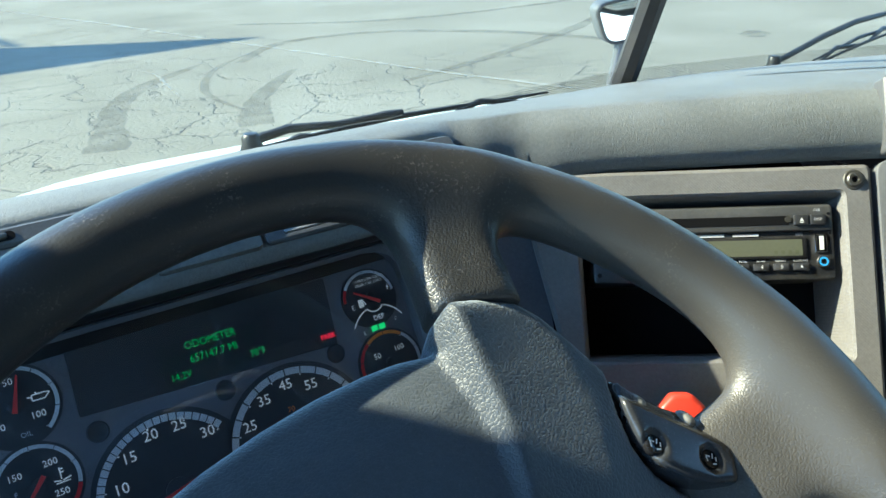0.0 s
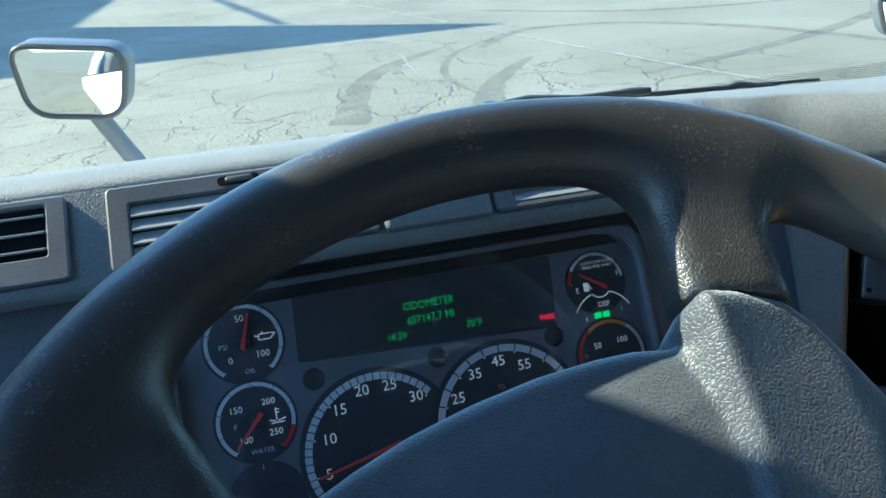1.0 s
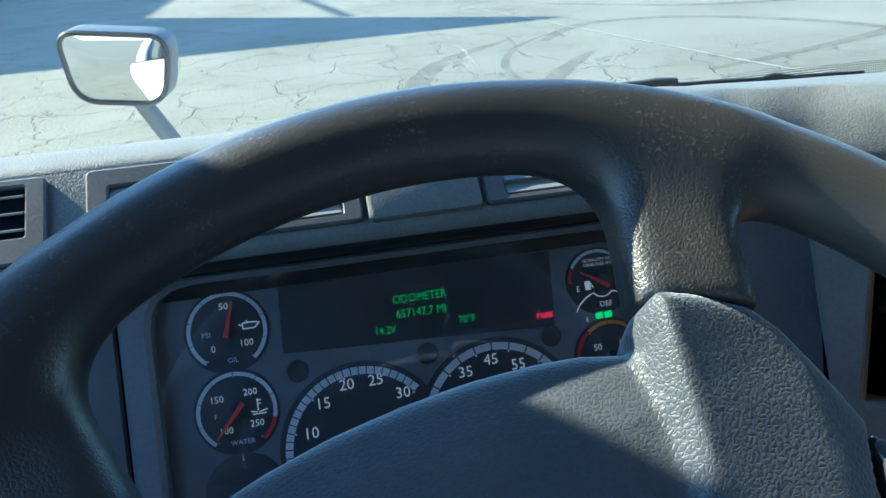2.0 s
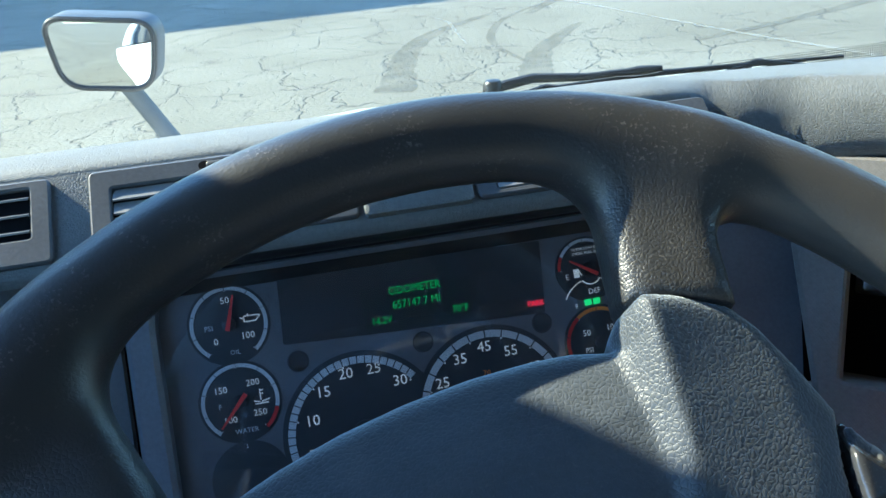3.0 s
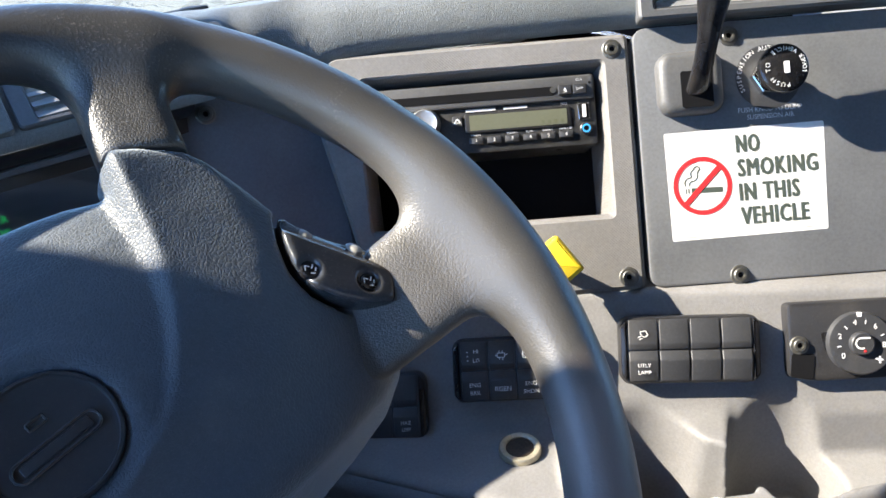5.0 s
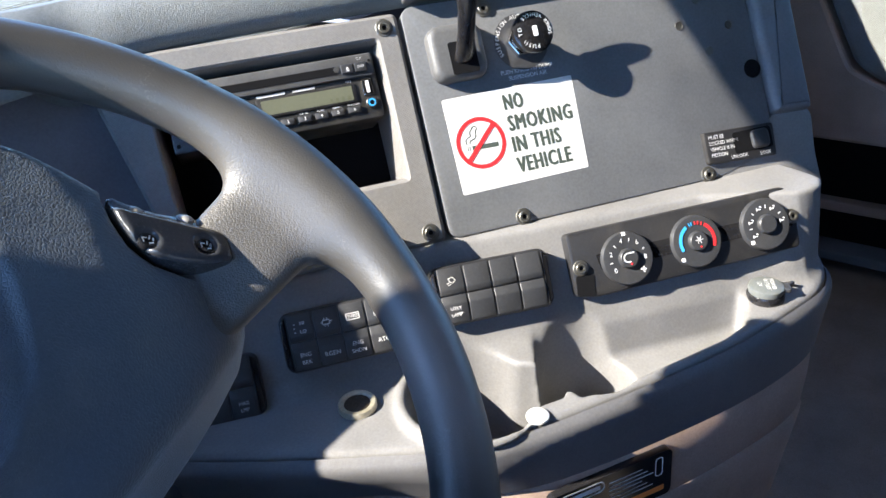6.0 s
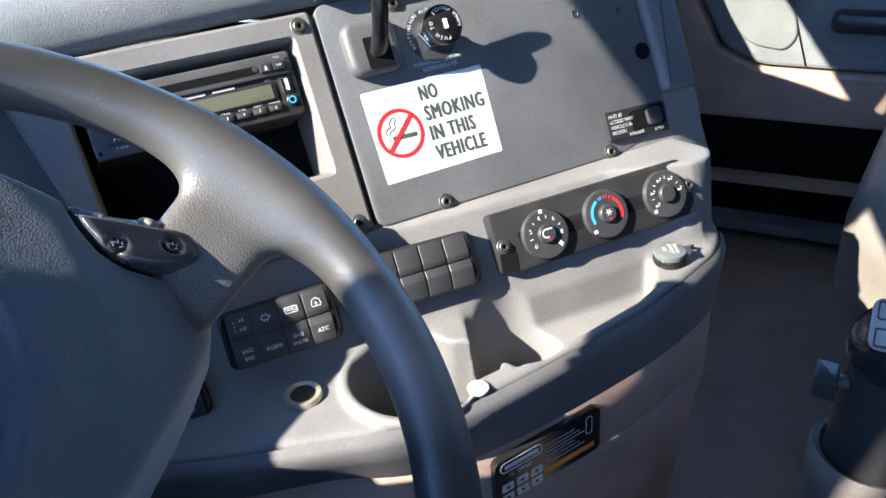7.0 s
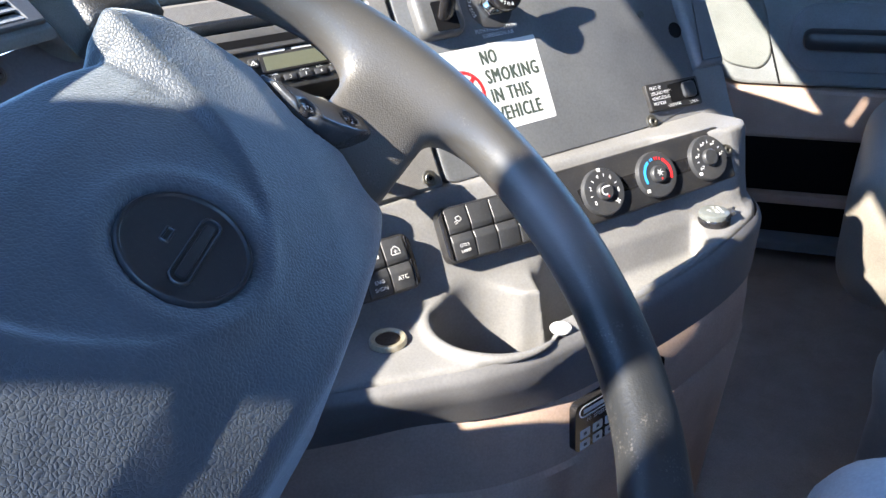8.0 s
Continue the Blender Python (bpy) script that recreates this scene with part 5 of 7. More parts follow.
water = gauge("water_gauge", 0, -0.0485, 0.0238, 232, -52, 8, 2, "water temperature gauge", [(0, -60, M_RED)])
for s_, px, py, h in (("150", -0.0110, 0.0085, 0.0056), ("200", 0.0090, 0.0105, 0.0056), ("F", -0.0125, -0.0015, 0.0046), ("100", -0.0075, -0.0105, 0.0056), ("250", 0.0110, -0.0085, 0.0056), ("WATER", 0.0015, -0.0182, 0.0042)):
    text("numeral", s_, h, px, py - 0.0485, -0.0028, M_RING if s_.isalpha() else M_NUMERAL, water)
bm = bmesh.new()
for seg in ((0.0125, -0.0495, 0.0125, -0.0425), (0.0125, -0.0435, 0.0145, -0.0435), (0.0125, -0.0455, 0.0145, -0.0455), (0.008, -0.0495, 0.012, -0.0505), (0.013, -0.0505, 0.018, -0.0493), (0.009, -0.0515, 0.017, -0.0515)):
    bar(bm, *seg, 0.0007, -0.0028)
part("thermometer_symbol", bm, M_NUMERAL, water)
cap(water, 0, -0.0485, 0.0042)
needle(water, 0.0, -0.0485, 228, 0.0195, 0.006, 0.0014)

gauge("blank_gauge", 0, -0.097, 0.0225, 90, 89, 1, 1, "dark unlit spare gauge")

fuel = gauge("fuel_gauge", 0.2350, -0.002, 0.0202, 178, 4, 6, 3, "fuel gauge over a green fluid level bar", [(180, 150, M_RED)])
for s_, px, py, h in (("E", -0.0158, -0.004, 0.005), ("F", 0.0148, 0.0035, 0.005), ("ULTRA LOW SULFUR", 0.002, 0.0135, 0.0026), ("DIESEL FUEL ONLY", 0.001, 0.0105, 0.0026), ("DEF", 0.0012, -0.0155, 0.005), ("E", -0.0128, -0.0240, 0.004), ("F", 0.0135, -0.0205, 0.004)):
    text("numeral", s_, h, 0.2365 + px, -0.002 + py, -0.0028, M_NUMERAL, fuel)
bm = bmesh.new()
arc_band(bm, 0.0214, 0.0222, 152, 108, -0.0028, x=0.2365, y=-0.0305)
arc_band(bm, 0.0214, 0.0222, 72, 28, -0.0028, x=0.2365, y=-0.0305)
arc_band(bm, 0.0072, 0.0080, 215, 325, -0.0028, x=0.2365, y=-0.005)
part("level_arc", bm, M_NUMERAL, fuel)
bm = bmesh.new()
prism(bm, [(0.2255, -0.0072), (0.2293, -0.0072), (0.2293, -0.0015), (0.2255, -0.0015)], -0.0030, -0.0027)
bar(bm, 0.2293, -0.003, 0.2308, -0.0062, 0.0007, -0.0028)
part("pump_symbol", bm, M_NUMERAL, fuel)
for x in (0.2295, 0.2355):
    part("level_bar", prism(bmesh.new(), [(x, -0.0265), (x + 0.0048, -0.0262), (x + 0.0048, -0.0222), (x, -0.0225)], -0.0030, -0.0026), M_GREENBAR, fuel, "lit green level bar")
cap(fuel, 0.2365, -0.002, 0.0042)
needle(fuel, 0.2385, -0.005, 148, 0.018, 0.003, 0.0013)

air = gauge("air_gauge", 0.2365, -0.052, 0.0238, 200, -20, 6, 2, "air pressure gauge", [(200, 118, M_RED), (118, 55, M_ORANGE)])
for s_, px, py, h in (("50", -0.009, 0.0075, 0.0056), ("100", 0.009, 0.0088, 0.0056), ("PSI", -0.009, -0.004, 0.0046)):
    text("numeral", s_, h, 0.2365 + px, -0.052 + py, -0.0028, M_NUMERAL, air)
cap(air, 0.2365, -0.052, 0.0042)

tach = gauge("tachometer", 0.0735, -0.0815, 0.0485, 222, 40, 30, 5, "large engine speed dial", thick=0.095)
for s_, px, py in (("5", 0.0385, -0.0895), ("10", 0.0418, -0.0685), ("15", 0.0510, -0.0520), ("20", 0.0665, -0.0430), ("25", 0.0845, -0.0428), ("30", 0.1000, -0.0530)):
    text("numeral", s_, 0.0096, px, py, -0.0028, M_NUMERAL, tach)
cap(tach, 0.0735, -0.0815, 0.008)
needle(tach, 0.0735, -0.0815, 192, 0.043, 0.013, 0.0013)

speedo = gauge("speedometer", 0.1590, -0.0795, 0.0485, 215, -35, 18, 2, "large road speed dial", thick=0.095)
for s_, px, py in (("25", 0.1268, -0.0600), ("35", 0.1405, -0.0468), ("45", 0.1575, -0.0415), ("55", 0.1745, -0.0470), ("65", 0.1885, -0.0600)):
    text("numeral", s_, 0.0096, px, py, -0.0028, M_NUMERAL, speedo)
for s_, px, py in (("70", 0.1565, -0.0585), ("50", 0.1435, -0.0660)):
    text("numeral", s_, 0.0052, px, py, -0.0028, M_ORANGE, speedo)
cap(speedo, 0.1590, -0.0795, 0.008)

for x, y in ((0.0385, -0.0300), (0.1185, -0.0315), (0.1985, -0.0325)):
    part("reset_button", lathe(bmesh.new(), [(0.0068, -0.0045), (0.0068, -0.0036), (0.0060, -0.0032), (0.0055, -0.0036), (0, -0.0036)], 24, x, y), M_DIAL, cluster, "small dark round button", smooth=True)
disp = part("display_window", prism(bmesh.new(), rounded([(0.031, -0.0185), (0.202, -0.0265), (0.206, 0.0215), (0.033, 0.0255)], 0.002), -0.0045, -0.0034, 0.0004), M_DIAL, cluster, "dark warning light window")
part("lcd", prism(bmesh.new(), rounded([(0.084, -0.0212), (0.1535, -0.0215), (0.156, 0.0055), (0.083, 0.0085)], 0.001), -0.0034, -0.0030), surface("lcd glass", (0.034, 0.04, 0.043), 0.3), disp, "dark green display glass")
for s_, h, px, py in (("ODOMETER", 0.0074, 0.1185, 0.0040), ("657147.7 MI", 0.0074, 0.1185, -0.0052), ("14.2V", 0.0068, 0.0945, -0.0138), ("70°F", 0.0068, 0.1462, -0.0142)):
    text("readout", s_, h, px, py, -0.0027, M_GREEN, disp, squeeze=0.86, weight=-0.00002, label="green lit letters")
text("park_lamp", "PARK", 0.0050, 0.1965, -0.0192, -0.0027, M_REDGLOW, disp, squeeze=0.9, weight=0.0001, label="red lit letters")

lens = part("clear_lens", prism(bmesh.new(), rounded([(-0.040, -0.19), (0.260, -0.19), (0.260, 0.0295), (-0.040, 0.0295)], 0.01), 0.0052, 0.0064), M_LENS, cluster, "clear plastic lens over the dials")
lens.visible_shadow = False

# ---- air vents over the dials ----
M_SLAT = surface("vent slat plastic", (0.18, 0.182, 0.185), 0.5, depth=0.1, dirt=0.1)
def vent(name, u0, u1, su0, su1, v0, v1, n, label, tilt, slat_m, lean=0.0):
    ob = thing(name, F_VENTS @ pose(0, 0, 0, -lean), label, "air vent", "dash air vents")
    bm = bmesh.new()
    hoop(bm, rounded([(u0, 0.003), (u1, 0.003), (u1, 0.0535), (u0, 0.0535)], 0.004), rounded([(su0, v0), (su1, v0), (su1, v1), (su0, v1)], 0.0015), 0.0005, 0.0045, 0.0012, -0.008)
    part("frame", bm, M_FASCIA, ob, "smooth grey vent frame", smooth=True)
    part("duct", prism(bmesh.new(), rrect(su0 - 0.002, su1 + 0.002, v0 - 0.002, v1 + 0.002, 0.001, 2), 0.0004, 0.001), M_DARK, ob, "dark duct")
    for i in range(n):
        v = v0 + (v1 - v0) * (i + 0.5) / n
        hgt = (v1 - v0) / n * (0.5 if tilt > -50 else 0.22)
        bm = bmesh.new()
        prism(bm, rrect(su0 + 0.0004, su1 - 0.0004, -hgt, hgt, 0.0008, 2), -0.0006, 0.0006, 0.0003)
        bm.transform(Matrix.Translation((0, v, 0.0024)) @ Matrix.Rotation(radians(tilt), 4, "X"))
        part("slat", bm, slat_m, ob)
    return ob


vent("air_vent", -0.330, -0.2335, -0.322, -0.2445, 0.0185, 0.0485, 3, "open driver's side air vent with dark slots", -58, M_SLAT)
v1 = vent("air_vent", -0.2130, -0.0655, -0.2010, -0.0765, 0.0085, 0.0420, 4, "closed grey slatted air vent with a slide tab", -22, M_SLAT)
part("thumb_slot", prism(bmesh.new(), rrect(-0.152, -0.128, 0.0452, 0.0508, 0.0027), 0.0044, 0.0049), M_DARK, v1, "dark slide slot")
part("thumb_tab", prism(bmesh.new(), rrect(-0.1475, -0.132, 0.0462, 0.0500, 0.0018), 0.0044, 0.0068, 0.001), M_STEEL, v1, "shiny slide tab", smooth=True)
vent("air_vent", 0.0055, 0.166, 0.0180, 0.150, 0.0075, 0.0420, 4, "closed grey slatted air vent above the dials", -22, M_SLAT, 7.0)
part("vent_spacer", prism(bmesh.new(), rounded([(-0.0625, 0.002), (0.0025, 0.002), (0.0025, 0.0535), (-0.0625, 0.0535)], 0.004), 0.0005, 0.006, 0.002), M_PAD, thing("fascia_pad", F_VENTS, "grained pad between two air vents", "trim"), smooth=True)
# ---- radio ----
M_RADIO = surface("radio plastic", (0.035, 0.036, 0.038), 0.32, depth=0.05, dirt=0.25)
M_SATIN = surface("satin metal", (0.6, 0.6, 0.6), 0.32, 0.8, spread=0.05, depth=0.05)
Z = 0.003
radio = thing("car_radio", F_STACK, "black single-slot car radio with a small grey display", "radio")
part("body", prism(bmesh.new(), rrect(-0.197, -0.015, 0.110, 0.168, 0.003), -0.058, Z, 0.002), M_RADIO, radio, smooth=True)
upper = part("upper_trim", prism(bmesh.new(), rrect(-0.1955, -0.0165, 0.1475, 0.1668, 0.003), Z - 0.002, Z + 0.003, 0.0015), surface("radio strip plastic", (0.075, 0.075, 0.077), 0.45, depth=0.06, dirt=0.15), radio, "black strip with the disc slot", smooth=True)
part("disc_slot", prism(bmesh.new(), rrect(-0.186, -0.049, 0.1522, 0.1590, 0.001), Z + 0.0029, Z + 0.0034), M_DARK, upper, "narrow dark disc slot")
part("slot_end", lathe(bmesh.new(), [(0.0026, Z + 0.003), (0.0024, Z + 0.004), (0, Z + 0.004)], 16, -0.0495, 0.1562), M_STEEL, upper)
for u0, u1, s_ in ((-0.0455, -0.0345, ""), (-0.0335, -0.0225, "DISP")):
    b_ = part("button", prism(bmesh.new(), rrect(u0, u1, 0.1515, 0.1595, 0.001), Z + 0.002, Z + 0.0052, 0.0008), M_SWITCH, radio, "small black button", smooth=True)
    if s_:
        text("caption", s_, 0.0030, (u0 + u1) / 2, 0.1555, Z + 0.0054, M_PRINTGREY, b_)
    else:
        bm = bmesh.new()
        bm.faces.new([bm.verts.new(p) for p in ((-0.0415, 0.1545, Z + 0.0054), (-0.0385, 0.1545, Z + 0.0054), (-0.0400, 0.1572, Z + 0.0054))])
        bar(bm, -0.0415, 0.1535, -0.0385, 0.1535, 0.0006, Z + 0.0051)
        part("eject_mark", bm, M_PRINT, b_)
text("caption", "CLK", 0.0030, -0.028, 0.1630, Z + 0.0032, M_PRINTGREY, upper)
text("caption", "MP3", 0.0030, -0.041, 0.1448, Z + 0.0002, M_PRINT, radio)
part("reset_hole", lathe(bmesh.new(), [(0.0012, Z + 0.003), (0.0010, Z + 0.0034), (0, Z + 0.0032)], 12, -0.0195, 0.1600), M_DARK, upper)
scr = part("display_frame", prism(bmesh.new(), rrect(-0.123, -0.036, 0.1265, 0.1428, 0.002), Z - 0.001, Z + 0.0016, 0.0008), M_BLACK, radio, "thin black display frame", smooth=True)
part("lcd", prism(bmesh.new(), rrect(-0.119, -0.0395, 0.1285, 0.1410, 0.0006), Z + 0.0015, Z + 0.0019), M_LCD, scr, "grey-green display")
bm = bmesh.new()
for i in range(4):
    bar(bm, -0.0605 + i * 0.0052, 0.1312, -0.0580 + i * 0.0052, 0.1312, 0.0028, Z + 0.0018)
part("digits", bm, M_LCDMARK, scr, "faint dark segments")
part("name_bar", prism(bmesh.new(), rrect(-0.1215, -0.097, 0.1440, 0.1462, 0.0004, 1), Z, Z + 0.0006), M_PRINTGREY, radio, "plain pale bar")
part("name_bar", prism(bmesh.new(), rrect(-0.0905, -0.071, 0.1440, 0.1460, 0.0004, 1), Z, Z + 0.0006), M_PRINTGREY, radio, "plain pale bar")
for i, cap_ in enumerate(("FOLDER", "", "SCROLL", "SCAN", "REPEAT", "RANDOM")):
    u = -0.1145 + i * 0.0147
    b_ = part("preset_button", prism(bmesh.new(), rrect(u - 0.0058, u + 0.0058, 0.1172, 0.1228, 0.0008), Z - 0.001, Z + 0.0026, 0.0008), M_SWITCH, radio, "small black preset button", smooth=True)
    text("numeral", str(i + 1), 0.0040, u, 0.1200, Z + 0.0028, M_PRINT, b_)
    if cap_:
        text("caption", cap_, 0.0024, u, 0.1248, Z + 0.0003, M_PRINT, radio)
usb = part("usb_port", prism(bmesh.new(), rrect(-0.0300, -0.0205, 0.1305, 0.1450, 0.001), Z - 0.001, Z + 0.0014, 0.0005), M_CHROME, radio, "silver data port", smooth=True)
part("port_hole", prism(bmesh.new(), rrect(-0.0288, -0.0217, 0.1318, 0.1437, 0.0005, 2), Z + 0.0013, Z + 0.0018), M_DARK, usb)
part("contact", prism(bmesh.new(), rrect(-0.0268, -0.0238, 0.1325, 0.1430, 0.0003, 1), Z + 0.0015, Z + 0.0024), M_PRINT, usb)
jack = part("aux_jack", lathe(bmesh.new(), [(0.0050, Z - 0.001), (0.0050, Z + 0.0016), (0.0042, Z + 0.0022), (0.0030, Z + 0.0018), (0.0026, Z + 0.0004), (0, Z + 0.0004)], 24, -0.0245, 0.1235), M_BLACK, radio, "audio jack", smooth=True)
bm = bmesh.new()
arc_band(bm, 0.0022, 0.0035, 0, 360, Z + 0.0021, 24, -0.0245, 0.1235)
part("jack_ring", bm, M_BLUE, jack, "blue plastic ring")
part("volume_knob", lathe(bmesh.new(), [(0.0130, Z - 0.001), (0.0130, Z + 0.002), (0.0115, Z + 0.004), (0.0112, Z + 0.011), (0.0100, Z + 0.0135), (0.0085, Z + 0.0130), (0, Z + 0.0126)], 40, -0.1555, 0.1365), M_SATIN, radio, "round silver volume knob", smooth=True)
for u0, u1, v0, v1_, s_ in ((-0.1885, -0.1715, 0.1345, 0.1420, "BAND"), (-0.1850, -0.1695, 0.1210, 0.1295, ""), (-0.1330, -0.1250, 0.1330, 0.1410, "")):
    b_ = part("button", prism(bmesh.new(), rrect(u0, u1, v0, v1_, 0.0012), Z - 0.001, Z + 0.0028, 0.0008), M_SWITCH, radio, "small black button", smooth=True)
    if s_:
        text("caption", s_, 0.0036, (u0 + u1) / 2, (v0 + v1_) / 2, Z + 0.0031, M_PRINTGREY, b_)
    else:
        bm = bmesh.new()
        c_ = ((u0 + u1) / 2, (v0 + v1_) / 2)
        bar(bm, c_[0] - 0.0025, c_[1] - 0.0015, c_[0], c_[1] + 0.0018, 0.0009, Z + 0.0027)
        bar(bm, c_[0], c_[1] + 0.0018, c_[0] + 0.0025, c_[1] - 0.0015, 0.0009, Z + 0.0027)
        part("mark", bm, M_PRINT, b_)
text("caption", "APM/BLK/P", 0.0028, -0.176, 0.1448, Z + 0.0003, M_PRINT, radio)
text("caption", "PHONE", 0.0030, -0.1745, 0.1175, Z + 0.0003, M_PRINT, radio)
text("caption", "TUNE", 0.0026, -0.129, 0.1355, Z + 0.0031, M_PRINT, radio)
for u, v in ((-0.1925, 0.1445), (-0.1925, 0.1165)):
    part("key_hole", lathe(bmesh.new(), [(0.0018, Z), (0.0016, Z + 0.0003), (0, Z + 0.0002)], 14, u, v), M_DARK, radio)

# ---- notice ----
W8 = 0.0082
sign = thing("no_smoking_sticker", F_STACK, "white no smoking sticker with a red prohibition ring", "sticker")
part("sheet", prism(bmesh.new(), rounded([(0.0375, 0.0255), (0.1625, 0.0268), (0.1650, 0.1140), (0.0365, 0.1130)], 0.002), 0.0078, W8, 0.0001), M_STICKER, sign)
for s_, py, wide in (("NO", 0.0995, 0.018), ("SMOKING", 0.0800, 0.063), ("IN THIS", 0.0605, 0.047), ("VEHICLE", 0.0412, 0.0535)):
    w_ = text("wording", s_, 0.0200, 0.0, 0.0, 0.0, M_STICKERTEXT, sign, align="LEFT", spacing=1.15)
    xs = [v.co.x for v in w_.data.vertices]
    w_.data.transform(pose(0.0942, py, W8 + 0.0002, 0, 0, 0.5) @ Matrix.Diagonal((wide / (max(xs) - min(xs)), 1, 1, 1)) @ Matrix.Translation((-min(xs), 0, 0)))
    bm = bmesh.new()
    for i in range(7):
        one = w_.data.copy()
        one.transform(Matrix.Translation(((i - 3) * 0.00026, (i % 2) * 0.0004, i * 0.00001)))
        bm.from_mesh(one)
        bpy.data.meshes.remove(one)
    bm.to_mesh(w_.data)
    bm.free()
bm = bmesh.new()
arc_band(bm, 0.0198, 0.0235, 0, 360, W8, 64, 0.0645, 0.0690)
bar(bm, 0.0645 - 0.0152, 0.0690 - 0.0152, 0.0645 + 0.0152, 0.0690 + 0.0152, 0.0042, W8 + 0.0001)
part("red_ring", bm, M_RED, sign, "red ring with a slash")
bm = bmesh.new()
bar(bm, 0.0555, 0.0655, 0.0805, 0.0650, 0.0042, W8 - 0.0001)
bar(bm, 0.0528, 0.0655, 0.0535, 0.0655, 0.0042, W8 - 0.0001)
bar(bm, 0.0508, 0.0655, 0.0515, 0.0655, 0.0042, W8 - 0.0001)
part("cigarette", bm, M_STICKERTEXT, sign)
bm = bmesh.new()
for c_ in ([(0.051, 0.0695), (0.0505, 0.073), (0.053, 0.0755), (0.056, 0.0765), (0.0555, 0.080), (0.058, 0.0825)], [(0.054, 0.0695), (0.0545, 0.0725), (0.0585, 0.0735), (0.061, 0.076), (0.061, 0.080), (0.0635, 0.083), (0.060, 0.085), (0.058, 0.0825)]):
    pts = spline([(x, y, 0) for x, y in c_], 14)
    for a, b in zip(pts, pts[1:]):
        bar(bm, a.x, a.y, b.x, b.y, 0.0009, W8 - 0.0001)
part("smoke", bm, M_STICKERTEXT, sign)
bm = bmesh.new()
bar(bm, 0.042, 0.0285, 0.080, 0.0287, 0.0008, W8)
part("fine_print", bm, M_PRINTGREY, sign, "unreadable fine print bar")
bm = bmesh.new()
bar(bm, 0.139, 0.0300, 0.158, 0.0302, 0.0007, W8)
part("fine_print", bm, M_PRINTGREY, sign, "unreadable fine print bar")

# ---- trailer brake lever ----
lever = thing("brake_lever", F_STACK, "black trailer brake lever on a square grey base", "lever")
bm = bmesh.new()
prism(bm, rrect(0.033, 0.085, 0.126, 0.177, 0.012), 0.006, 0.020, 0.007, 3)
part("base", bm, surface("lever base plastic", (0.085, 0.085, 0.087), 0.5, grain="fine", depth=0.1, dirt=0.08), lever, "dark grey rounded base", smooth=True)
part("slot", prism(bmesh.new(), rrect(0.0500, 0.0750, 0.1310, 0.1600, 0.002), 0.0192, 0.0204), M_DARK, lever)
bm = bmesh.new()
loops = []
for (u, v, w), hw, ht in (((0.0620, 0.139, 0.010), 0.0090, 0.005), ((0.0625, 0.147, 0.024), 0.0090, 0.0055), ((0.0635, 0.162, 0.038), 0.0080, 0.005), ((0.0650, 0.180, 0.050), 0.0085, 0.005), ((0.0665, 0.197, 0.059), 0.0115, 0.0055), ((0.0675, 0.211, 0.067), 0.0145, 0.006), ((0.068, 0.222, 0.073), 0.0140, 0.0055), ((0.068, 0.229, 0.077), 0.008, 0.003)):
    up, out = Vector((0, 0.82, 0.57)), Vector((0, -0.57, 0.82))
    loops.append([Vector((u, v, w)) + Vector((math.cos(a) * hw, 0, 0)) + out * math.sin(a) * ht for a in np.linspace(0, 2 * math.pi, 16, endpoint=False)])
rings(bm, loops)
part("handle", bm, M_GLOSSBLACK, lever, "worn black paddle handle", smooth=True)

# ---- suspension knob ----
knob = thing("suspension_knob", F_STACK, "black push knob on a chrome nut with a printed ring", "knob")
KU, KV = 0.1235, 0.1525
part("disc", lathe(bmesh.new(), [(0.026, 0.0080), (0.026, 0.0086), (0, 0.0087)], 48, KU, KV), M_SWITCH, knob, "printed black disc")


def round_text(body, r, a0, a1, h, x, y, z, material, parent, flip=0):
    for i, ch in enumerate(body):
        if ch != " ":
            a = a0 + (a1 - a0) * i / (len(body) - 1)
            text("letter", ch, h, x + r * math.cos(radians(a)), y + r * math.sin(radians(a)), z, material, parent, turn=a - 90 + flip)


round_text("SUSPENSION AUTO", 0.0232, 205, 75, 0.0052, KU, KV, 0.0089, M_PRINT, knob)
part("nut", prism(bmesh.new(), circle(0.0150, 6, KU, KV), 0.0086, 0.0150, 0.001), M_CHROME, knob, "hexagonal chrome nut")
part("stem", lathe(bmesh.new(), [(0.0095, 0.0148), (0.0095, 0.020), (0.0075, 0.0205), (0.0075, 0.032)], 28, KU, KV), M_CHROME, knob, "chrome stem", smooth=True)
head = part("head", lathe(bmesh.new(), [(0.0075, 0.030), (0.0165, 0.0325), (0.0188, 0.035), (0.0192, 0.038), (0.0185, 0.041), (0.016, 0.0425), (0, 0.0430)], 48, KU, KV), M_GLOSSBLACK, knob, "shiny black knob head", smooth=True)
round_text("PUSH TO", 0.0135, 275, 170, 0.0050, KU, KV, 0.0434, M_PRINT, head)
round_text("LOWER VEHICLE", 0.0145, -15, 128, 0.0046, KU, KV, 0.0434, M_PRINT, head, 180)
part("arrow", prism(bmesh.new(), rrect(KU - 0.0012, KU + 0.0030, KV - 0.0045, KV + 0.0045, 0.0008), 0.0428, 0.0436), M_PRINT, head, "white truck mark")
text("caption", "PUSH KNOB TO DUMP", 0.0056, 0.1230, 0.1268, 0.0084, M_PRINTGREY, knob, squeeze=0.9)
text("caption", "SUSPENSION AIR", 0.0056, 0.1230, 0.1210, 0.0084, M_PRINTGREY, knob, squeeze=0.9)

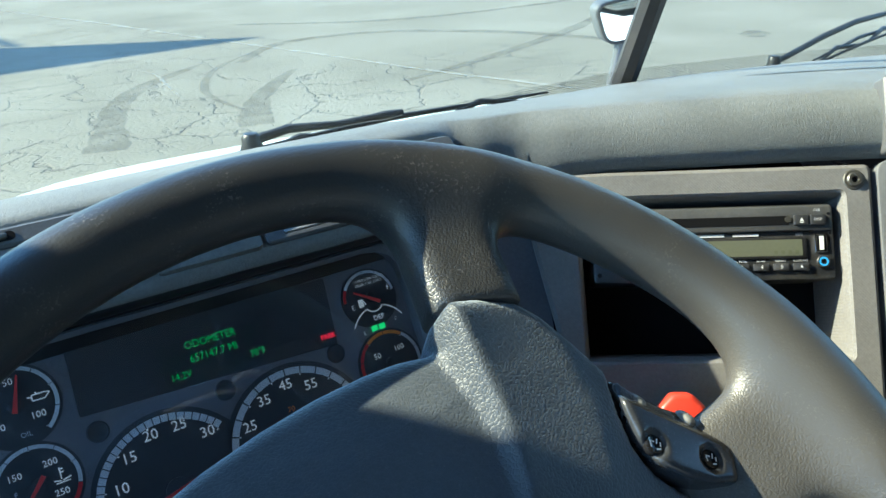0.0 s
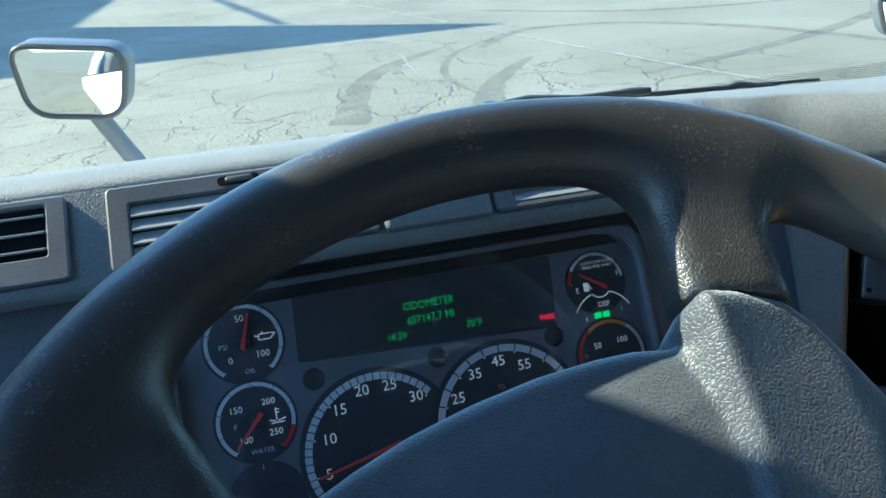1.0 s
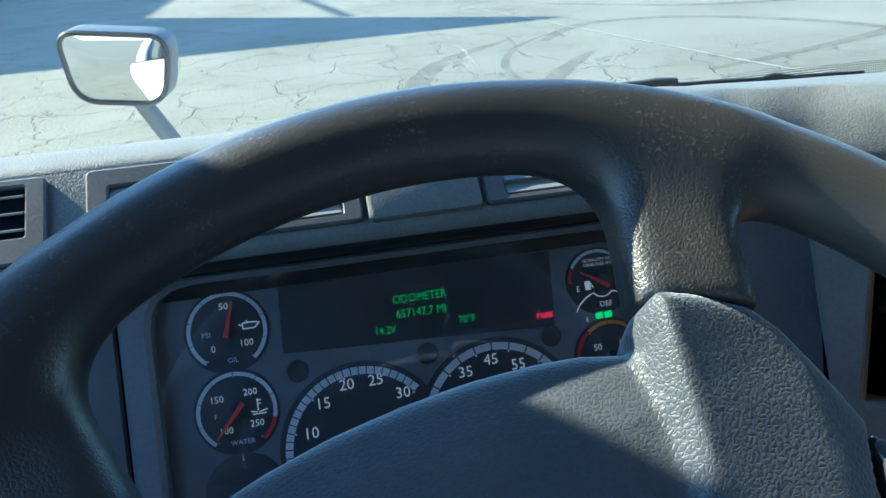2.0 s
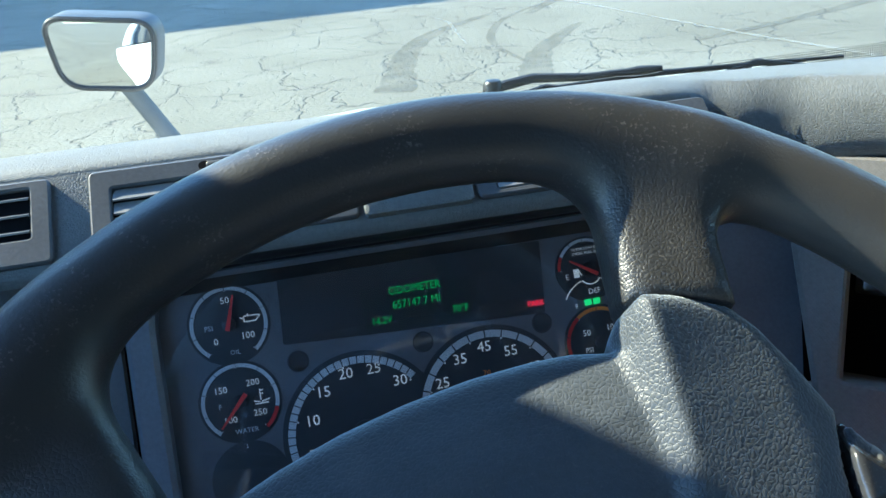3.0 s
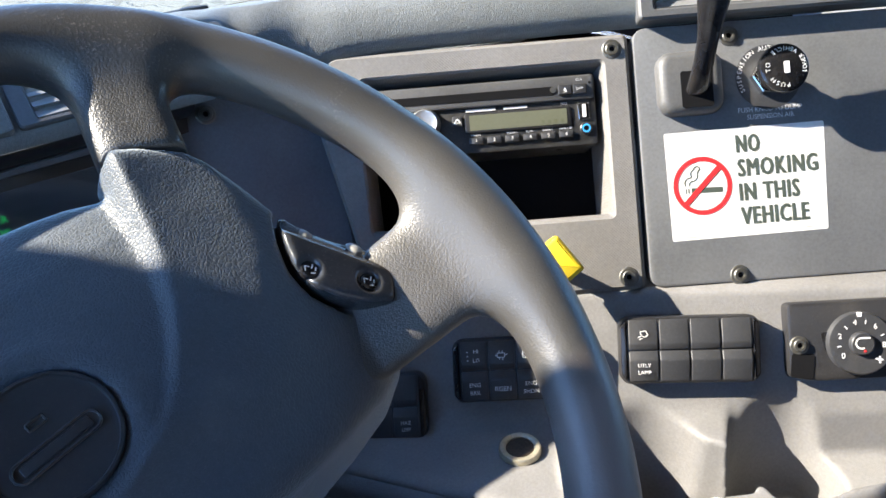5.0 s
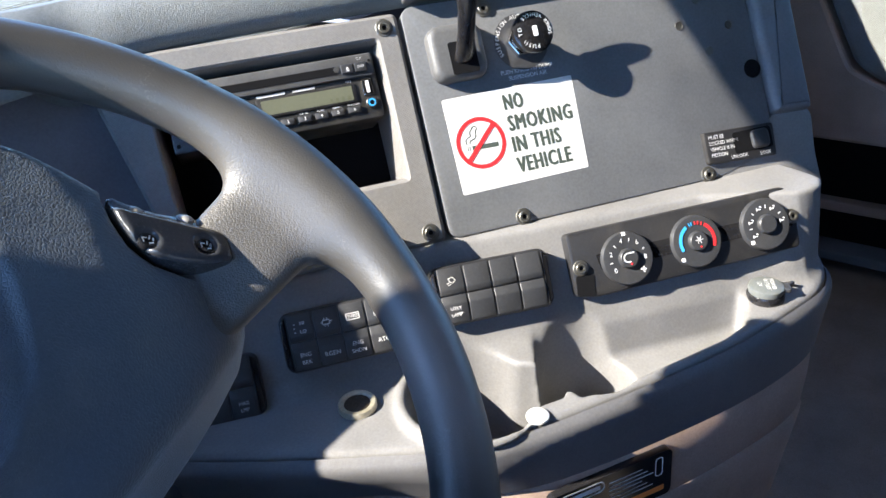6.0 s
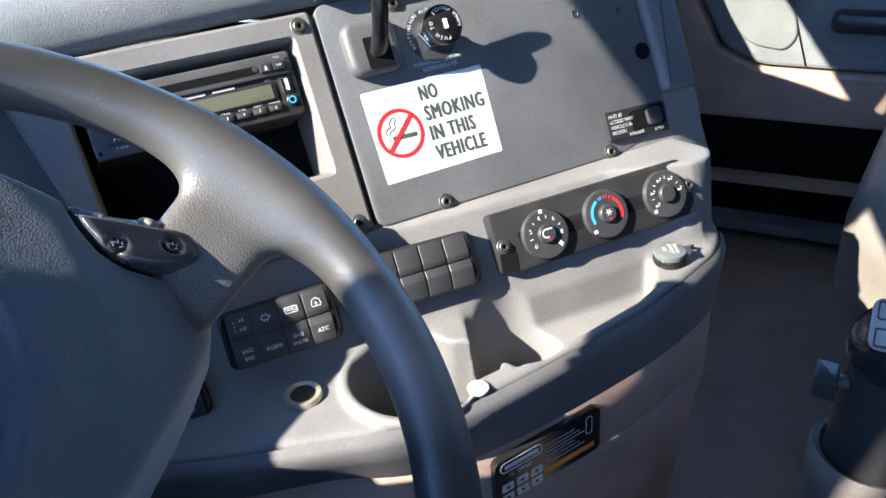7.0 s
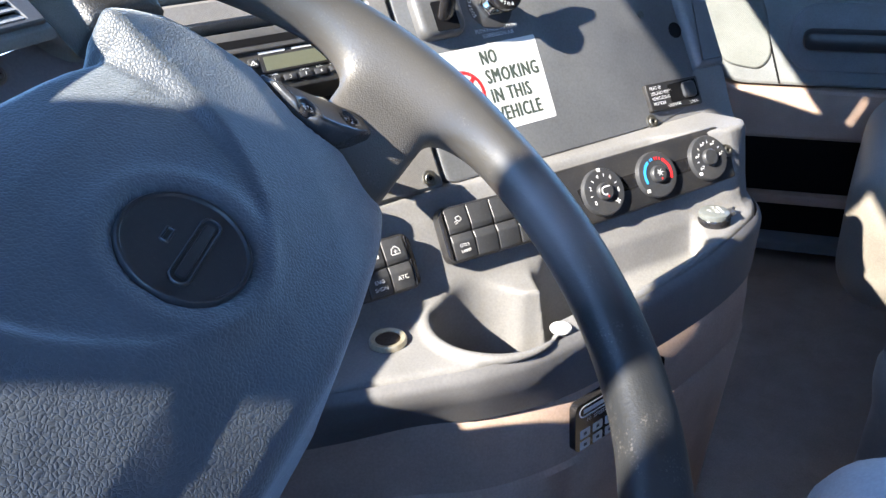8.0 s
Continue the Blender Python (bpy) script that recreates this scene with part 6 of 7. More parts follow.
# ---- lock slide ----
lock = thing("slide_lock", F_STACK, "small black sliding lock with a printed warning", "lock")
part("body", prism(bmesh.new(), rounded([(0.284, 0.0035), (0.361, -0.002), (0.363, 0.031), (0.2845, 0.0345)], 0.003), 0.0075, 0.0135, 0.002), M_BLACK, lock, smooth=True)
part("slot", prism(bmesh.new(), rrect(0.3150, 0.3585, 0.0075, 0.0285, 0.003), 0.0130, 0.0138), M_DARK, lock, "dark slide recess")
part("slider", prism(bmesh.new(), rrect(0.3345, 0.3545, 0.0085, 0.0270, 0.005), 0.0125, 0.0172, 0.003, 3), M_SWITCH, lock, "rounded slide button", smooth=True)
for i, s_ in enumerate(("MUST BE", "LOCKED WHEN", "VEHICLE IS IN", "MOTION")):
    text("wording", s_, 0.0052, 0.2885, 0.0282 - i * 0.0058, 0.0138, M_PRINT, lock, turn=-2, squeeze=0.85, align="LEFT")
text("wording", "UNLOCK", 0.0045, 0.3185, 0.0052, 0.0138, M_PRINT, lock, turn=-2)
text("wording", "LOCK", 0.0045, 0.3480, 0.0032, 0.0138, M_PRINT, lock, turn=-2)

# ---- air brake valve knobs ----
def valve(name, m, material, sides, label, r=0.0195):
    ob = thing(name, m, label, "valve knob")
    part("stem", lathe(bmesh.new(), [(0.006, 0.0), (0.006, 0.03)], 16), M_BLACK, ob)
    bm = bmesh.new()
    pts = [(r * math.cos(2 * math.pi * (i + 0.5) / sides), r * math.sin(2 * math.pi * (i + 0.5) / sides)) for i in range(sides)]
    prism(bm, rounded(pts, 0.003, 3), 0.028, 0.043, 0.004, 3)
    part("cap", bm, material, ob, smooth=True)
    return ob


valve("red_valve_knob", F_STACK @ pose(-0.142, 0.0125, 0.004), M_REDKNOB, 8, "red eight-sided trailer air valve knob", 0.0178)
valve("yellow_valve_knob", F_STACK @ pose(-0.064, 0.015, 0.006, 0, 0, 36), M_YELLOW, 4, "yellow square parking brake valve knob", 0.024)

# vent at the top of the stack
top_vent = thing("air_vent", F_STACK, "grey slatted air vent over the control panel", "air vent", "dash air vents")
bm = bmesh.new()
hoop(bm, rounded([(0.021, 0.203), (0.20, 0.203), (0.20, 0.262), (0.021, 0.262)], 0.004), rounded([(0.034, 0.2115), (0.185, 0.2115), (0.185, 0.255), (0.034, 0.255)], 0.002), 0.004, 0.022, 0.002, -0.002)
part("frame", bm, M_FASCIA, top_vent, smooth=True)
part("duct", prism(bmesh.new(), rrect(0.032, 0.187, 0.209, 0.257, 0.001, 2), -0.002, 0.0005), M_DARK, top_vent)
for i in range(5):
    bm = bmesh.new()
    prism(bm, rrect(0.0345, 0.1845, -0.003, 0.003, 0.0006, 2), -0.0006, 0.0006, 0.0003)
    bm.transform(Matrix.Translation((0, 0.2155 + i * 0.0088, 0.014)) @ Matrix.Rotation(radians(-30), 4, "X"))
    part("slat", bm, M_SLAT, top_vent)

# ---- switch banks ----
def rocker(parent, u0, u1, v0, v1, flip):
    """One key with a ridge across it."""
    bm = bmesh.new()
    if flip:
        sec = [(v0, 0.004), (v0, 0.0078), (v1 - (v1 - v0) * 0.3, 0.0108), (v1, 0.0085), (v1, 0.004)]
    else:
        sec = [(v0, 0.004), (v0, 0.0085), (v0 + (v1 - v0) * 0.22, 0.0100), (v1, 0.0078), (v1, 0.004)]
    rings(bm, [[(u, v, w) for v, w in sec] for u in (u0, u1)])
    bmesh.ops.bevel(bm, geom=bm.edges[:], offset=0.0012, segments=3, affect="EDGES", profile=0.5)
    return part("key", bm, M_SWITCH, parent, smooth=True, angle=25)


def bank(u0, u1, v0, v1, cols, label, skew, marks):
    ob = thing("switch_bank", F_LOW @ pose(0, 0, 0, 0, 0, skew), label, "switch", "dash switch banks")
    part("housing", prism(bmesh.new(), rrect(u0, u1, v0, v1, 0.009, 7), -0.004, 0.0075, 0.0025), M_BLACK, ob, "black housing", smooth=True)
    endw = 0.0065
    wid = (u1 - u0 - 2 * endw) / cols
    part("end_cap", prism(bmesh.new(), rounded([(u0 + 0.001, v0 + 0.007), (u0 + endw - 0.0006, v0 + 0.002), (u0 + endw - 0.0006, v1 - 0.002), (u0 + 0.001, v1 - 0.007)], 0.002, 3), 0.005, 0.0088, 0.0015), M_GLOSSBLACK, ob, smooth=True)
    part("end_cap", prism(bmesh.new(), rounded([(u1 - endw + 0.0006, v0 + 0.002), (u1 - 0.001, v0 + 0.007), (u1 - 0.001, v1 - 0.007), (u1 - endw + 0.0006, v1 - 0.002)], 0.002, 3), 0.005, 0.0088, 0.0015), M_GLOSSBLACK, ob, smooth=True)
    vm = (v0 + v1) / 2
    for c in range(cols):
        a, b = u0 + endw + wid * c + 0.0006, u0 + endw + wid * (c + 1) - 0.0006
        for r, (q0, q1) in enumerate(((vm + 0.0003, v1 - 0.0018), (v0 + 0.0018, vm - 0.0003))):
            k = rocker(ob, a, b, q0, q1, r == 1)
            for s_, h, du, dv in marks.get((r, c), ()):
                text("caption", s_, h * 0.84, (a + b) / 2 + du, (q0 + q1) / 2 + dv * 0.9, 0.0108 if r else 0.0101, M_PRINT, k)
            bm = bmesh.new()
            for x0, y0, x1, y1 in SYMBOLS.get(marks.get(("sym", r, c)), ()):
                bar(bm, (a + b) / 2 + x0 * 0.85, (q0 + q1) / 2 + y0 * 0.85, (a + b) / 2 + x1 * 0.85, (q0 + q1) / 2 + y1 * 0.85, 0.0006, 0.0100)
            if len(bm.faces):
                part("symbol", bm, M_PRINT, k)
            else:
                bm.free()
    return ob


SYMBOLS = {
    "engine": [(-0.004, -0.002, 0.003, -0.002), (-0.004, 0.002, 0.003, 0.002), (-0.004, -0.002, -0.004, 0.002), (0.003, -0.002, 0.003, 0.002), (-0.006, 0, -0.004, 0), (0.003, 0.0, 0.006, 0.001), (-0.002, 0.002, -0.002, 0.0045), (0.001, 0.002, 0.001, 0.0045), (-0.002, -0.002, -0.002, -0.0045), (0.001, -0.002, 0.001, -0.0045)],
    "box": [(-0.0065, -0.003, 0.0065, -0.003), (-0.0065, 0.003, 0.0065, 0.003), (-0.0065, -0.003, -0.0065, 0.003), (0.0065, -0.003, 0.0065, 0.003)],
    "arch": [(-0.005, -0.003, -0.004, 0.002), (-0.004, 0.002, 0, 0.0045), (0, 0.0045, 0.004, 0.002), (0.004, 0.002, 0.005, -0.003), (-0.002, -0.001, 0.002, -0.001), (0, -0.003, 0, 0.001), (-0.005, -0.004, 0.005, -0.004)],
    "lamp": [(-0.003, 0.003, 0.002, 0.004), (0.002, 0.004, 0.004, 0.0), (0.004, 0.0, 0.001, -0.002), (-0.003, 0.003, -0.002, 0.0), (-0.002, 0.0, 0.001, -0.002), (-0.005, -0.002, -0.002, -0.001), (-0.004, -0.004, -0.001, -0.003)],
    "dots": [(-0.0065, 0.004, -0.005, 0.004), (-0.0065, 0.0, -0.005, 0.0), (-0.0065, -0.004, -0.005, -0.004)],
}
bank(-0.0235, 0.0785, -0.0125, 0.0385, 4, "black bank of eight lettered rocker switches", 1.5, {
    (0, 0): [("HI", 0.0052, 0.002, 0.004), ("LO", 0.0052, 0.002, -0.004)], ("sym", 0, 0): "dots", (1, 0): [("ENG", 0.0056, 0, 0.001), ("BRK", 0.0056, 0, -0.006)], ("sym", 0, 1): "engine",
    (1, 1): [("RGEN", 0.0062, 0, -0.003)], (0, 2): [("OVRD", 0.0048, 0, 0)], ("sym", 0, 2): "box", (1, 2): [("ENG", 0.0056, 0, 0.001), ("SHDN", 0.0056, 0, -0.006)], ("sym", 0, 3): "arch", (1, 3): [("ATC", 0.0062, 0, -0.001)]})
bank(0.1085, 0.2165, 0.0, 0.0525, 4, "black bank of rocker switches, mostly blank", 0.0, {("sym", 0, 0): "lamp", (1, 0): [("UTLY", 0.0050, 0, 0.001), ("LAMP", 0.0050, 0, -0.005)]})
bank(-0.102, -0.046, -0.040, 0.014, 2, "black bank of four switches beside the column", 1.5, {(1, 1): [("HAZ", 0.005, 0, 0), ("LMP", 0.005, 0, -0.006)]})

# ---- heater controls ----
hv = thing("heater_controls", F_LOW @ pose(0, 0, -0.003), "black heater control plate with three round knobs", "heater control")
part("plate", prism(bmesh.new(), rounded([(0.238, 0.002), (0.258, -0.001), (0.463, 0.007), (0.465, 0.058), (0.455, 0.066), (0.237, 0.060)], 0.005), -0.006, 0.007, 0.003), M_BLACK, hv, smooth=True)
part("groove", prism(bmesh.new(), rounded([(0.265, 0.022), (0.458, 0.028), (0.458, 0.042), (0.262, 0.037)], 0.002), 0.0068, 0.0074), M_GLOSSBLACK, hv)
part("broken_corner", prism(bmesh.new(), rounded([(0.2385, 0.003), (0.255, 0.001), (0.257, 0.020), (0.240, 0.021)], 0.002), 0.0065, 0.0076), M_DARK, hv, "broken corner of the plate")
for (u, v), face in (((0.2895, 0.0285), 0), ((0.358, 0.0315), 1), ((0.4285, 0.0345), 2)):
    k = part("dial_knob", lathe(bmesh.new(), [(0.0265, 0.0068), (0.0265, 0.0085), (0.0245, 0.010), (0.0243, 0.0205), (0.0233, 0.0225), (0.0215, 0.0228), (0.0092, 0.0222), (0.0088, 0.0255), (0.0078, 0.0265), (0, 0.0266)], 56, u, v), M_SWITCH, hv, "round black knob with printed marks", smooth=True)
    k.location.z = -0.010
    if face == 0:
        for s_, a in (("0", 215), ("2", 160), ("4", 105), ("6", 50), ("8", -5)):
            text("numeral", s_, 0.0062, u + 0.0165 * math.cos(radians(a)), v + 0.0165 * math.sin(radians(a)), 0.0230, M_PRINT, k)
        bm = bmesh.new()
        for a in (187, 132, 78, 22):
            c_, s2 = math.cos(radians(a)), math.sin(radians(a))
            bar(bm, u + 0.0150 * c_, v + 0.0150 * s2, u + 0.0180 * c_, v + 0.0180 * s2, 0.0008, 0.0229)
        for a in (-40, 0, 40, 80):
            bar(bm, u + 0.0125, v - 0.0125, u + 0.0125 + 0.0028 * math.cos(radians(a * 2)), v - 0.0125 + 0.0028 * math.sin(radians(a * 2)), 0.0014, 0.0229)
        part("mark", bm, M_PRINT, k)
        bm = bmesh.new()
        arc_band(bm, 0.0034, 0.0046, 80, 300, 0.0267, 14, u - 0.0015, v + 0.0005)
        bar(bm, u - 0.001, v + 0.0045, u + 0.005, v + 0.0045, 0.0012, 0.0267)
        part("arrow", bm, M_PRINT, k)
    elif face == 1:
        bm = bmesh.new()
        arc_band(bm, 0.0150, 0.0182, 205, 122, 0.0229, 14, u, v)
        for a in (112, 104):
            arc_band(bm, 0.0150, 0.0182, a, a - 4, 0.0229, 2, u, v)
        part("blue_arc", bm, M_BLUE, k, "blue cold arc")
        bm = bmesh.new()
        arc_band(bm, 0.0150, 0.0182, 58, -25, 0.0229, 14, u, v)
        for a in (92, 82, 70):
            arc_band(bm, 0.0150, 0.0182, a, a - 5, 0.0229, 2, u, v)
        part("red_arc", bm, M_RED, k, "red warm arc")
        bm = bmesh.new()
        for a in (0, 60, 120):
            c_, s2 = 0.0038 * math.cos(radians(a)), 0.0038 * math.sin(radians(a))
            bar(bm, u - c_, v + 0.001 - s2, u + c_, v + 0.001 + s2, 0.0007, 0.0267)
        part("snowflake", bm, M_PRINT, k)
    else:
        bm = bmesh.new()
        for a in (215, 165, 110, 60, 5):
            c_, s2 = u + 0.0160 * math.cos(radians(a)), v + 0.0160 * math.sin(radians(a))
            bar(bm, c_ - 0.002, s2 - 0.002, c_ - 0.002, s2 + 0.001, 0.0010, 0.0229)
            bar(bm, c_ - 0.002, s2 - 0.0005, c_ + 0.002, s2 - 0.0005, 0.0010, 0.0229)
            bar(bm, c_ + 0.001, s2 + 0.002, c_ + 0.003, s2 + 0.001, 0.0010, 0.0229)
        for a in (188, 138, 85, 30):
            c_, s2 = math.cos(radians(a)), math.sin(radians(a))
            bar(bm, u + 0.0150 * c_, v + 0.0150 * s2, u + 0.0180 * c_, v + 0.0180 * s2, 0.0008, 0.0229)
        part("mark", bm, M_PRINT, k)
    if face != 2:
        part("red_dot", lathe(bmesh.new(), [(0.0010, 0.0264), (0.0009, 0.0269), (0, 0.0269)], 12, u + 0.001, v - 0.0055), M_RED, k)
    a = radians({0: 92, 1: 222, 2: 222}[face])
    part("pointer", prism(bmesh.new(), rrect(u + 0.0222 * math.cos(a) - 0.0017, u + 0.0222 * math.cos(a) + 0.0017, v + 0.0222 * math.sin(a) - 0.0017, v + 0.0222 * math.sin(a) + 0.0017, 0.0005, 2), 0.0222, 0.0232), M_PRINT, k, "white pointer mark")
for u, v in ((0.2455, 0.0275), (0.4585, 0.037)):
    screw(F_LOW @ pose(u, v, 0.0045), r=0.005)

# ---- console things ----
light = thing("lighter_socket", Matrix.Translation((0.3795, 0.2485, 1.789)), "open lighter socket with a tarnished metal ring", "socket")
part("ring", lathe(bmesh.new(), [(0.0165, -0.002), (0.0165, 0.003), (0.0155, 0.0048), (0.0130, 0.0050), (0.0112, 0.0040), (0.0108, -0.002), (0.0105, -0.006)], 36), M_BRASS, light, "tarnished ring", smooth=True)
part("well", lathe(bmesh.new(), [(0.0112, 0.003), (0.0108, -0.004), (0.0106, -0.028), (0, -0.029)], 28), surface("rusty socket wall", (0.07, 0.05, 0.035), 0.6, 0.4, spread=0.4, depth=0.3), light, "dark rusty inside")
part("contact", lathe(bmesh.new(), [(0.0055, -0.0288), (0.0055, -0.0200), (0.0035, -0.0190), (0.0032, -0.0200), (0, -0.0200)], 20, 0.001, -0.002), M_BRASS, light)

dot = thing("snap_cap", Matrix.Translation((0.444, 0.114, 1.789)), "round white plastic cap on the console edge", "cap")
part("cap", lathe(bmesh.new(), [(0.0095, 0.0), (0.0093, 0.0018), (0.008, 0.0028), (0, 0.0030)], 28), M_STICKER, dot, smooth=True)

outlet = thing("power_outlet", Matrix.Translation((0.695, 0.012, 1.789)) @ pose(0, 0, 0, 0, 0, 28), "capped power outlet with a printed rubber lid", "socket")
part("collar", lathe(bmesh.new(), [(0.0175, 0.0), (0.0175, 0.006), (0.0165, 0.0075), (0.0155, 0.0075)], 36), M_GLOSSBLACK, outlet, smooth=True)
lid = part("lid", lathe(bmesh.new(), [(0.0158, 0.0072), (0.0164, 0.010), (0.0158, 0.013), (0.0138, 0.0142), (0, 0.0145)], 36), surface("outlet rubber", (0.12, 0.13, 0.13), 0.35, depth=0.1, dirt=0.2), outlet, "grey rubber lid", smooth=True)
part("tab", prism(bmesh.new(), rrect(-0.006, 0.006, -0.022, -0.011, 0.003), 0.009, 0.0125, 0.001), M_SWITCH, outlet, "pull tab", smooth=True)
for s_, y in (("POWER", -0.0055), ("OUTLET", -0.0002), ("12V", 0.0062)):
    text("wording", s_, 0.0052, 0.0, y, 0.0148, M_PRINT, lid, turn=180)
part("tether", tube(bmesh.new(), [(0.0, -0.018, 0.010), (0.010, -0.026, 0.010), (0.016, -0.018, 0.004), (0.014, -0.004, 0.003)], 0.0018, 8), M_BLACK, outlet, smooth=True)

# decal on the tan skirt
F_DECAL = basis((0.5375, 0.0385, 1.713), Vector((0.866, -0.5, 0.0)), Vector((0.02, 0.03, 0.999)).normalized(), Vector((-0.5, -0.866, 0.03)).normalized())
decal = thing("shift_pattern_decal", F_DECAL, "black ten-speed shift pattern decal with an orange strip", "sticker")
DZ = 0.0035
part("sheet", prism(bmesh.new(), rrect(-0.121, 0.002, -0.048, 0.004, 0.006), -0.004, DZ, 0.0002), M_GLOSSBLACK, decal)
bm = bmesh.new()
hoop(bm, rrect(-0.116, -0.068, -0.012, 0.0005, 0.006), rrect(-0.1147, -0.0693, -0.0107, -0.0008, 0.005), DZ - 0.001, DZ + 0.0002)
part("badge", bm, M_PRINT, decal, "plain white oval outline")
bm = bmesh.new()
bar(bm, -0.111, -0.0057, -0.073, -0.0057, 0.0048, DZ)
part("name_bar", bm, M_PRINT, decal, "plain white bar")
text("wording", "10  SPEED", 0.0062, -0.094, -0.0165, DZ + 0.0003, M_PRINT, decal)
for r in range(2):
    for c in range(3):
        x, y = -0.115 + c * 0.0165, -0.0255 - r * 0.0125
        q = part("gear_box", prism(bmesh.new(), rrect(x, x + 0.013, y - 0.0095, y, 0.0015), DZ - 0.001, DZ + 0.0002), M_STICKER, decal, "white gear box")
        bm = bmesh.new()
        bar(bm, x + 0.0045, y - 0.0048, x + 0.0085, y - 0.0048, 0.0032, DZ + 0.0001)
        part("mark", bm, M_SWITCH, q)
part("warning_strip", prism(bmesh.new(), rrect(-0.066, -0.006, -0.0405, -0.0345, 0.0008, 2), DZ - 0.001, DZ + 0.0002), M_ORANGE, decal, "orange warning strip")
for i in range(6):
    bm = bmesh.new()
    bar(bm, -0.064, -0.006 - i * 0.0045, -0.030 + 0.006 * (i % 3), -0.006 - i * 0.0045, 0.0012, DZ)
    part("print_line", bm, M_PRINTGREY, decal)
bm = bmesh.new()
hoop(bm, rrect(-0.016, -0.008, -0.022, -0.001, 0.003), rrect(-0.0152, -0.0088, -0.0212, -0.0018, 0.0026), DZ - 0.001, DZ + 0.0002)
part("lever_drawing", bm, M_PRINT, decal)
# ---- gear lever ----
M_PLATE = surface("printed silver plate", (0.3, 0.3, 0.3), 0.5, 0.0, spread=0.06, depth=0.05, dirt=0.15)
gear = thing("gear_lever", Matrix.Translation((0.542, -0.186, 1.267)), "black gear lever with a shift-pattern knob and rubber boot", "gear lever")
ax_ = Matrix.Rotation(radians(-2), 4, "Y")


def gear_part(name, bm, material, label="", parent=None):
    bm.transform(ax_)
    return part(name, bm, material, parent or gear, label, smooth=True)


gear_part("boot", lathe(bmesh.new(), [(0.085, 0.0), (0.08, 0.03), (0.066, 0.12), (0.053, 0.25), (0.043, 0.38), (0.041, 0.44), (0.0455, 0.468), (0.0455, 0.486), (0.042, 0.494), (0.038, 0.492), (0.036, 0.48)], 40), surface("boot rubber", (0.10, 0.09, 0.085), 0.5, depth=0.2, dirt=0.2), "brown-grey rubber boot")
gear_part("sleeve", lathe(bmesh.new(), [(0.036, 0.47), (0.034, 0.50), (0.034, 0.545), (0.031, 0.570), (0.029, 0.578)], 36), M_BLACK, "black sleeve")


def knob_field(x, y, z):
    q = np.sqrt((x / 0.031) ** 2 + (y / 0.035) ** 2 + ((z - 0.594) / 0.036) ** 2)
    return smin((q - 1) * 0.032, np.sqrt(x * x + y * y) - 0.026 + np.abs(z - 0.570) * 0.6, 0.012)


kn = net_part("knob", knob_field, (-0.06, -0.06, 0.56), (0.06, 0.06, 0.68), 0.003, M_GLOSSBLACK, gear, "shiny black knob")
kn.data.transform(ax_)
bm = bmesh.new()
prism(bm, rrect(-0.019, 0.019, -0.024, 0.022, 0.007), 0.0, 0.004, 0.002)
PLATE = Matrix.Translation((-0.013, 0.002, 0.6215)) @ Matrix.Rotation(radians(-34), 4, "Y")
bm.transform(PLATE)
gear_part("pattern_plate", bm, M_PLATE, "silver pattern plate", kn)
for i in range(2):
    for j in range(3):
        bm = bmesh.new()
        hoop(bm, rrect(-0.018 + i * 0.020, -0.004 + i * 0.020, -0.020 + j * 0.014, -0.009 + j * 0.014, 0.002), rrect(-0.0168 + i * 0.020, -0.0052 + i * 0.020, -0.0188 + j * 0.014, -0.0102 + j * 0.014, 0.0015), 0.0035, 0.0048)
        bm.transform(PLATE)
        gear_part("gear_mark", bm, M_SWITCH, "", kn)
bm = bmesh.new()
prism(bm, rounded([(-0.012, -0.008), (0.012, -0.008), (0.013, 0.008), (-0.009, 0.009)], 0.002), -0.009, 0.009, 0.002)
bm.transform(Matrix.Translation((-0.018, 0.043, 0.566)))
rng = gear_part("range_switch", bm, M_BLACK, "square black range switch")
gear_part("switch_stem", tube(bmesh.new(), [(-0.015, 0.038, 0.564), (-0.006, 0.014, 0.558)], 0.006, 10), M_STEEL, "", rng)

# ---- seats ----
def cushion(name, x0, x1, y0, y1, z0, z1, r, material, parent, label, swell=0.01):
    cx, cy, cz = (x0 + x1) / 2, (y0 + y1) / 2, (z0 + z1) / 2
    hx, hy, hz = (x1 - x0) / 2, (y1 - y0) / 2, (z1 - z0) / 2

    def field(x, y, z):
        qx, qy, qz = np.abs(x - cx) - hx + r, np.abs(y - cy) - hy + r, np.abs(z - cz) - hz + r
        out = np.sqrt(np.maximum(qx, 0) ** 2 + np.maximum(qy, 0) ** 2 + np.maximum(qz, 0) ** 2)
        return out + np.minimum(np.maximum(qx, np.maximum(qy, qz)), 0) - r - swell * np.cos((x - cx) / hx * 1.4) * np.cos((y - cy) / hy * 1.4)
    return net_part(name, field, (x0 - 0.04, y0 - 0.04, z0 - 0.04), (x1 + 0.04, y1 + 0.04, z1 + 0.04), 0.012, material, parent, label)


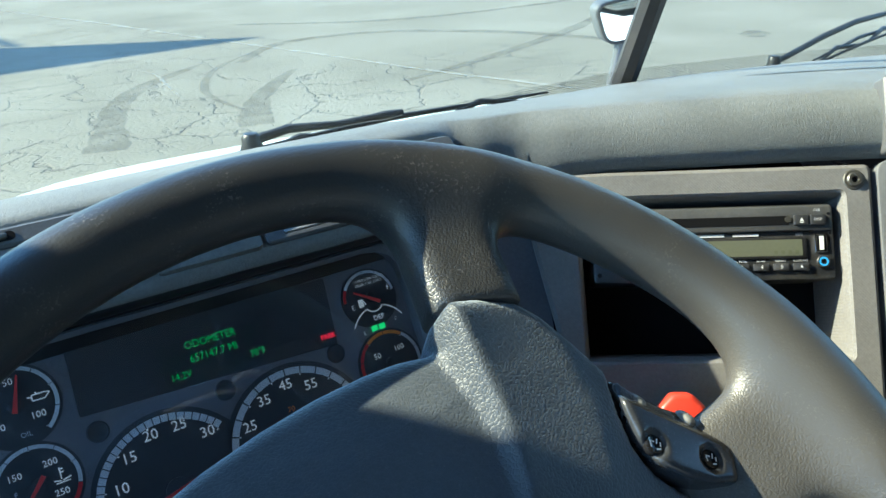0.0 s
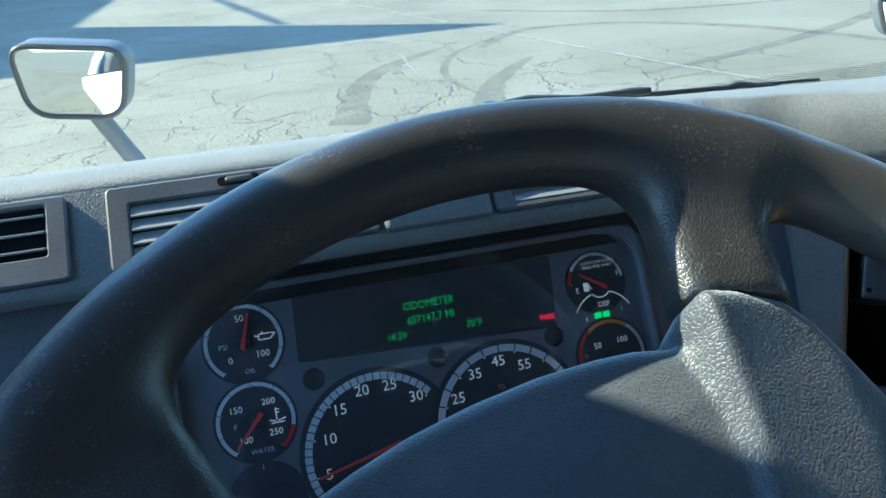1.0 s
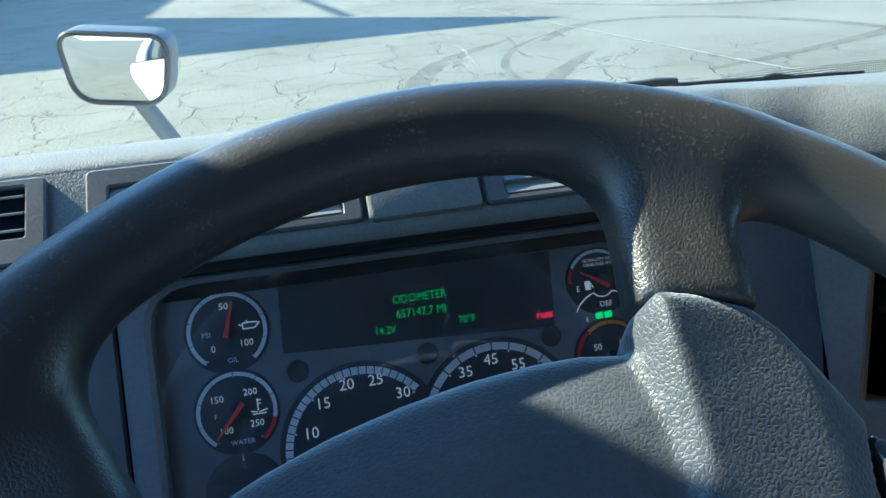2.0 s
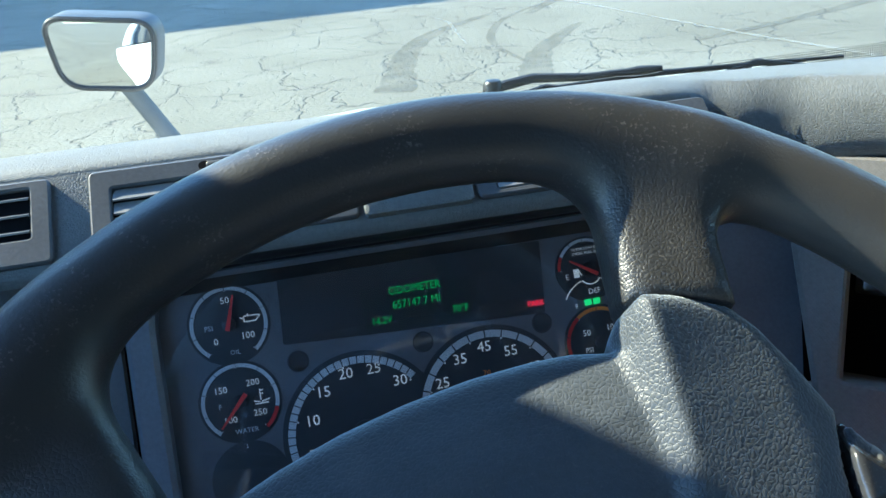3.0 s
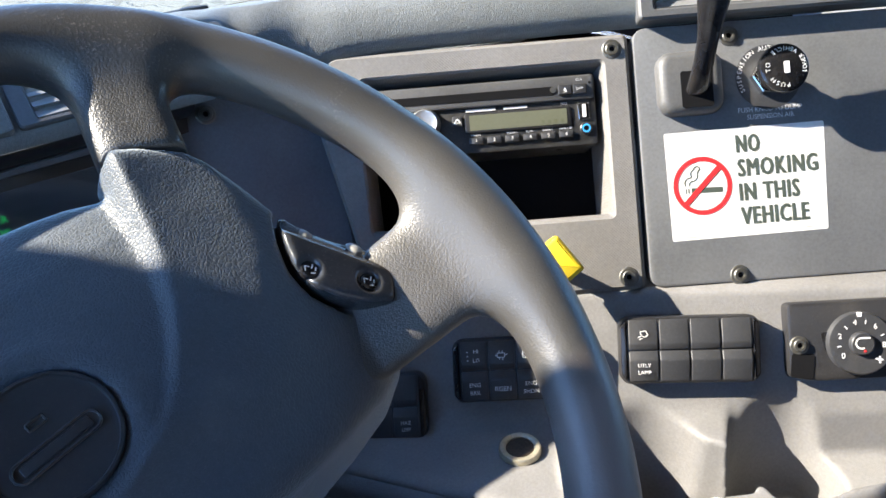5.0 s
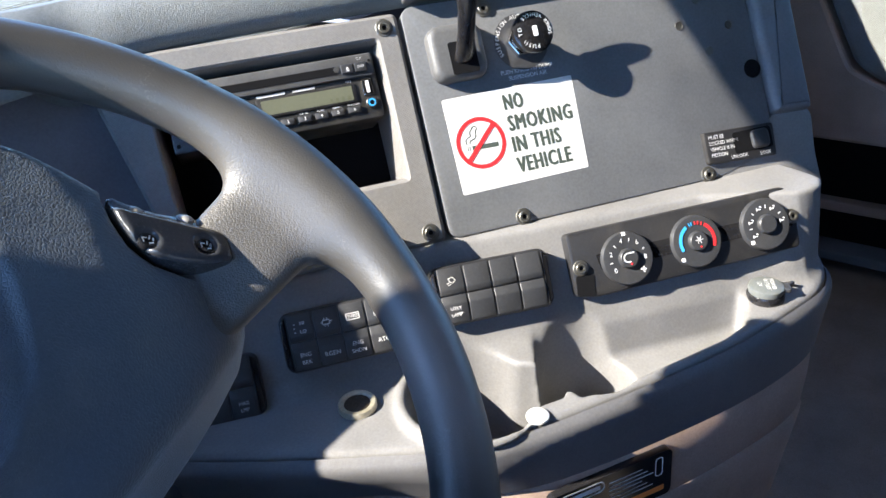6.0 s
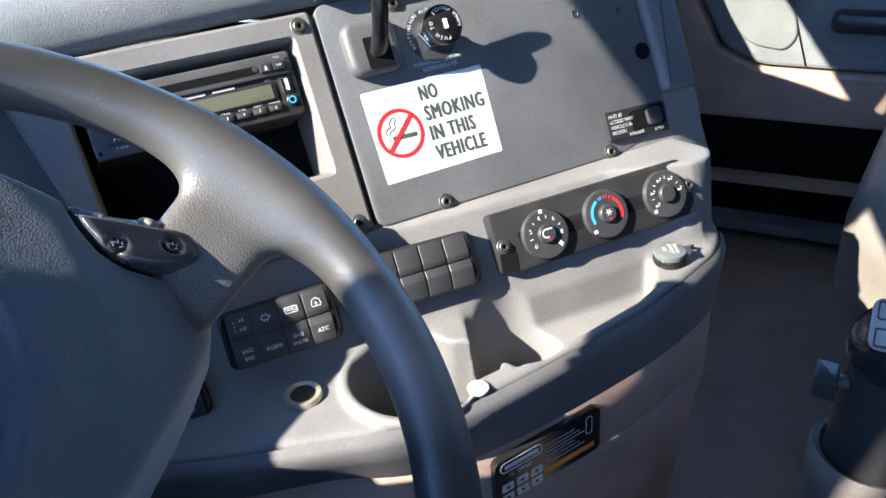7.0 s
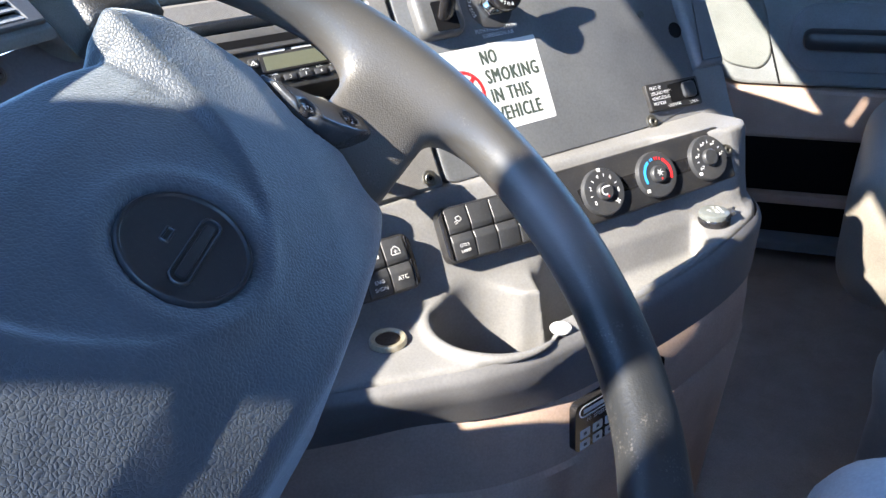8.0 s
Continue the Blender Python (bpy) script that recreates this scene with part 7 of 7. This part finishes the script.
seat = thing("passenger_seat", pose(1.232, -0.49, 1.27, 0, 0, -7), "passenger seat in grey cloth with beige vinyl sides", "seat")
cushion("cushion_side", -0.25, 0.25, -0.30, 0.318, 0.235, 0.462, 0.07, M_VINYL, seat, "beige vinyl cushion")
cushion("cushion_top", -0.238, 0.238, -0.30, 0.262, 0.36, 0.488, 0.05, M_CLOTH, seat, "worn grey cloth cushion top")
cushion("backrest", -0.25, 0.25, -0.42, -0.28, 0.4, 1.15, 0.06, M_CLOTH, seat, "grey cloth backrest")
part("pedestal", prism(bmesh.new(), rrect(-0.17, 0.2, -0.25, 0.16, 0.03), 0.004, 0.25, 0.01), M_DARK, seat, "dark pedestal")
for y in (0.10, 0.20):
    part("bracket", tube(bmesh.new(), [(-0.19, y, 0.25), (-0.235, y + 0.01, 0.20), (-0.262, y + 0.012, 0.12), (-0.245, y, 0.05), (-0.19, y, 0.02)], 0.017, 12), M_GLOSSBLACK, seat, "curved black seat bracket", smooth=True)
driver = thing("driver_seat", Matrix.Translation((0.10, -0.42, 1.27)), "empty driver's seat with a light grey cushion", "seat")
cushion("cushion", -0.26, 0.240, -0.32, 0.345, 0.33, 0.565, 0.06, M_VINYLGREY, driver, "light grey vinyl cushion")
cushion("backrest", -0.25, 0.25, -0.60, -0.43, 0.45, 1.2, 0.06, M_CLOTHDARK, driver, "dark grey cloth backrest")
part("pedestal", prism(bmesh.new(), rrect(-0.19, 0.19, -0.28, 0.22, 0.03), 0.004, 0.34, 0.01), M_DARK, driver, "dark pedestal")

# ---- hood mirrors ----
def hood_mirror(x, tilt, yaw, label, side=1, size=1.0, z=2.015):
    ob = thing("hood_mirror", Matrix.Translation((x, 1.5, z)) @ pose(0, 0, 0, 92, 0, yaw) @ pose(0, 0, 0, 0, 0, tilt) @ Matrix.Scale(size, 4), label, "mirror", "hood mirrors")
    pts = rounded([(-0.100, 0.060), (-0.074, -0.066), (0.084, -0.064), (0.098, 0.062)], 0.043, 7)
    bm = bmesh.new()
    prism(bm, pts, -0.05, 0.008, 0.02, 3)
    part("shell", bm, M_MIRRORSHELL, ob, "grey plastic shell", smooth=True)
    bm = bmesh.new()
    inn = inset(pts, 0.009)
    loops = [[(px * k, py * k, 0.0085 + 0.003 * (1 - k * k)) for px, py in inn] for k in (1.0, 0.8, 0.6, 0.4, 0.2)]
    rings(bm, loops, False, True)
    part("glass", bm, mirror_mat, ob, "convex mirror glass", smooth=True)
    part("rim", hoop(bmesh.new(), pts, inn, 0.0, 0.013, 0.003), M_BLACK, ob, "black rim", smooth=True)
    part("arm", tube(bmesh.new(), [(side * 0.02, -0.05, -0.02), (side * 0.095, -0.16, -0.02), (side * 0.2, -0.32, -0.02)] if side > 0 else [(-0.015, -0.055, -0.02), (-0.045, -0.16, -0.02), (-0.085, -0.32, -0.02)], [0.016, 0.017, 0.019], 12), M_MIRRORSHELL, ob, "grey mirror arm", smooth=True)
    return ob


hood_mirror(-0.262, -7, -8, "rounded hood mirror on the driver's side")
hood_mirror(1.455, 7, -20, "rounded hood mirror on the passenger's side", -1, 0.86, 1.975)

# ---- wipers ----
def wiper(pivot, arm, blade, tip, label):
    """A wiper at rest: nut on its spindle, a bent flat arm, a saddle, and a blade with two yokes over its rubber."""
    o = Vector(pivot)
    ob = thing("wiper", Matrix.Translation(pivot), label, "wiper", "windshield wipers")
    part("pivot", lathe(bmesh.new(), [(0.011, -0.03), (0.011, -0.004), (0.0085, 0.002), (0.0085, 0.007), (0.006, 0.010), (0, 0.011)], 20), M_BLACK, ob, "domed pivot nut", smooth=True)
    pts = [Vector(p) - o for p in arm]
    part("arm", tube(bmesh.new(), pts, [0.004, 0.0045, 0.0042, 0.0034, 0.003][: len(pts)], 8), M_BLACK, ob, "bent black arm", smooth=True)
    a, b = Vector(blade[0]) - o, Vector(blade[1]) - o
    rubber = part("blade", tube(bmesh.new(), [a + Vector((0, -0.006, -0.004)), a.lerp(b, 0.5) + Vector((0, -0.006, -0.002)), b + Vector((0, -0.006, -0.004))], [0.0015, 0.0024, 0.0015], 6), M_BLACK, ob, "thin black rubber blade", smooth=True)
    part("spine", tube(bmesh.new(), [a.lerp(b, 0.03), a.lerp(b, 0.5) + Vector((0, 0.003, 0.005)), a.lerp(b, 0.97)], [0.0015, 0.003, 0.0015], 8), M_BLACK, ob, "arched blade spine", smooth=True)
    for f in (0.27, 0.76):
        q, d = a.lerp(b, f), (b - a).normalized()
        part("yoke", tube(bmesh.new(), [q - d * 0.045 + Vector((0, -0.004, -0.003)), q + Vector((0, 0.004, 0.0035)), q + d * 0.045 + Vector((0, -0.004, -0.003))], [0.0022, 0.0036, 0.0022], 8), M_BLACK, rubber, smooth=True)
    q = Vector(tip) - o
    part("saddle", tube(bmesh.new(), [q - (b - a).normalized() * 0.02, q, q + (b - a).normalized() * 0.02], [0.003, 0.0045, 0.003], 8), M_BLACK, ob, "saddle that holds the blade", smooth=True)
    return ob


wiper((0.212, 0.678, 2.074), [(0.205, 0.678, 2.074), (0.222, 0.676, 2.079), (0.247, 0.676, 2.082), (0.296, 0.677, 2.077), (0.345, 0.677, 2.077)], [(0.150, 0.682, 2.067), (0.562, 0.684, 2.064)], (0.345, 0.677, 2.0765), "black wiper resting along the windshield foot")
wiper((0.955, 0.70, 2.035), [(0.955, 0.70, 2.035), (1.06, 0.70, 2.058), (1.13, 0.70, 2.069), (1.25, 0.70, 2.074)], [(1.05, 0.71, 2.022), (1.28, 0.71, 2.050)], (1.24, 0.70, 2.072), "black wiper on the passenger's pane")
